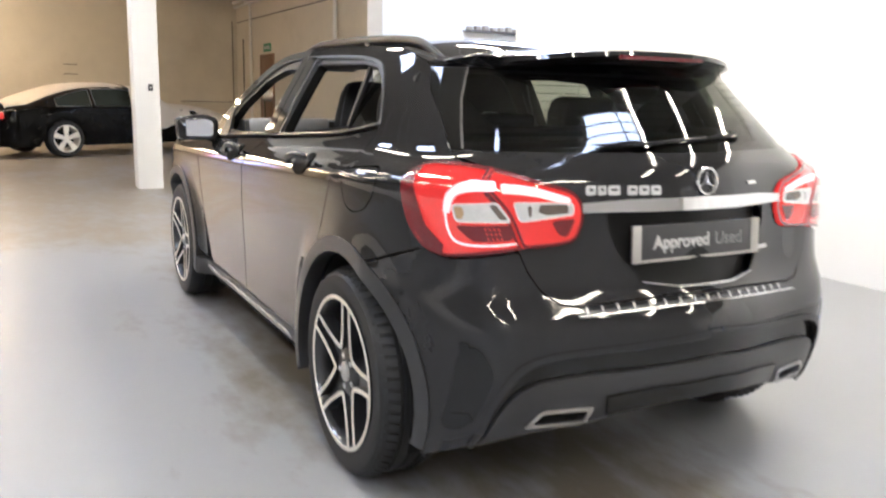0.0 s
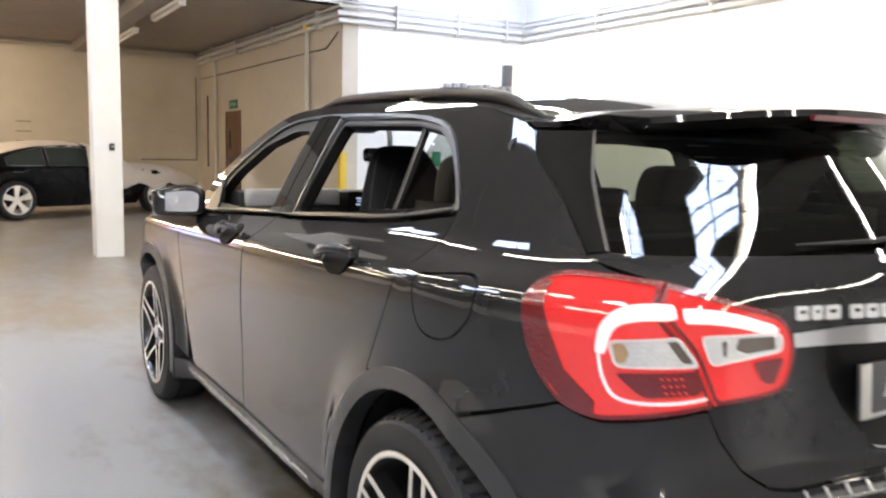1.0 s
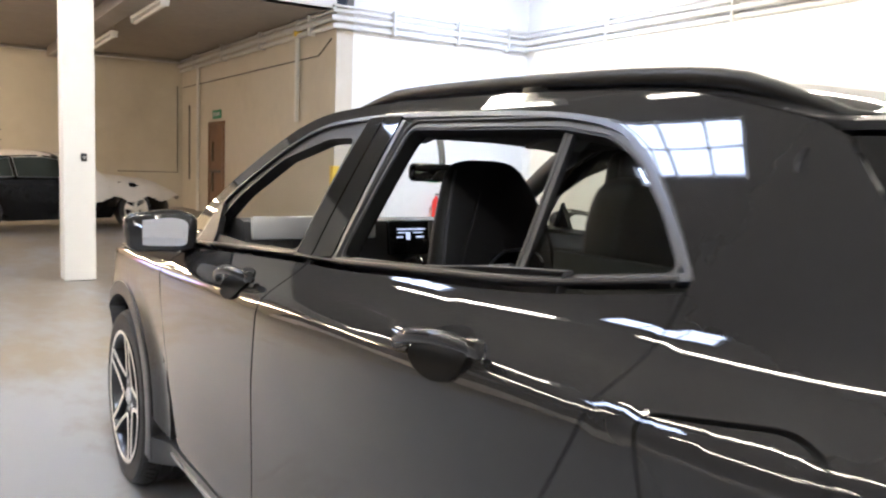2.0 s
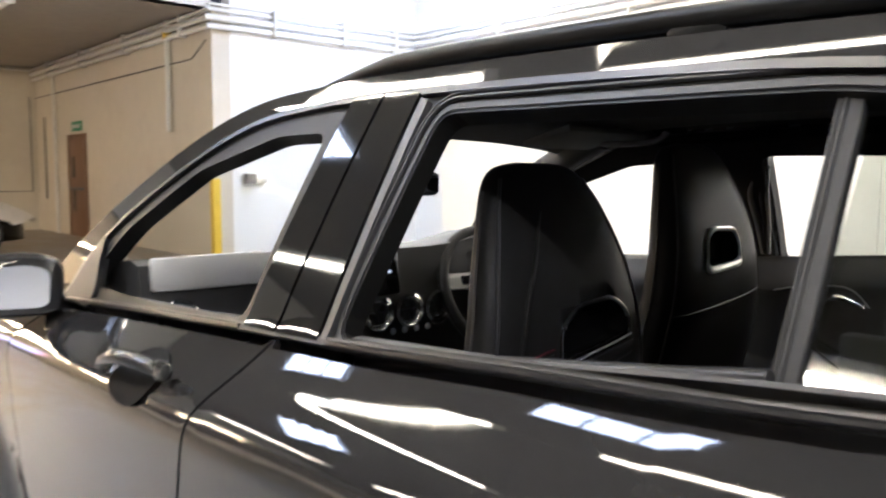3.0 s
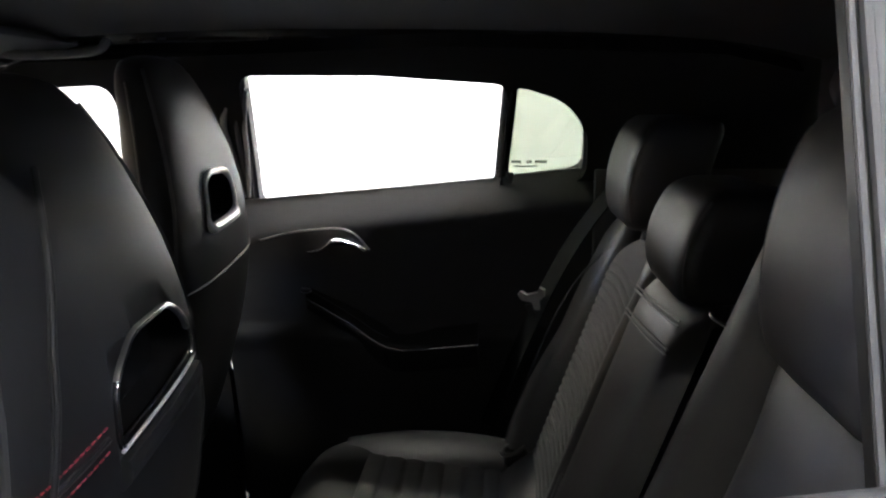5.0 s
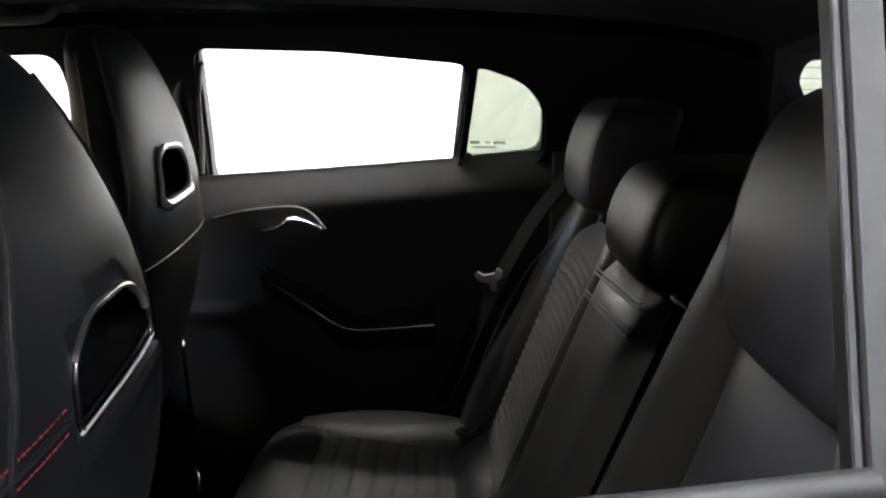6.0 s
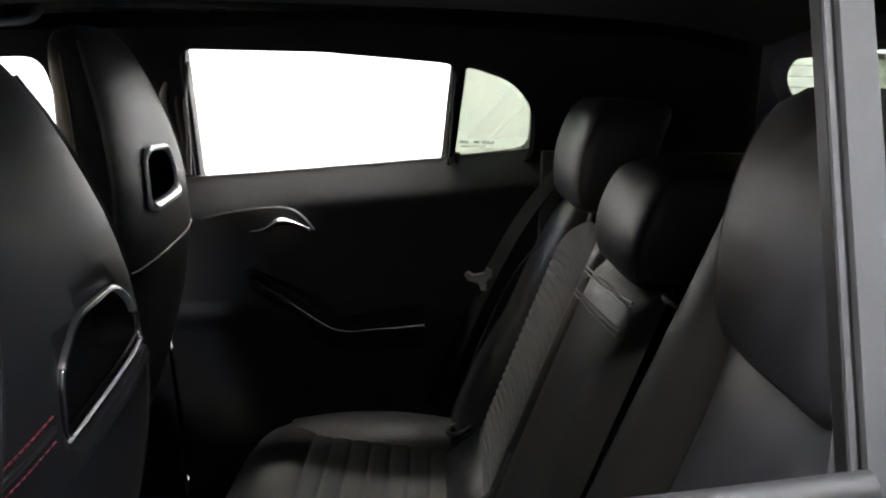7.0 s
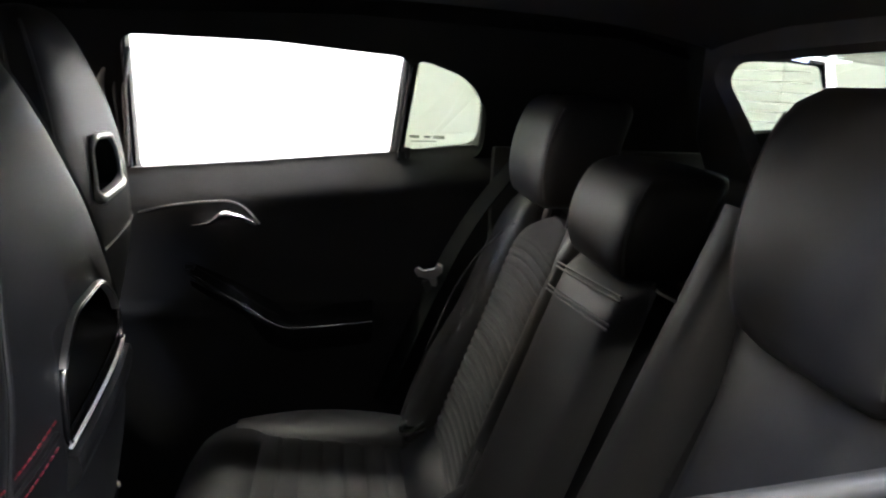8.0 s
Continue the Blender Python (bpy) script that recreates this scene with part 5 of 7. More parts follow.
SILL_RIGHT = [(1.24, 1.078), (1.19, 1.083), (0.932, 1.105), (0.669, 1.130), (0.50, 1.150), (0.42, 1.155)]
SILL_LEFT = [(1.16, 1.072), (1.02, 1.086), (0.74, 1.104), (0.51, 1.130), (0.40, 1.140), (0.30, 1.148)]
for m, sill in ((True, SILL_RIGHT), (False, SILL_LEFT)):
    skin("rear_door_card", card if m else near_card, [*[(y, z + (0.006 if m else 0.0)) for y, z in sill], (0.42, 0.90), (0.60, 0.55), (0.62, 0.33), (1.24, 0.33)], SOFT, car, "black soft-touch rear door lining", deep=0.02, step=0.012, mirror=m, inward=True)
    skin("front_door_card", card if m else near_card, [(1.25, 0.33), (1.25, 1.076), (1.50, 1.055), (1.92, 1.035), (2.08 if m else 1.92, 1.030), (2.08 if m else 1.92, 0.33)], PLASTIC, car, "black front door lining", deep=0.02, mirror=m, inward=True)


def door_furniture():
    """Handle, dish, armrest strip and lock pin on the far rear door."""
    loop = rounded([(1.160, 1.016), (1.075, 1.029), (0.985, 1.036), (0.948, 1.016), (0.932, 0.993), (0.980, 0.972), (1.080, 0.972)], 0.02)
    ring = [(-float(card(y, z)[0]) - 0.004, y, z) for y, z in smooth_line([(1.160, 1.008), (1.10, 1.023), (1.03, 1.032), (0.985, 1.033), (0.955, 1.019), (0.930, 0.988)], 6)]
    t = part("door_release", tube(bmesh.new(), ring, 0.0019, 8), STEEL, car, "thin bright rim round the door release")
    skin("release_dish", card, loop, DARK, t, "black dish of the door release", lift=0.003, deep=0, mirror=True, inward=True)
    pts = [(0.644, 1.058, 0.984), (0.632, 1.025, 0.992), (0.624, 0.998, 1.008), (0.628, 0.970, 1.006), (0.644, 0.940, 0.990)]
    wide = [0.0035 + 0.0065 * min(1, k / 7) + 0.006 * math.exp(-(((k - 9) / 2.5) ** 2)) for k in range(17)]
    part("release_lever", tube(bmesh.new(), [tuple(p) for p in smooth_line(pts, 4)], wide, 10, squash=0.6), BRIGHT, t, "bright door release lever")
    strip = [tuple(p) for p in smooth_line([(0.652, 1.066, 0.884), (0.640, 0.976, 0.834), (0.632, 0.912, 0.794), (0.630, 0.870, 0.780), (0.630, 0.820, 0.782), (0.632, 0.700, 0.794)], 6)]
    a = part("armrest", loft(bmesh.new(), [[(x + 0.03, y, z + 0.045), (x - 0.004, y, z + 0.012), (x - 0.008, y, z - 0.01), (x + 0.03, y, z - 0.06)] for x, y, z in strip], caps=True), LEATHER, car, "black padded armrest", 50)
    part("armrest_strip", tube(bmesh.new(), [(x - 0.008, y, z) for x, y, z in strip], [0.0026] * 10 + [0.0019] * (len(strip) - 10), 8), STEEL_DULL, a, "thin satin metal strip on the armrest")
    part("armrest_edge", tube(bmesh.new(), [(x + 0.004, y, z + 0.018) for x, y, z in strip[:16]], 0.0020, 6), PLASTIC, a, "upper edge of the armrest")
    part("strip_cap", box((0.012, 0.020, 0.010), (0.646, 1.066, 0.900), 0.003), SATIN, a)
    for pts, r, material, label in (([(0.655, 2.06, 0.957), (0.655, 1.84, 0.972), (0.655, 1.60, 0.980)], 0.0032, BRIGHT, "thin bright strip along the front door lining"),
                                    ([(0.650, 1.915, 0.914), (0.636, 1.895, 0.922), (0.634, 1.85, 0.931), (0.652, 1.835, 0.932)], 0.0075, BRIGHT, "bright front door release"),
                                    ([(0.650, 2.03, 0.778), (0.646, 1.97, 0.738), (0.640, 1.919, 0.707), (0.640, 1.838, 0.693), (0.642, 1.66, 0.700)], 0.0040, STEEL_DULL, "satin strip on the front armrest")):
        part("door_strip", tube(bmesh.new(), [tuple(p) for p in smooth_line(pts, 5)], r, 8), material, car, label)
    part("lock_pin", spin(bmesh.new(), [(0, 0.024), (0.0055, 0.022), (0.007, 0.016), (0.005, 0.008), (0.005, 0), (0, 0)], 14, "z"), PLASTIC, car, "black door lock pin").matrix_basis = pose(0.680, 0.635, 1.126)


door_furniture()


def pillar_seals():
    """The ribbed rubber seals up the front edge of the far rear window."""
    for low, mid, high, top, r, material in ((1.192, 1.208, 1.215, 1.187, 0.0085, PILLAR_GREY), (1.188, 1.190, 1.188, 1.172, 0.0050, SEAL_GREY), (1.182, 1.178, 1.172, 1.158, 0.0050, PILLAR_GREY)):
        line = [(0.654, low, 1.098), (0.645, mid, 1.175), (0.616, high, 1.250), (0.590, top, 1.310), (0.584, top - 0.004, 1.318)]
        part("pillar_seal", tube(bmesh.new(), [tuple(p) for p in smooth_line(line, 6)], r, 10), material, car, "ribbed grey rubber seal on the door pillar")


pillar_seals()


def over(rows):
    """An oval ring function for lofting seats: rows of (z, centre x, half width, rear y, depth, squareness)."""
    rings = []
    for z, cx, hw, y, d, n in rows:
        ring = []
        for a in np.linspace(0, 2 * math.pi, 40, endpoint=False):
            c, s = math.cos(a), math.sin(a)
            ring.append((cx + hw * math.copysign(abs(c) ** (2 / n), c), y + d / 2 + d / 2 * math.copysign(abs(s) ** (2 / n), s), z))
        rings.append(ring)
    return rings


def front_seat(cx, dy, dz, slim, hole):
    t = thing("front_seat", "black leatherette sports seat with a framed opening in its back", "car seat", group="front seats")
    keys = [(0.50, 0.225, 1.115, 0.17), (0.62, 0.228, 1.060, 0.185), (0.75, 0.222, 1.015, 0.185), (0.88, 0.212, 0.982, 0.178), (0.98, 0.200, 0.970, 0.168), (1.06, 0.188, 0.974, 0.155), (1.14, 0.172, 0.990, 0.140),
            (1.205, 0.150, 1.012, 0.122), (1.261, 0.126, 1.036, 0.105), (1.294, 0.104, 1.054, 0.086), (1.310, 0.078, 1.066, 0.060), (1.316, 0.040, 1.078, 0.030)]
    cols = [curve([(k[0], k[i] * (slim if i == 3 else 1)) for k in keys]) for i in (1, 2, 3)]
    rows = [(z + dz, cx, float(cols[0](z)), float(cols[1](z)) + dy, float(cols[2](z)), 2.9) for z in [*np.linspace(0.50, 1.258, 24), 1.273, 1.288, 1.300, 1.308, 1.313, 1.316]]
    back = part("backrest", loft(bmesh.new(), over(rows)), LEATHER, t, "black leatherette backrest", 60)
    # piping down both rear edges and the rear shell panel
    for e in (-1, 1):
        line = []
        for z in np.linspace(0.60, 1.29, 20):
            hw, y, d = (float(c(z)) for c in cols)
            line.append((cx + e * hw * 0.905, y + dy + d * 0.185, z + dz))
        part("piping", tube(bmesh.new(), line, 0.0035, 6), PLASTIC, back, "piped seam")
        line = []
        for z in np.linspace(0.70, 1.27, 20):
            hw, y, d = (float(c(z)) for c in cols)
            line.append((cx + e * (hw + 0.0005), y + dy + d * 0.52, z + dz))
        part("seam", tube(bmesh.new(), line, 0.0025, 6), PLASTIC, back)
    lean_in = curve([(1.00, 0.73), (1.06, 0.67), (1.10, 0.635), (1.16, 0.52), (1.22, 0.40), (1.275, 0.22)])
    # bright framed opening through the head restraint: thick bars above and below, thin at the sides
    loop = [tuple(p) for p in dense(rounded(hole, 0.020, 6), 0.006)]

    def face(x, z):
        zz = z - dz
        hw, y, d = (float(c(zz)) for c in cols)
        u = min(0.98, abs((x - cx) / hw))
        return y + dy + d / 2 - d / 2 * (1 - u**2.9) ** (1 / 2.9)

    if cx < 0:
        for off, r, material in ((0.0, 0.0034, LEATHER), (0.018, 0.0016, DARK)):
            line = []
            for z in np.linspace(0.995, 1.240, 24):
                x = cx - (float(lean_in(z)) + off) * float(cols[0](z))
                line.append((x, face(x, z + dz) - 0.0005, z + dz))
            part("back_seam", tube(bmesh.new(), line, r, 8), material, back, "sewn seam curving up the back of the head part")

    def bar(points, radius, material, label, lift=0.002, squash=0.8, closed=False):
        return part("opening_frame", tube(bmesh.new(), [(x, face(x, z) - lift, z) for x, z in points], radius, 8, closed=closed, squash=squash), material, back, label)

    mx, mz = np.mean([p[0] for p in loop]), np.mean([p[1] for p in loop])
    top = max(p[1] for p in loop)
    low = dense([hole[0], hole[1]], 0.01, False) + [np.array(hole[1])]
    if cx > 0:
        a, b0 = np.array(hole[0]), np.array(hole[1])
        swell = []
        for p in loop:
            u = np.clip(np.dot(np.array(p) - a, b0 - a) / np.dot(b0 - a, b0 - a), 0, 1)
            swell.append(0.0034 + 0.0075 * math.exp(-((np.linalg.norm(np.array(p) - a - u * (b0 - a)) / 0.011) ** 2)) + 0.0035 * math.exp(-(((top - p[1]) / 0.012) ** 2)))
        bar(loop, swell, SEAT_SILVER, "bright silver frame round the opening, broad below", 0.003, closed=True)
    else:
        bar(loop, 0.0030, STEEL_DULL, "thin satin rim round the opening", closed=True)
        bar([(x, z + 0.004) for x, z in low], 0.0017, SEAT_SILVER, "thin bright lower bar of the opening", 0.004)
        bar([(x, z + 0.011) for x, z in low[1:-1]], 0.0022, STEEL_DULL, "second thin bar of the opening", 0.0)
        bar([p for p in loop if p[1] > hole[5][1] and p[0] < hole[2][0]], 0.0040, STEEL, "satin upper bar of the opening", 0.001)
        # the moulded rim that stands out under the opening
        rim = []
        for x, z in low:
            y = face(x, z - 0.012)
            rim.append([(x + 0.002, y + 0.012, z - 0.001), (x + 0.001, y - 0.008, z - 0.004), (x, y - 0.011, z - 0.012), (x, y - 0.010, z - 0.021), (x, y - 0.003, z - 0.030), (x, y + 0.014, z - 0.036)])
        part("opening_lip", loft(bmesh.new(), rim), LEATHER, back, "moulded leatherette rim under the opening", 60)
    rings = [[(mx + k * (x - mx), face(x, z) - 0.001 + g, mz + k * (z - mz)) for x, z in loop] for k, g in ((0.995, 0.0), (0.985, 0.012), (0.96, 0.040), (0.5, 0.044))]
    cutter = finish("cutter", loft(bmesh.new(), [[(x, face(x, z) + g, z) for x, z in loop] for g in (-0.04, 0.0, 0.030, 0.048)]), DISH)
    cut = back.modifiers.new("opening", "BOOLEAN")
    cut.object, cut.operation, cut.solver = cutter, "DIFFERENCE", "EXACT"
    bpy.context.view_layer.update()
    carved = bpy.data.meshes.new_from_object(back.evaluated_get(bpy.context.evaluated_depsgraph_get()))
    back.modifiers.remove(cut)
    back.data = carved
    bpy.data.objects.remove(cutter)
    part("opening", loft(bmesh.new(), rings, caps=False), DISH, back, "dark deep hollow of the opening", 50)
    part("opening_floor", loft(bmesh.new(), [rings[-1], [(x, y + 0.001, z) for x, y, z in rings[-1]]]), DISH, back)
    # a welt with a row of red stitches on either side runs from the opening round the bolster
    if cx < 0:
        def round_edge(u, off):
            """u from 0 at the opening to 1 far round the side."""
            z = 1.034 - 0.055 * u + 0.015 * u * u - off - dz
            hw, y, d = (float(c(z)) for c in cols)
            a = radians(-101 - 95 * u)
            c, w = math.cos(a), math.sin(a)
            return (cx + (hw + 0.001) * math.copysign(abs(c) ** (2 / 2.9), c), y + dy + d / 2 + (d / 2 + 0.001) * math.copysign(abs(w) ** (2 / 2.9), w), z + dz)

        part("welt", tube(bmesh.new(), [round_edge(u, 0.010) for u in np.linspace(0.02, 1, 30)], 0.0030, 6), LEATHER, back, "rolled welt between the stitched seams")
        for off in (0.0, 0.020):
            for k in range(34):
                part("stitch", tube(bmesh.new(), [round_edge(0.02 + k * 0.028, off), round_edge(0.02 + k * 0.028 + 0.018, off)], 0.0009, 5), STITCH, back)
    else:
        # the edge of the rear shell below the opening
        edge = []
        for u in np.linspace(-0.9, 0.97, 16):
            z = 0.985 + 0.045 * (0.5 + 0.5 * u) - dz
            hw, y, d = (float(c(z)) for c in cols)
            edge.append((cx + u * hw, y + dy + d / 2 - d / 2 * (1 - abs(u) ** 2.9) ** (1 / 2.9) - 0.001, z + dz))
        part("shell_edge", tube(bmesh.new(), edge, 0.0018, 6), PLASTIC, back, "thin edge of the rear seat shell")
    cush = bmesh.new()
    block(cush, (0.50, 0.54, 0.20), pose(cx, 1.41 + dy, 0.545 + dz, 6), 0.06, 5)
    part("seat_cushion", cush, LEATHER, t, "black seat cushion", 60)
    for e in (-1, 1):
        b = bmesh.new()
        block(b, (0.11, 0.50, 0.12), pose(cx + e * 0.215, 1.42 + dy, 0.625 + dz, 5, e * 14), 0.05, 5)
        part("side_bolster", b, LEATHER, t, "raised side bolster", 60)
    part("seat_base", box((0.42, 0.44, 0.18), (cx, 1.42 + dy, 0.39), 0.03), DARK, t)
    return t


front_seat(-0.345, 0.0, 0.0, 0.66, [(-0.400, 1.002), (-0.218, 1.030), (-0.222, 1.072), (-0.262, 1.100), (-0.350, 1.094), (-0.396, 1.062)])
front_seat(0.380, 0.165, 0.055, 0.8, [(0.290, 1.084), (0.424, 1.096), (0.430, 1.150), (0.410, 1.176), (0.326, 1.178), (0.298, 1.156)])

# rear bench
LEAN = 20.0


def lean(x, up, out):
    """A place on the leaning rear backrest: up along it from its foot, out towards the front."""
    a = radians(LEAN)
    return (x, 0.600 - up * math.sin(a) + out * math.cos(a), 0.60 + up * math.cos(a) + out * math.sin(a))


def back_pad(name, x0, x1, up0, up1, thick, material, parent, label="", swell=0.02, out=0.0):
    """A padded panel of the backrest, domed towards the front."""
    rings = []
    for u in np.linspace(0, 1, 15):
        up = up0 + (up1 - up0) * u
        ring = []
        for v in np.linspace(0, 1, 15):
            x = x0 + (x1 - x0) * v
            e = (1 - abs(2 * v - 1) ** 6) ** 0.5 * (1 - abs(2 * u - 1) ** 12) ** 0.5
            ring.append(lean(x, up, out + (swell * (1 - (2 * v - 1) ** 2) + 0.03) * e - 0.03))
        ring += [lean(x1, up, out - thick), lean(x0, up, out - thick)]
        rings.append(ring)
    return part(name, loft(bmesh.new(), rings), material, parent, label, 60)


bench = thing("rear_bench", "black leatherette rear bench seat with ribbed fabric panels", "car seat")
back_pad("backrest_base", -0.63, 0.63, -0.02, 0.50, 0.09, LEATHER, bench, "black leatherette backrest", 0.0, -0.020)


def bolster(x0, x1, deep):
    """The outer side of the backrest: a roll that swells towards the door and thins out at its top."""
    rings = []
    for u in np.linspace(0, 1, 24):
        up, ring = 0.56 * u - 0.02, []
        lift = deep * (1 - u**3) * (0.55 + 0.45 * math.sin(math.pi * min(1, 1.5 * u + 0.25)))
        top = max(0, u - 0.80) / 0.20
        a0, a1 = x0 + (0.055 if x1 > 0 else -0.03) * top**2, x1 - math.copysign(0.05, x1) * top**2
        for v in np.linspace(0, 1, 17):
            x = a0 + (a1 - a0) * v
            ring.append(lean(x, up, -0.02 + (0.028 + lift) * (max(0.0, 1 - abs(2 * v - 1) ** 3.5)) ** 0.6 * (1 - top**4)))
        ring += [lean(a1, up, -0.06), lean(a0, up, -0.06)]
        rings.append(ring)
    return part("outer_bolster", loft(bmesh.new(), rings), LEATHER, bench, "padded leatherette side bolster", 60)


far_roll = bolster(0.415, 0.600, 0.045)
part("seam", tube(bmesh.new(), [lean(0.50 + 0.045 * math.sin(2.6 * u) - 0.075 * u**6, 0.46 * u, 0.052 - 0.042 * u**4) for u in np.linspace(0.05, 1, 24)], 0.0022, 6), PLASTIC, far_roll, "stitched seam down the bolster")
bolster(-0.600, -0.335, 0.0)


def ribbed_panel(x0, x1, top, ribs):
    """A fabric panel with an arched top, sewn across into shallow rolls."""
    rings, rows = [], 12 * ribs
    for j in range(rows + 1):
        u = j / rows
        up, ring = top * u, []
        roll = abs(math.sin(math.pi * u * ribs * top / 0.50)) ** 0.6
        flat = 1 - max(0, min(1, (u - 0.84) / 0.06))
        arch = max(0, (u - 0.86) / 0.14)
        a0, a1 = x0 + 0.02 * arch**3, x1 - 0.14 * arch**2.2
        for v in np.linspace(0, 1, 13):
            x = a0 + (a1 - a0) * v
            e = (1 - abs(2 * v - 1) ** 8) ** 0.5
            ring.append(lean(x, up + 0.014 * math.sin(math.pi * v), -0.014 + e * (0.026 + 0.0045 * roll * flat)))
        ring += [lean(a1, up, -0.05), lean(a0, up, -0.05)]
        rings.append(ring)
    return part("fabric_panel", loft(bmesh.new(), rings), FABRIC, bench, "ribbed dark grey fabric panel", 80)


ribbed_panel(0.128, 0.430, 0.495, 31)
# leatherette strip between the fabric and the middle, widening to its top
rings = []
for u in np.linspace(0, 1, 18):
    w = 0.036 + 0.085 * max(0, u - 0.82) / 0.18
    rings.append([lean(0.090 + w * v, 0.535 * u, -0.030 + 0.058 * (1 - abs(2 * v - 1) ** 4) ** 0.5 * (1 - 0.5 * u**10)) for v in np.linspace(0, 1, 9)])
part("side_strip", loft(bmesh.new(), rings, caps=False, closed=False), LEATHER, bench, "leatherette strip beside the fabric", 60)
mid = back_pad("middle_panel", -0.172, 0.086, 0.02, 0.498, 0.03, LEATHER, bench, "smooth leatherette middle panel", 0.004, 0.030)
for up in (0.462, 0.428):
    for off in (0.0, 0.006):
        part("stitched_seam", tube(bmesh.new(), [lean(x, up - off + 0.016 * (0.09 - x) / 0.25, 0.0318 + 0.004 * (1 - ((x + 0.043) / 0.129) ** 2)) for x in np.linspace(-0.164, 0.078, 11)], 0.0014, 6), PLASTIC, mid, "raised double seam")
# the near part of the backrest: a turned-in edge, then a deep shaded hollow
rings = []
for u in np.linspace(0, 1, 18):
    rings.append([lean(-0.190 - 0.100 * v - 0.045 * u, 0.61 * u, -0.028 + 0.050 * (1 - abs(2 * v - 1) ** 3) ** 0.6) for v in np.linspace(0, 1, 9)])
strip = part("side_strip", loft(bmesh.new(), rings, caps=False, closed=False), LEATHER, bench, "leatherette strip beside the middle panel", 60)
part("seam", tube(bmesh.new(), [lean(-0.206 - 0.05 * v, 0.505, 0.018 + 0.008 * math.sin(math.pi * v)) for v in np.linspace(0, 1, 6)], 0.002, 6), PLASTIC, strip)


def head_restraint(cx, w, z0, z1, y, depth, parent, label, lean_back=0.03):
    """A squared pad: flat front and sides, rounded rims, a piped seam down both front edges."""
    def pad(g, grow):
        rows = []
        for u in np.linspace(0, 1, 18):
            z = z0 + (z1 - z0) * u
            e = (max(0, 1 - abs(2 * u - 1) ** 7)) ** 0.5
            half = (w / 2 * (0.94 - 0.05 * abs(2 * u - 1) ** 2) * (0.75 + 0.25 * e)) * grow
            bow = 0.018 * (1 - (2 * u - 1) ** 2)
            d = max(0.02, depth * (0.55 + 0.45 * e))
            rows.append((z, cx, half, y - d - lean_back * u + bow + 0.012 * e + g, d, 7.0))
        return over(rows)
    h = part("head_restraint", loft(bmesh.new(), pad(0, 1)), LEATHER, parent, label, 50)
    for e in (-1, 1):
        line = []
        for u in np.linspace(0.10, 0.90, 12):
            f = (1 - abs(2 * u - 1) ** 7) ** 0.5
            half, d = w / 2 * (0.94 - 0.05 * abs(2 * u - 1) ** 2) * (0.75 + 0.25 * f), depth * (0.55 + 0.45 * f)
            line.append((cx + e * half * 0.94, y - 0.07 * d - lean_back * u + 0.018 * (1 - (2 * u - 1) ** 2) + 0.012 * f, z0 + (z1 - z0) * u))
        part("seam", tube(bmesh.new(), line, 0.0022, 6), PLASTIC, h, "piped seam")
    for e in (-0.25, 0.25):
        part("post", tube(bmesh.new(), [(cx + e * w, y - depth / 2, z0 + 0.02), (cx + e * w, y - depth / 2 + 0.02, z0 - 0.06)], 0.007, 10), PLASTIC, h)
    return h


head_restraint(0.352, 0.285, 1.092, 1.268, 0.452, 0.13, bench, "black leatherette head restraint")
head_restraint(-0.026, 0.250, 1.064, 1.196, 0.448, 0.11, bench, "low middle head restraint")
head_restraint(-0.470, 0.230, 1.085, 1.290, 0.440, 0.10, bench, "black leatherette head restraint")

cushion = part("seat_cushion", box((1.20, 0.40, 0.16), (0, 0.79, 0.515), 0.055, (3, 0, 0), 5), LEATHER, bench, "black rear seat cushion", 60)


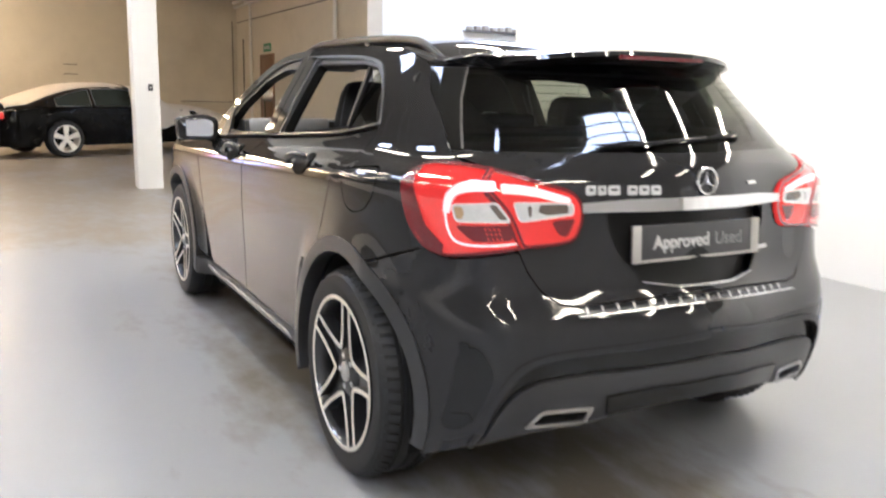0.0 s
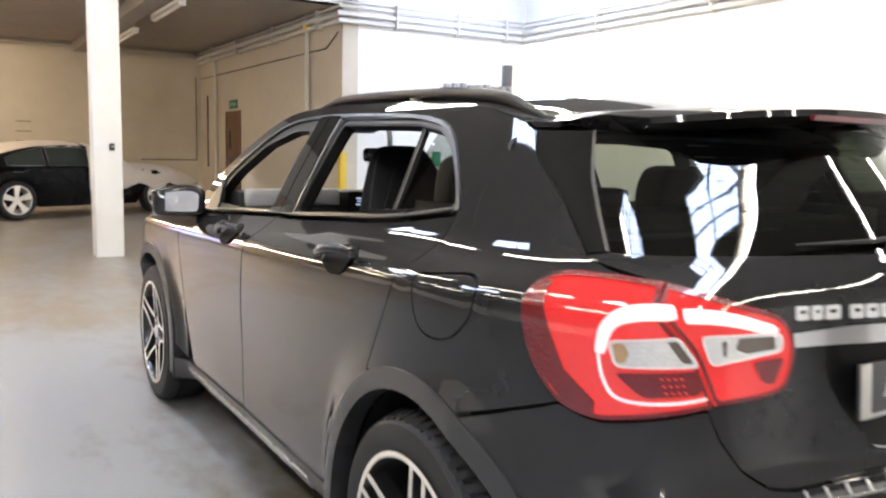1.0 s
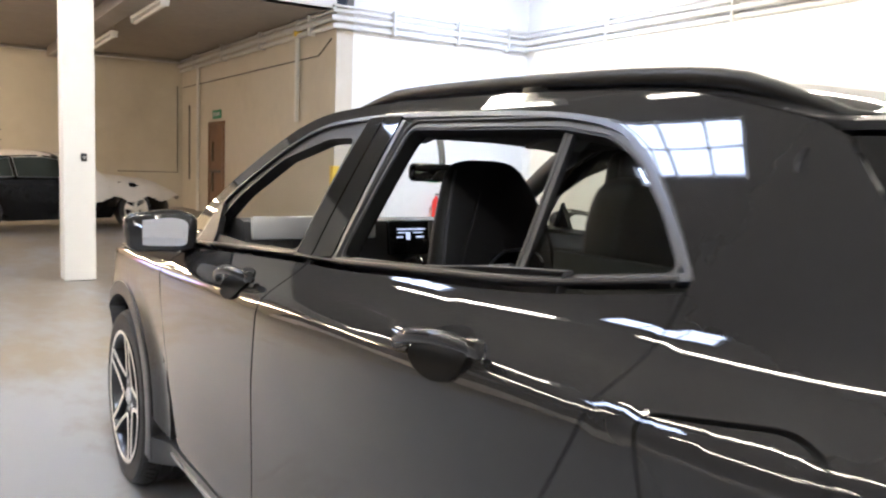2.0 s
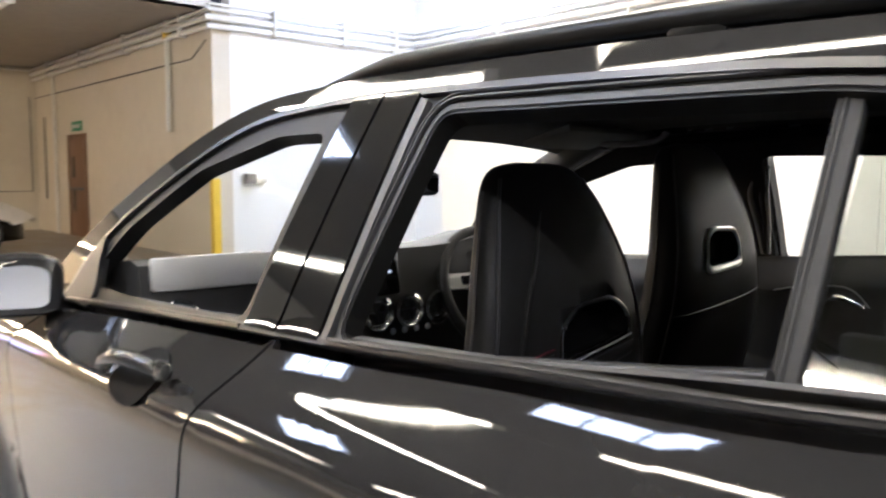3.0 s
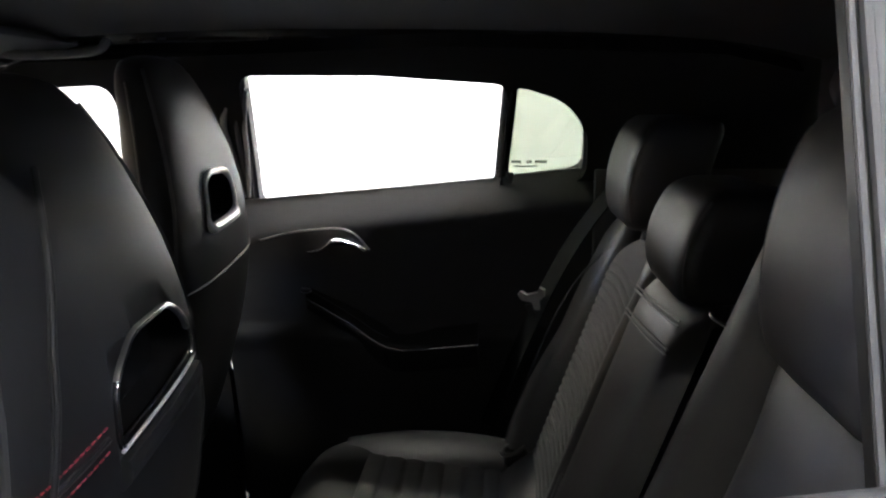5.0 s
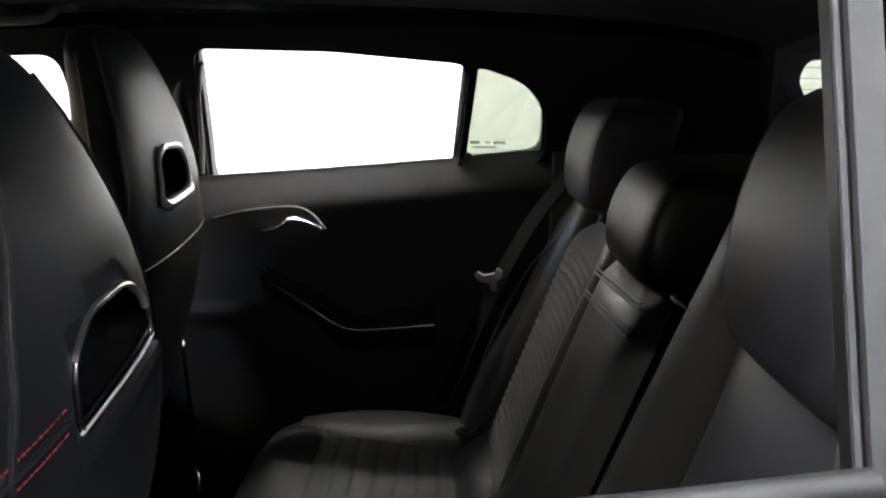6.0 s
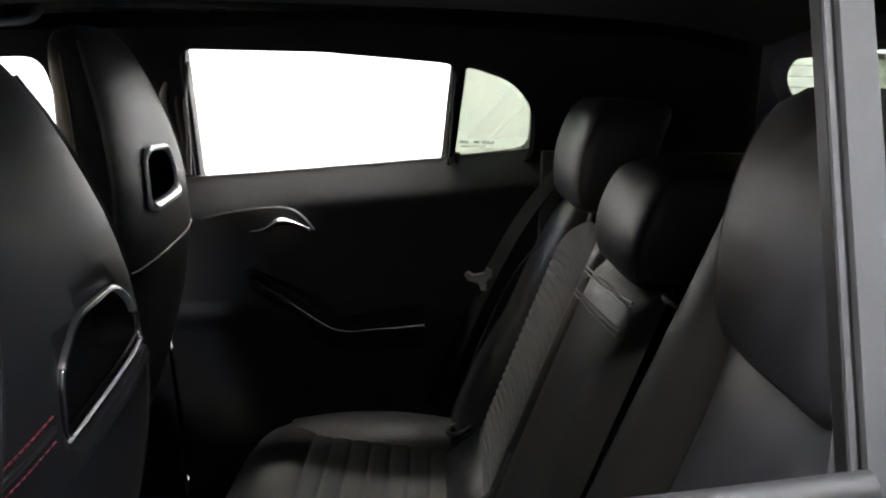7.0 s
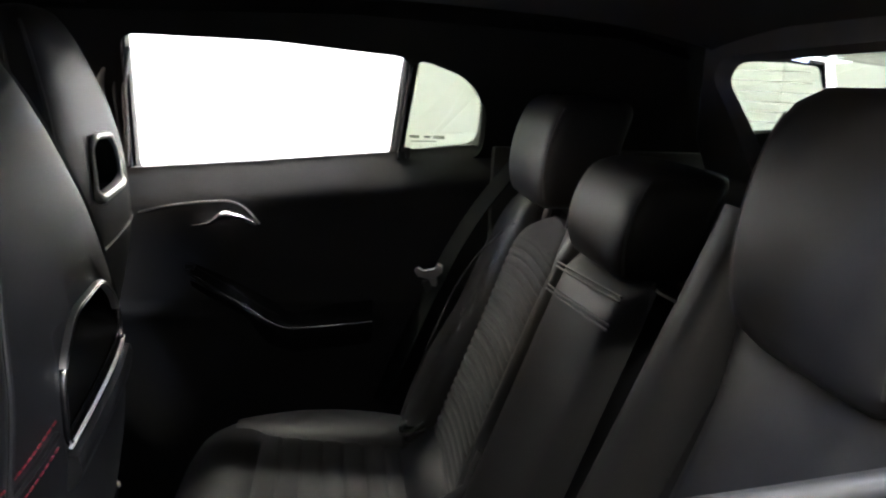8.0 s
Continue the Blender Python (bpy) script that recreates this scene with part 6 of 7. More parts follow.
def cushion_side(e):
    """One seat place of the cushion: a rounded nose, a sewn fabric top and a raised outer roll."""
    nose = [(0.86, 0.602), (0.925, 0.622), (0.985, 0.616), (1.030, 0.585), (1.050, 0.535), (1.040, 0.47), (0.98, 0.43), (0.86, 0.43)]
    prof = [tuple(q) for q in smooth_line(nose, 5)]
    rings = [[(e * x, y - g * (y > 0.9), z - g * 0.8) for y, z in prof] for x, g in ((0.130, 0.045), (0.140, 0.020), (0.165, 0.006), (0.22, 0.0), (0.34, -0.002), (0.45, 0.0), (0.52, 0.006), (0.565, 0.020), (0.592, 0.045))]
    part("cushion_nose", loft(bmesh.new(), rings), LEATHER, cushion, "rounded leatherette cushion front", 70)
    # fabric top, sewn across into bands
    rings, bands = [], 7
    for j in range(bands * 8 + 1):
        u = j / (bands * 8)
        y, dip = 0.645 + 0.262 * u, abs(math.sin(math.pi * u * bands)) ** 0.35
        row = []
        for v in np.linspace(0, 1, 11):
            x = 0.150 + (0.425 - 0.03 * (1 - u)) * v if v < 1 else 0.575
            row.append((e * min(x, 0.455 - 0.035 * (1 - u)) if v < 1 else e * (0.462 - 0.035 * (1 - u)), y, 0.606 + 0.014 * u + 0.004 * dip - (0.02 if v in (0.0, 1.0) else 0.0)))
        rings.append(row)
    part("cushion_panel", loft(bmesh.new(), rings, caps=False, closed=False), FABRIC, bench, "dark fabric cushion panel sewn across", 60)
    # outer roll
    rings = []
    for u in np.linspace(0, 1, 22):
        y = 0.625 + 0.335 * u
        w = 0.006 + 0.060 * math.sin(math.pi * min(1, 0.12 + 0.80 * u)) ** 0.6
        h = 0.022 * math.sin(math.pi * min(1, 0.15 + 0.78 * u)) ** 0.7
        cxr = 0.510 + 0.012 * u
        rings.append([(e * (cxr + 1.25 * w * math.cos(a)), y, 0.585 + (0.030 + h) * max(-0.6, math.sin(a))) for a in np.linspace(0, 2 * math.pi, 20, endpoint=False)])
    part("cushion_bolster", loft(bmesh.new(), rings), LEATHER, cushion, "raised leatherette cushion side", 70)
    # rear flap with the child seat anchor
    rings = [[(e * x, y, z) for y, z in ((0.56, 0.66 - g), (0.585, 0.668 - g), (0.625, 0.640 - g), (0.655, 0.612 - g), (0.655, 0.56), (0.56, 0.56))] for x, g in ((0.17, 0.03), (0.20, 0.004), (0.30, 0.0), (0.405, 0.004), (0.425, 0.03))]
    part("cushion_flap", loft(bmesh.new(), rings), LEATHER, cushion, "leatherette flap at the back of the cushion", 50)
    slot = part("anchor_slot", box((0.050, 0.050, 0.022), (e * 0.448, 0.622, 0.632), 0.008, (-24, 0, 0), 3), PIANO, cushion, "child seat anchor slot")
    ring = [(e * 0.448 + 0.026 * math.cos(a), 0.626 + 0.024 * math.sin(a), 0.645 - 0.011 * math.sin(a)) for a in np.linspace(0, 2 * math.pi, 20, endpoint=False)]
    part("slot_rim", tube(bmesh.new(), ring, 0.0040, 8, closed=True), SATIN, slot, "satin rim of the anchor slot")


for e in (1, -1):
    cushion_side(e)
# the raised middle of the cushion
part("middle_cushion", box((0.25, 0.40, 0.06), (-0.045, 0.735, 0.625), 0.022, (4, 0, 0), 4), LEATHER, cushion, "raised middle of the cushion", 60)
part("middle_edge", tube(bmesh.new(), [(0.088, 0.560, 0.760), (0.092, 0.580, 0.700), (0.092, 0.64, 0.662), (0.090, 0.90, 0.650)], 0.010, 8), LEATHER, cushion, "rolled edge of the middle seat", 60)


def rear_belt(e):
    strap = [(e * 0.545, 0.418, 1.150), (e * 0.552, 0.455, 1.105), (e * 0.575, 0.510, 1.02), (e * 0.592, 0.562, 0.915), (e * 0.612, 0.625, 0.76), (e * 0.618, 0.680, 0.62)]
    rings = [[(x - 0.020, y - 0.012, z), (x + 0.020, y + 0.012, z), (x + 0.020, y + 0.014, z + 0.002), (x - 0.020, y - 0.010, z + 0.002)] for x, y, z in [tuple(p) for p in smooth_line(strap, 5)]]
    t = thing("seat_belt", "black webbing seat belt with a pale tongue beside the bench", "seat belt")
    part("webbing", loft(bmesh.new(), rings), BELT, t, "black webbing strap")
    # the tongue: a plate with two horns and a narrow neck
    plate = bmesh.new()
    outline = [(-0.030, 0.010), (-0.022, 0.016), (-0.014, 0.006), (0.012, 0.004), (0.022, 0.013), (0.030, 0.008), (0.026, -0.006), (0.004, -0.014), (0.003, -0.030), (-0.008, -0.032), (-0.010, -0.014), (-0.026, -0.004)]
    loft(plate, [[(x, d, z) for x, z in outline] for d in (-0.004, 0.004)])
    tongue = part("tongue", plate, PALE_TRIM, t, "pale belt tongue", 30)
    tongue.matrix_basis = pose(e * 0.590, 0.590, 0.908, -15, 12, 62)
    part("tongue_loop", box((0.018, 0.007, 0.034), (e * 0.604, 0.590, 0.872), 0.003, (-20, 20, 55)), PLASTIC, t)


rear_belt(1)

# load space and rear bulkhead
part("parcel_shelf", box((1.06, 0.50, 0.02), (0, 0.08, 1.125), 0.006), CARPET, car, "black parcel shelf")
bm = bmesh.new()
loop = rounded([(-0.482, 1.306), (-0.450, 1.338), (0.0, 1.347), (0.450, 1.338), (0.482, 1.306), (0.362, 1.215), (0.300, 1.160), (-0.300, 1.160), (-0.362, 1.215)], 0.030, 6)
outer = [(max(-0.585, min(0.585, 1.60 * x)), 0.06, min(1.392, 1.25 + 1.9 * (z - 1.25))) for x, z in loop]
inner = [(1.06 * x, 0.075, 1.25 + 1.12 * (z - 1.25)) for x, z in loop]
deep_ring = [(x, 0.055, z) for x, z in loop]
back_ring = [(1.36 * x, 0.0, 1.25 + 1.1 * (z - 1.25)) for x, z in loop]
part("tailgate_surround", loft(bm, [outer, inner, deep_ring, back_ring], caps=False), VISOR, car, "dark grey lining round the rear window")
for k in range(7):
    z = 1.18 + 0.024 * k
    part("heater_line", tube(bmesh.new(), [(x, -0.36 - 0.1 * (1 - (x / 0.5) ** 2) * 0 - (1.30 - z) * 0.9, z) for x in np.linspace(-0.42, 0.42, 5)], 0.0008, 5), SEAL, car)
part("boot_box", box((1.10, 0.70, 0.03), (0, 0.0, 0.62), 0.01), CARPET, car, "black boot floor")
part("cabin_floor", box((1.36, 1.70, 0.03), (0, 1.50, 0.345), 0.01), CARPET, car, "black cabin carpet")
part("tunnel", box((0.24, 1.0, 0.22), (0, 1.40, 0.44), 0.05), CARPET, car)
part("centre_console", box((0.23, 0.60, 0.14), (0.03, 1.52, 0.60), 0.04, (0, 0, 0), 4), PLASTIC, car, "black centre console", 60)
part("inner_wall", box((0.02, 0.62, 0.62), (-0.615, 0.16, 0.85), 0.005), CARPET, car)
part("inner_wall", box((0.02, 0.62, 0.62), (0.615, 0.16, 0.85), 0.005), CARPET, car)


def dashboard():
    rings = []
    for x in np.linspace(-0.70, 0.70, 15):
        hood = 0.03 * math.exp(-(((x - 0.37) / 0.16) ** 4))
        back = 0.20 * np.clip((x - 0.47) / 0.13, 0, 1)
        rings.append([(x, y + back * (2.26 - y) / 0.40, z) for y, z in ((2.22, 1.04), (2.02, 1.100 + hood), (1.92, 1.112 + hood), (1.875, 1.102 + 0.7 * hood), (1.862, 1.04), (1.87, 0.86), (1.92, 0.72), (2.05, 0.58), (2.22, 0.55))])
    d = part("dashboard", loft(bmesh.new(), rings), PLASTIC, car, "black dashboard with a pale trim panel", 50)
    part("dash_trim", box((0.44, 0.020, 0.075), (-0.46, 1.862, 1.082), 0.008, (-6, 0, 0)), PALE_TRIM, d, "pale silver dashboard trim")
    for x, z in ((-0.63, 0.985), (-0.10, 0.940), (0.0, 0.940), (0.10, 0.940), (0.40, 0.955)):
        v = part("air_vent", spin(bmesh.new(), [(0.030, 0.0), (0.044, 0.0), (0.046, -0.010), (0.040, -0.014), (0.034, -0.008), (0.030, 0.020)], 32, "z"), CHROME, car, "round chrome air vent")
        v.matrix_basis = pose(x, 1.838, z, -90)
        for k in range(3):
            part("vent_spoke", box((0.066, 0.006, 0.004), (0, 0, 0.002), 0.001, (0, 0, 60 * k)), SATIN, v)
    s = part("screen", box((0.168, 0.022, 0.122), (-0.112, 1.850, 1.045), 0.008, (-8, 0, 0)), PIANO, car, "upright black display screen, lit")
    for dx, dz, w, h in ((0.0, 0.030, 0.112, 0.005), (-0.030, 0.018, 0.040, 0.004), (0.030, 0.018, 0.036, 0.004), (-0.008, 0.006, 0.016, 0.026), (0.040, 0.002, 0.030, 0.005), (-0.042, 0.002, 0.024, 0.005),
                         (0.0, -0.012, 0.112, 0.004), (0.0, -0.024, 0.112, 0.006), (0.0, -0.034, 0.100, 0.004)):
        part("screen_mark", box((w, 0.001, h), (-0.112 + dx, 1.838 - dz * 0.14, 1.045 + dz), 0, (-8, 0, 0)), SCREEN, s)
    for x in (0.29, 0.45):
        dial = part("dial_hood", spin(bmesh.new(), [(0.040, 0.0), (0.066, -0.006), (0.072, -0.030), (0.060, -0.034), (0.052, -0.004), (0.040, 0.0)], 32, "z"), PLASTIC, d, "round hooded dial")
        dial.matrix_basis = pose(x, 1.905, 1.030, -80)
    for x in (-0.04, 0.0, 0.04, 0.08):
        part("console_button", spin(bmesh.new(), [(0, -0.006), (0.007, -0.005), (0.009, 0.0), (0, 0)], 14, "z"), STEEL, d).matrix_basis = pose(x, 1.853, 0.885, -95)


dashboard()


def steering_wheel():
    c, tilt = (0.305, 1.83, 0.970), -24
    w = thing("steering_wheel", "black leather steering wheel with bright silver spokes", "steering wheel")
    w.matrix_basis = pose(*c, 90 + tilt)
    ring = [(0.180 * math.cos(a), 0.178 * math.sin(a) if math.sin(a) > -0.82 else -0.150 - 0.02 * (abs(math.sin(a)) - 0.82), 0) for a in np.linspace(0, 2 * math.pi, 56, endpoint=False)]
    part("wheel_rim", tube(bmesh.new(), ring, 0.017, 12, closed=True), LEATHER, w, "black leather rim", 60)
    part("airbag_cover", spin(bmesh.new(), [(0, 0.042), (0.035, 0.040), (0.060, 0.030), (0.072, 0.010), (0.070, -0.01), (0, -0.01)], 32, "z"), LEATHER, w, "round black airbag cover", 60)
    part("emblem", spin(bmesh.new(), [(0, 0.045), (0.018, 0.045), (0.020, 0.040), (0, 0.040)], 24, "z"), SATIN, w)
    for sx in (-1, 1):
        part("spoke", loft(bmesh.new(), [[(sx * x, y + h, z), (sx * x, y - h, z), (sx * x, y - h, z - 0.012), (sx * x, y + h, z - 0.012)] for x, y, h, z in ((0.055, 0.020, 0.030, 0.022), (0.110, 0.030, 0.022, 0.016), (0.172, 0.035, 0.022, 0.004))]), SEAT_SILVER, w, "silver side spoke")
        part("button_pad", box((0.040, 0.026, 0.008), (sx * 0.105, 0.030, 0.020), 0.003), PIANO, w)
        part("lower_spoke", tube(bmesh.new(), [(sx * 0.085, 0.010, 0.018), (sx * 0.062, -0.060, 0.016), (sx * 0.030, -0.142, 0.004)], [0.013, 0.012, 0.013], 10, squash=0.5), SEAT_SILVER, w, "silver lower spoke")
    part("lower_bridge", box((0.075, 0.022, 0.012), (0, -0.140, 0.006), 0.004), SEAT_SILVER, w)
    part("column", tube(bmesh.new(), [(0, 0, -0.01), (0, 0.0, -0.20)], 0.045, 16), PLASTIC, w)


steering_wheel()
m = part("cabin_mirror", box((0.20, 0.035, 0.062), (-0.075, 1.75, 1.275), 0.018, (0, 0, 0), 4), PIANO, car, "black cabin mirror", 50)
part("mirror_pane", box((0.175, 0.002, 0.046), (-0.075, 1.731, 1.275), 0.0008), MIRROR, m, "silvered pane")
part("mirror_stalk", tube(bmesh.new(), [(-0.03, 1.77, 1.30), (-0.01, 1.81, 1.345), (0, 1.84, 1.39)], 0.012, 10), PLASTIC, m)
for x in (-0.36, 0.40):
    part("sun_visor", box((0.36, 0.16, 0.02), (x, 1.56, 1.395), 0.008, (-14, 0, 0)), VISOR, car, "grey sun visor")
for side, ys in ((1, (1.38, 1.57)), (-1, (0.55, 0.75))):
    x = 0.48
    pts = [(side * x, ys[0], 1.405), (side * (x - 0.025), ys[0] + 0.020, 1.384), (side * (x - 0.03), ys[1] - 0.030, 1.380), (side * x, ys[1], 1.395)]
    part("grab_handle", tube(bmesh.new(), [tuple(p) for p in smooth_line(pts, 5)], 0.011, 10, squash=0.7), VISOR, car, "grey folding roof grab handle")
for side in (1,):
    line = [(side * x, y, z) for x, y, z in ((0.500, 1.60, 1.405), (0.535, 1.82, 1.322), (0.590, 2.06, 1.205), (0.640, 2.22, 1.110))]
    part("screen_pillar_lining", tube(bmesh.new(), [tuple(p) for p in smooth_line(line, 5)], 0.040, 12), PLASTIC, car, "black lining of the windscreen pillar", 60)

# heater lines across the far rear pane
for k in range(6):
    z = 1.232 + 0.021 * k
    skin("heater_line", shell, [(-0.36, z), (-0.36, z + 0.0022), (-0.64, z + 0.0022), (-0.64, z)], ETCHED, car, "faint heater line on the rear glass", lift=-0.012, deep=0, mirror=True)

# faint etched marks on the far quarter glass
for y, w, h in ((0.624, 0.020, 0.006), (0.598, 0.012, 0.005), (0.574, 0.024, 0.006), (0.605, 0.050, 0.003)):
    part("etched_mark", box((0.001, w, h), (0.655, y, 1.172 if h > 0.004 else 1.163), 0), ETCHED, car, "faint etched mark on the glass")


# ---- the bay beyond ----
def pipe_run(name, pts, radius, material, label, parent=None):
    return tagged(finish(name, tube(bmesh.new(), pts, radius, 12), material, smooth=60), label, "pipe", kind="structure")


for k, (z, d, r) in enumerate(((3.50, 0.07, 0.045), (3.62, 0.10, 0.050), (3.74, 0.07, 0.030), (3.82, 0.06, 0.022))):
    pipe_run(f"pipe_{k + 1}", [(4.2 - d, 20.9, z - 0.02), (4.2 - d, 11.73 - d, z), (8.12 - d, 11.73 - d, z), (8.12 - d, -4.0, z)], r, PIPE, "white painted pipe running along the wall")
pipe_run("cable_1", [(4.185, 20.9, 3.07), (4.185, 12.4, 3.09), (4.185, 11.9, 3.32)], 0.012, PIPE_DARK, "dark cable clipped along the wall")
pipe_run("pipe_5", [(4.13, 13.2, 2.0), (4.13, 13.2, 4.6)], 0.042, PIPE, "white vertical pipe on the wall")
pipe_run("pipe_6", [(4.14, 19.4, 0.0), (4.14, 19.4, 3.45)], 0.035, PIPE, "cream vertical pipe on the wall")
pipe_run("cable_2", [(4.185, 20.3, 0.75), (4.185, 20.3, 2.6)], 0.022, PIPE_DARK, "dark conduit on the wall")
pipe_run("cable_3", [(4.06, 20.97, 3.1), (4.06, 20.97, 0.9), (2.6, 20.97, 0.9)], 0.014, PIPE_DARK, "dark cable round the corner")
pipe_run("pipe_7", [(-8.9, 20.95, 3.70), (4.1, 20.95, 3.70)], 0.03, PIPE, "thin pale pipe under the ceiling")
for y in (12.6, 15.0, 17.4, 19.6):
    slab(f"pipe_bracket_{1 + int((y - 12.6) / 2.3)}", (0.16, 0.03, 0.42), (4.13, y, 3.64), PIPE, "small painted pipe bracket", "bracket", 0.004)
for x in (5.2, 6.5, 7.6):
    slab(f"pipe_bracket_{5 + int((x - 5.2) / 1.1)}", (0.03, 0.16, 0.42), (x, 11.655, 3.64), PIPE, "small painted pipe bracket", "bracket", 0.004)
for y in (9.5, 7.0, 4.5, 2.0):
    slab(f"pipe_bracket_{8 + int((9.5 - y) / 2.4)}", (0.16, 0.03, 0.42), (8.05, y, 3.64), PIPE, "small painted pipe bracket", "bracket", 0.004)
valve = thing("pipe_valve", "yellowed valve on the vertical wall pipe", "valve", (4.13, 13.2, 3.55))
part("body", spin(bmesh.new(), [(0, -0.07), (0.06, -0.06), (0.075, 0), (0.06, 0.06), (0, 0.07)], 20, "z"), YELLOW, valve)
part("flange", spin(bmesh.new(), [(0, 0.075), (0.08, 0.075), (0.08, 0.10), (0, 0.10)], 20, "z"), PIPE, valve)


def exit_door():
    t = thing("door_1", "brown wooden exit door with two narrow glass panes", "door", (4.19, 18.05, 0), kind="structure")
    part("leaf", box((0.05, 0.98, 2.06), (0, 0, 1.03), 0.005), BROWN, t, "brown wooden leaf")
    for y in (-0.53, 0.53):
        part("frame", box((0.07, 0.07, 2.14), (0, y, 1.07), 0.004), BROWN, t)
    part("frame", box((0.07, 0.99, 0.07), (0, 0, 2.10), 0.004), BROWN, t)
    for z in (0.75, 1.45):
        part("pane", box((0.012, 0.12, 0.45), (-0.027, 0.22, z), 0.003), PIANO, t, "narrow dark pane")
    part("push_bar", box((0.05, 0.80, 0.06), (-0.05, 0, 1.0), 0.015), PIPE_DARK, t)
    s = thing("exit_sign", "small green exit sign above the door", "sign", (4.19, 18.05, 2.30))
    part("board", box((0.02, 0.62, 0.20), (0, 0, 0), 0.004), GREEN, s)
    for y, w in ((0.16, 0.12), (-0.02, 0.10), (-0.16, 0.09)):
        part("sign_mark", box((0.003, w, 0.08), (-0.0115, y, 0), 0), WHITE_INK, s)


exit_door()
slab("corner_guard", (0.12, 0.12, 1.24), (4.206, 11.722, 0.62), YELLOW, "yellow painted corner guard", "corner guard", 0.004)


def wall_boxes():
    t = thing("meter_box", "grey electrical box with pipe stubs on the white wall", "electrical box", (4.78, 11.70, 1.24))
    part("box", box((0.18, 0.10, 0.16), (0, 0, 0), 0.008), PIPE_DARK, t)
    part("stub", box((0.16, 0.06, 0.08), (0.22, 0, -0.03), 0.008), STEEL, t)
    t = thing("cable_tray", "dark dusty cable tray fixed to the white wall", "cable tray", (7.0, 11.62, 2.54))
    part("tray", box((1.60, 0.22, 0.03), (0, 0, -0.07), 0.004), PIPE_DARK, t)
    for k in range(9):
        part("clamp", box((0.10, 0.12, 0.06 + 0.03 * (k % 3)), (-0.72 + 0.18 * k, 0, -0.02), 0.006), CONCRETE, t)
    t = thing("switch_cabinet", "small dark switch cabinet on the white wall", "cabinet", (7.68, 11.66, 2.78))
    part("cabinet", box((0.16, 0.14, 0.40), (0, 0, 0), 0.006), PIPE_DARK, t)
    t = thing("fire_extinguisher", "red fire extinguisher hung on the white wall", "extinguisher", (6.15, 11.62, 0.25))
    # the cylinder is no lamp; its red carries the lens emission
    part("cylinder", spin(bmesh.new(), [(0, 0), (0.075, 0.0), (0.08, 0.02), (0.08, 0.40), (0.06, 0.46), (0.025, 0.49), (0.02, 0.52), (0, 0.52)], 24, "z"), LAMP_RED, t, "faintly glowing red cylinder")
    part("lever", box((0.02, 0.12, 0.03), (0, -0.02, 0.545), 0.005), PIPE_DARK, t)
    part("bracket", box((0.12, 0.03, 0.05), (0, 0.09, 0.3), 0.004), STEEL, t)
    t = thing("wall_sign", "small green safety sign on the white wall", "sign", (6.14, 11.722, 1.14))
    part("board", box((0.20, 0.012, 0.28), (0, 0, 0), 0.002), GREEN, t)
    t = thing("socket_board", "pale socket panel with thin shelves on the cream wall", "socket", (-0.13, 20.985, 1.55))
    for z in (-0.24, 0.0, 0.24):
        part("rail", box((0.34, 0.03, 0.02), (0, 0, z), 0.003), PIPE_DARK, t)


wall_boxes()


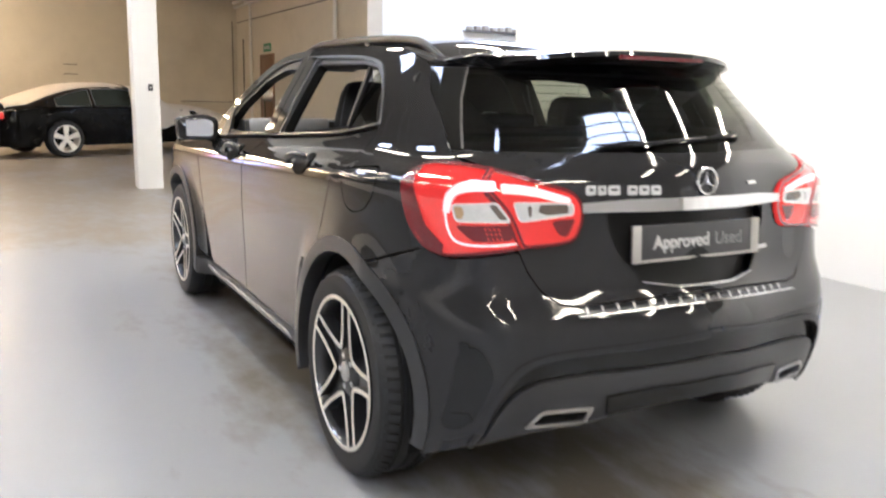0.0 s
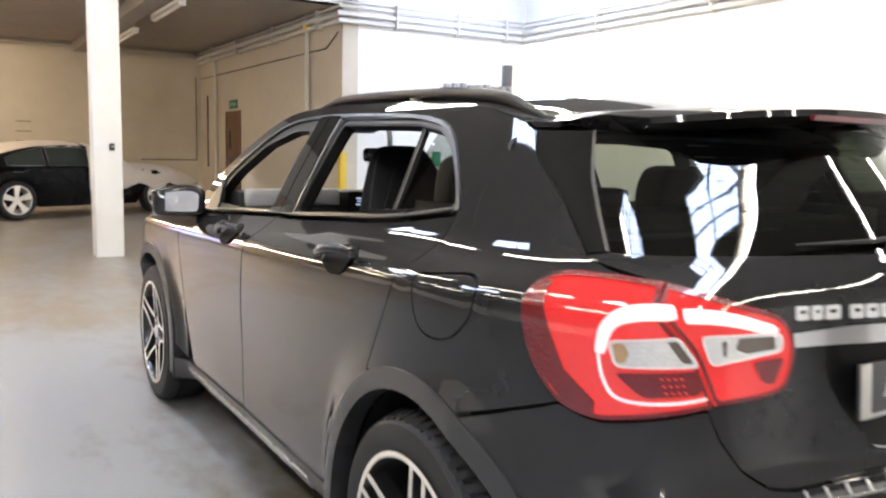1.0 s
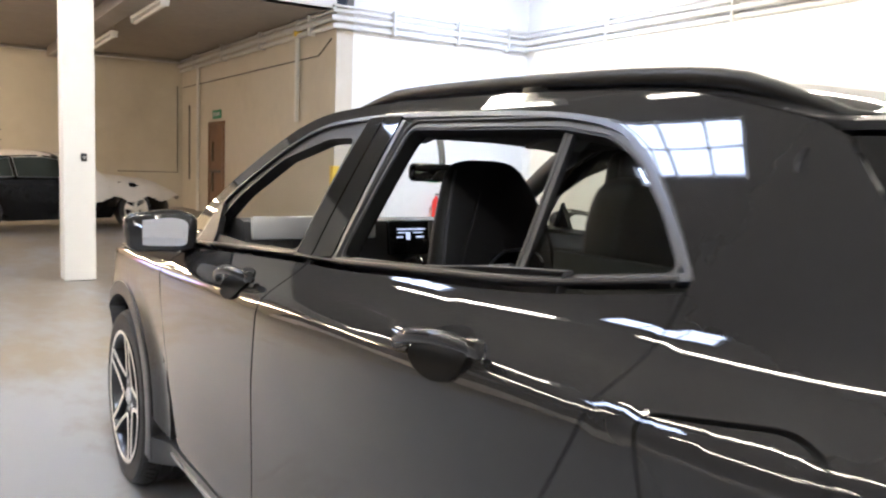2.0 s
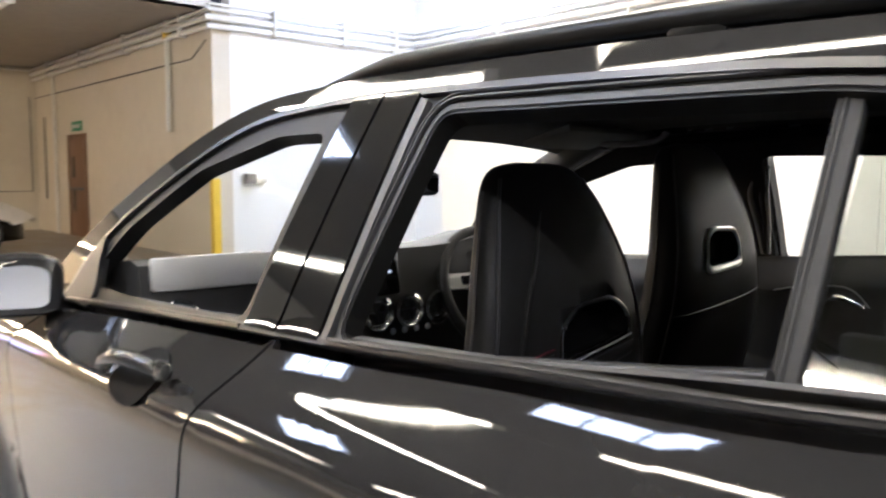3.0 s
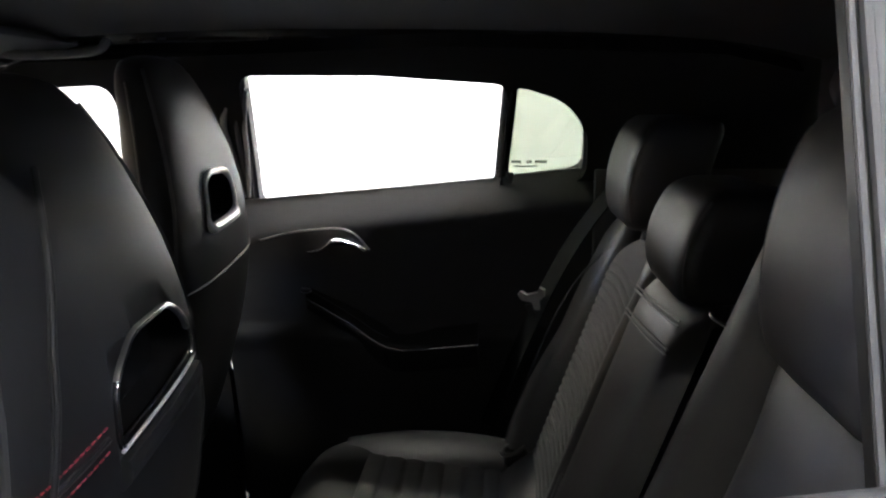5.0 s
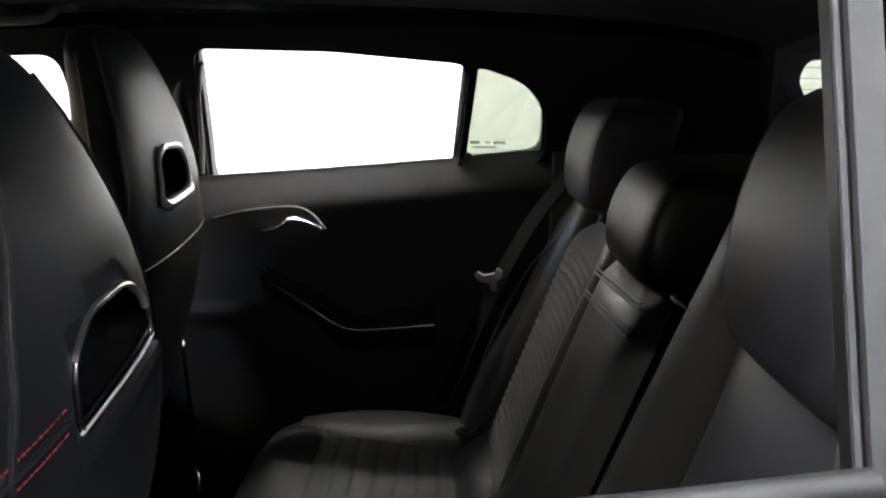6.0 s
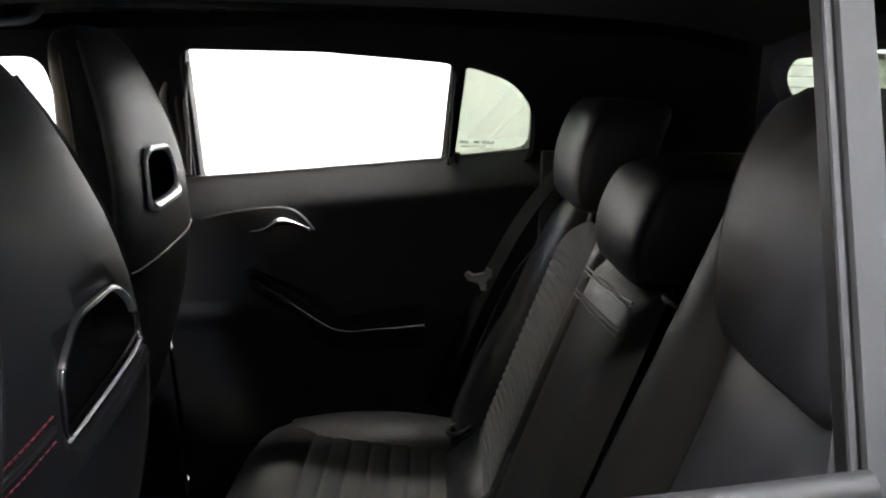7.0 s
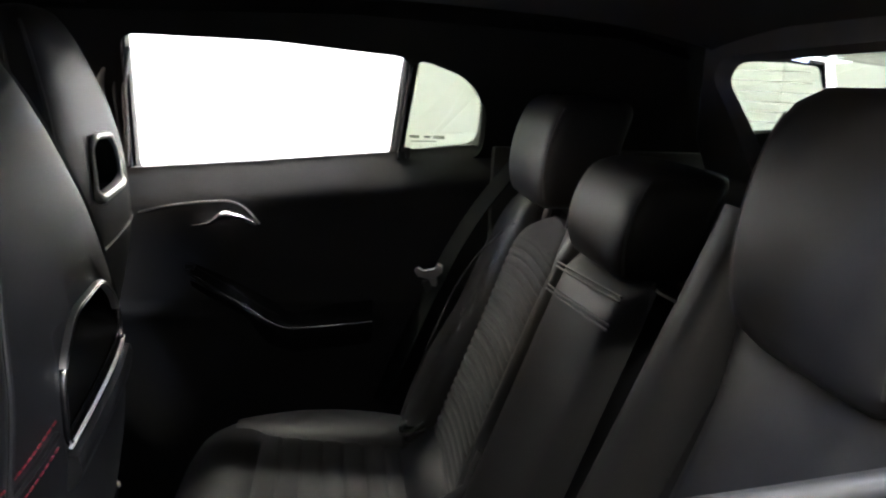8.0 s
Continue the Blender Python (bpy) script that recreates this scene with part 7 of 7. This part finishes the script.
def parked_car():
    """A low black saloon under a dust sheet."""
    t = thing("covered_car", "black low car partly under a cream dust sheet", "car")
    top = curve([(-1.05, 0.72), (-0.95, 0.86), (-0.45, 0.92), (2.2, 0.90), (3.0, 0.84), (3.55, 0.70), (3.68, 0.5)])
    wide = curve([(-1.05, 0.62), (-0.9, 0.78), (-0.4, 0.87), (2.6, 0.88), (3.3, 0.80), (3.68, 0.55)])
    rings = []
    for y in np.linspace(-1.04, 3.67, 34):
        w, h = float(wide(y)), float(top(y))
        low = 0.20
        for wy in (0.0, 2.72):
            r = abs(y - wy)
            if r < 0.36:
                low = max(low, 0.30 + math.sqrt(0.36**2 - r * r))
        low = min(low, h - 0.16)
        rings.append([(-0.80 * w, y, h), (-0.96 * w, y, h - 0.07), (-w, y, 0.5 * (h + low)), (-0.97 * w, y, low), (0.97 * w, y, low), (w, y, 0.5 * (h + low)), (0.96 * w, y, h - 0.07), (0.80 * w, y, h)])
    part("body", loft(bmesh.new(), rings), DUSTY_PAINT, t, "dusty black lower body", 40)
    cab = curve([(-0.60, 0.90), (0.0, 1.12), (0.55, 1.25), (1.10, 1.275), (1.60, 1.19), (2.15, 0.95)])
    rings = []
    for y in np.linspace(-0.60, 2.15, 26):
        h = float(cab(y))
        b = 0.74 - 0.20 * max(0, (h - 0.95)) / 0.45
        rings.append([(-0.78, y, 0.86), (-b, y, h - 0.03), (-b + 0.08, y, h), (b - 0.08, y, h), (b, y, h - 0.03), (0.78, y, 0.86)])
    part("cabin", loft(bmesh.new(), rings), PIANO, t, "dark glazed cabin", 40)
    for m in (-1, 1):
        for first, last in ((-0.10, 0.56), (0.62, 1.42)):
            low, high = [], []
            for y in np.linspace(first, last, 9):
                h = float(cab(y)) - 0.055
                b = 0.74 - 0.20 * max(0, (float(cab(y)) - 0.95)) / 0.45
                low.append((m * 0.782, float(y), 0.895))
                high.append((m * (0.782 + (b - 0.782) * (h - 0.86) / (float(cab(y)) - 0.03 - 0.86) + 0.004), float(y), max(h, 0.90)))
            pane = part("side_window", loft(bmesh.new(), [[a, b] for a, b in zip(low, high)], caps=False, closed=False), TINTED_DARK, t, "dark green tinted side window", 60)
            part("window_trim", tube(bmesh.new(), [*low, *high[::-1]], 0.007, 6, closed=True), STEEL, pane, "bright window trim")
        part("door_line", tube(bmesh.new(), [(m * 0.884, -0.2, 0.79), (m * 0.888, 1.0, 0.775), (m * 0.885, 2.2, 0.755)], 0.006, 6), PIANO, t)
    # cover: over the roof and boot, and hanging over the bonnet
    rings = []
    rnd = random.Random(5)
    for y in np.linspace(-0.92, 1.30, 24):
        h = max(float(cab(max(y, -0.6))), float(top(y))) + 0.02
        drop = (0.05 + 0.02 * rnd.random())
        b = 0.60
        rings.append([(-b - 0.02, y, h - drop - 0.02), (-b + 0.06, y, h + 0.005), (-0.2, y, h + 0.03), (0.2, y, h + 0.03), (b - 0.06, y, h + 0.005), (b + 0.02, y, h - drop - 0.02)])
    part("roof_sheet", loft(bmesh.new(), rings, caps=False, closed=False), SHEET, t, "cream dust sheet over the roof", 60)
    rings = []
    for y in np.linspace(1.28, 3.72, 34):
        h = max(float(cab(min(y, 2.15))), float(top(y))) + 0.03 if y < 2.15 else float(top(y)) + 0.035
        low = 0.50 + 0.05 * math.sin(9 * y) + 0.03 * rnd.random()
        w = float(wide(min(y, 3.3))) + 0.025 + 0.012 * math.sin(23 * y)
        rings.append([(-w - 0.01, y, low), (-w, y, 0.5 * (low + h)), (-0.9 * w, y, h - 0.05), (-0.6 * w, y, h + 0.012), (0, y, h + 0.03), (0.6 * w, y, h + 0.012), (0.9 * w, y, h - 0.05), (w, y, 0.5 * (low + h)), (w + 0.01, y, low)])
    part("bonnet_sheet", loft(bmesh.new(), rings, caps=False, closed=False), SHEET, t, "cream dust sheet over the bonnet", 60)
    for m in (-1, 1):
        part("tail_lamp", box((0.34, 0.10, 0.12), (m * 0.62, -1.0, 0.74), 0.03, (0, 0, m * -24)), LAMP_RED, t, "red tail lamp")
    part("paper_tag", box((0.004, 0.13, 0.26), (-0.885, 0.72, 0.74), 0.001), WHITE_INK, t, "white paper tag on the door")
    part("paper_tag", box((0.004, 0.10, 0.07), (-0.80, 1.02, 0.86), 0.001), WHITE_INK, t)
    for wx, wy in ((-0.77, 0), (0.77, 0), (-0.77, 2.72), (0.77, 2.72)):
        w = part("wheel", spin(bmesh.new(), [(0.23, -0.1), (0.30, -0.115), (0.325, -0.09), (0.33, 0), (0.325, 0.09), (0.30, 0.115), (0.23, 0.1)], 40), RUBBER, t, "black tyre on bright alloy wheel")
        part("rim", spin(bmesh.new(), [(0.235, -0.10), (0.245, -0.112), (0.228, -0.112), (0.215, -0.05), (0.20, 0.05)], 40), SILVER, w)
        part("hub", spin(bmesh.new(), [(0, -0.095), (0.05, -0.09), (0.06, -0.03), (0, -0.03)], 20), SILVER, w)
        part("brake", spin(bmesh.new(), [(0.0, -0.03), (0.16, -0.03), (0.16, 0.0), (0.0, 0.0)], 24), DARK, w)
        for k in range(5):
            a = math.radians(72 * k + 90)
            c, s = math.cos(a), math.sin(a)
            part("spoke", loft(bmesh.new(), [[(d, r * c - h * s, r * s + h * c), (d, r * c + h * s, r * s - h * c), (d + 0.03, r * c + h * s, r * s - h * c), (d + 0.03, r * c - h * s, r * s + h * c)] for r, h, d in ((0.03, 0.030, -0.092), (0.235, 0.052, -0.107))]), SILVER, w)
        w.matrix_basis = pose(wx, wy, 0.33, 0, 0, 0 if wx < 0 else 180)
    t.matrix_basis = pose(-1.15, 14.35, 0, 0, 0, -66)
    return t


parked_car()


def lit_sign():
    """A lit sign in the far corner of the bay, seen only as a gleam in the doors."""
    t = thing("lit_sign", "blue lit sign with a pink border on the far wall", "sign", (-6.0, 20.96, 1.75))
    part("panel", box((1.5, 0.04, 1.0), (0, 0, 0), 0.004), SIGN_BLUE, t, "glowing blue panel")
    for x in (-0.80, 0.80):
        part("border", box((0.08, 0.05, 1.18), (x, 0, 0), 0.004), SIGN_PINK, t, "glowing pink border")
    for z in (-0.55, 0.55):
        part("border", box((1.52, 0.05, 0.08), (0, 0, z), 0.004), SIGN_PINK, t, "glowing pink border")


lit_sign()
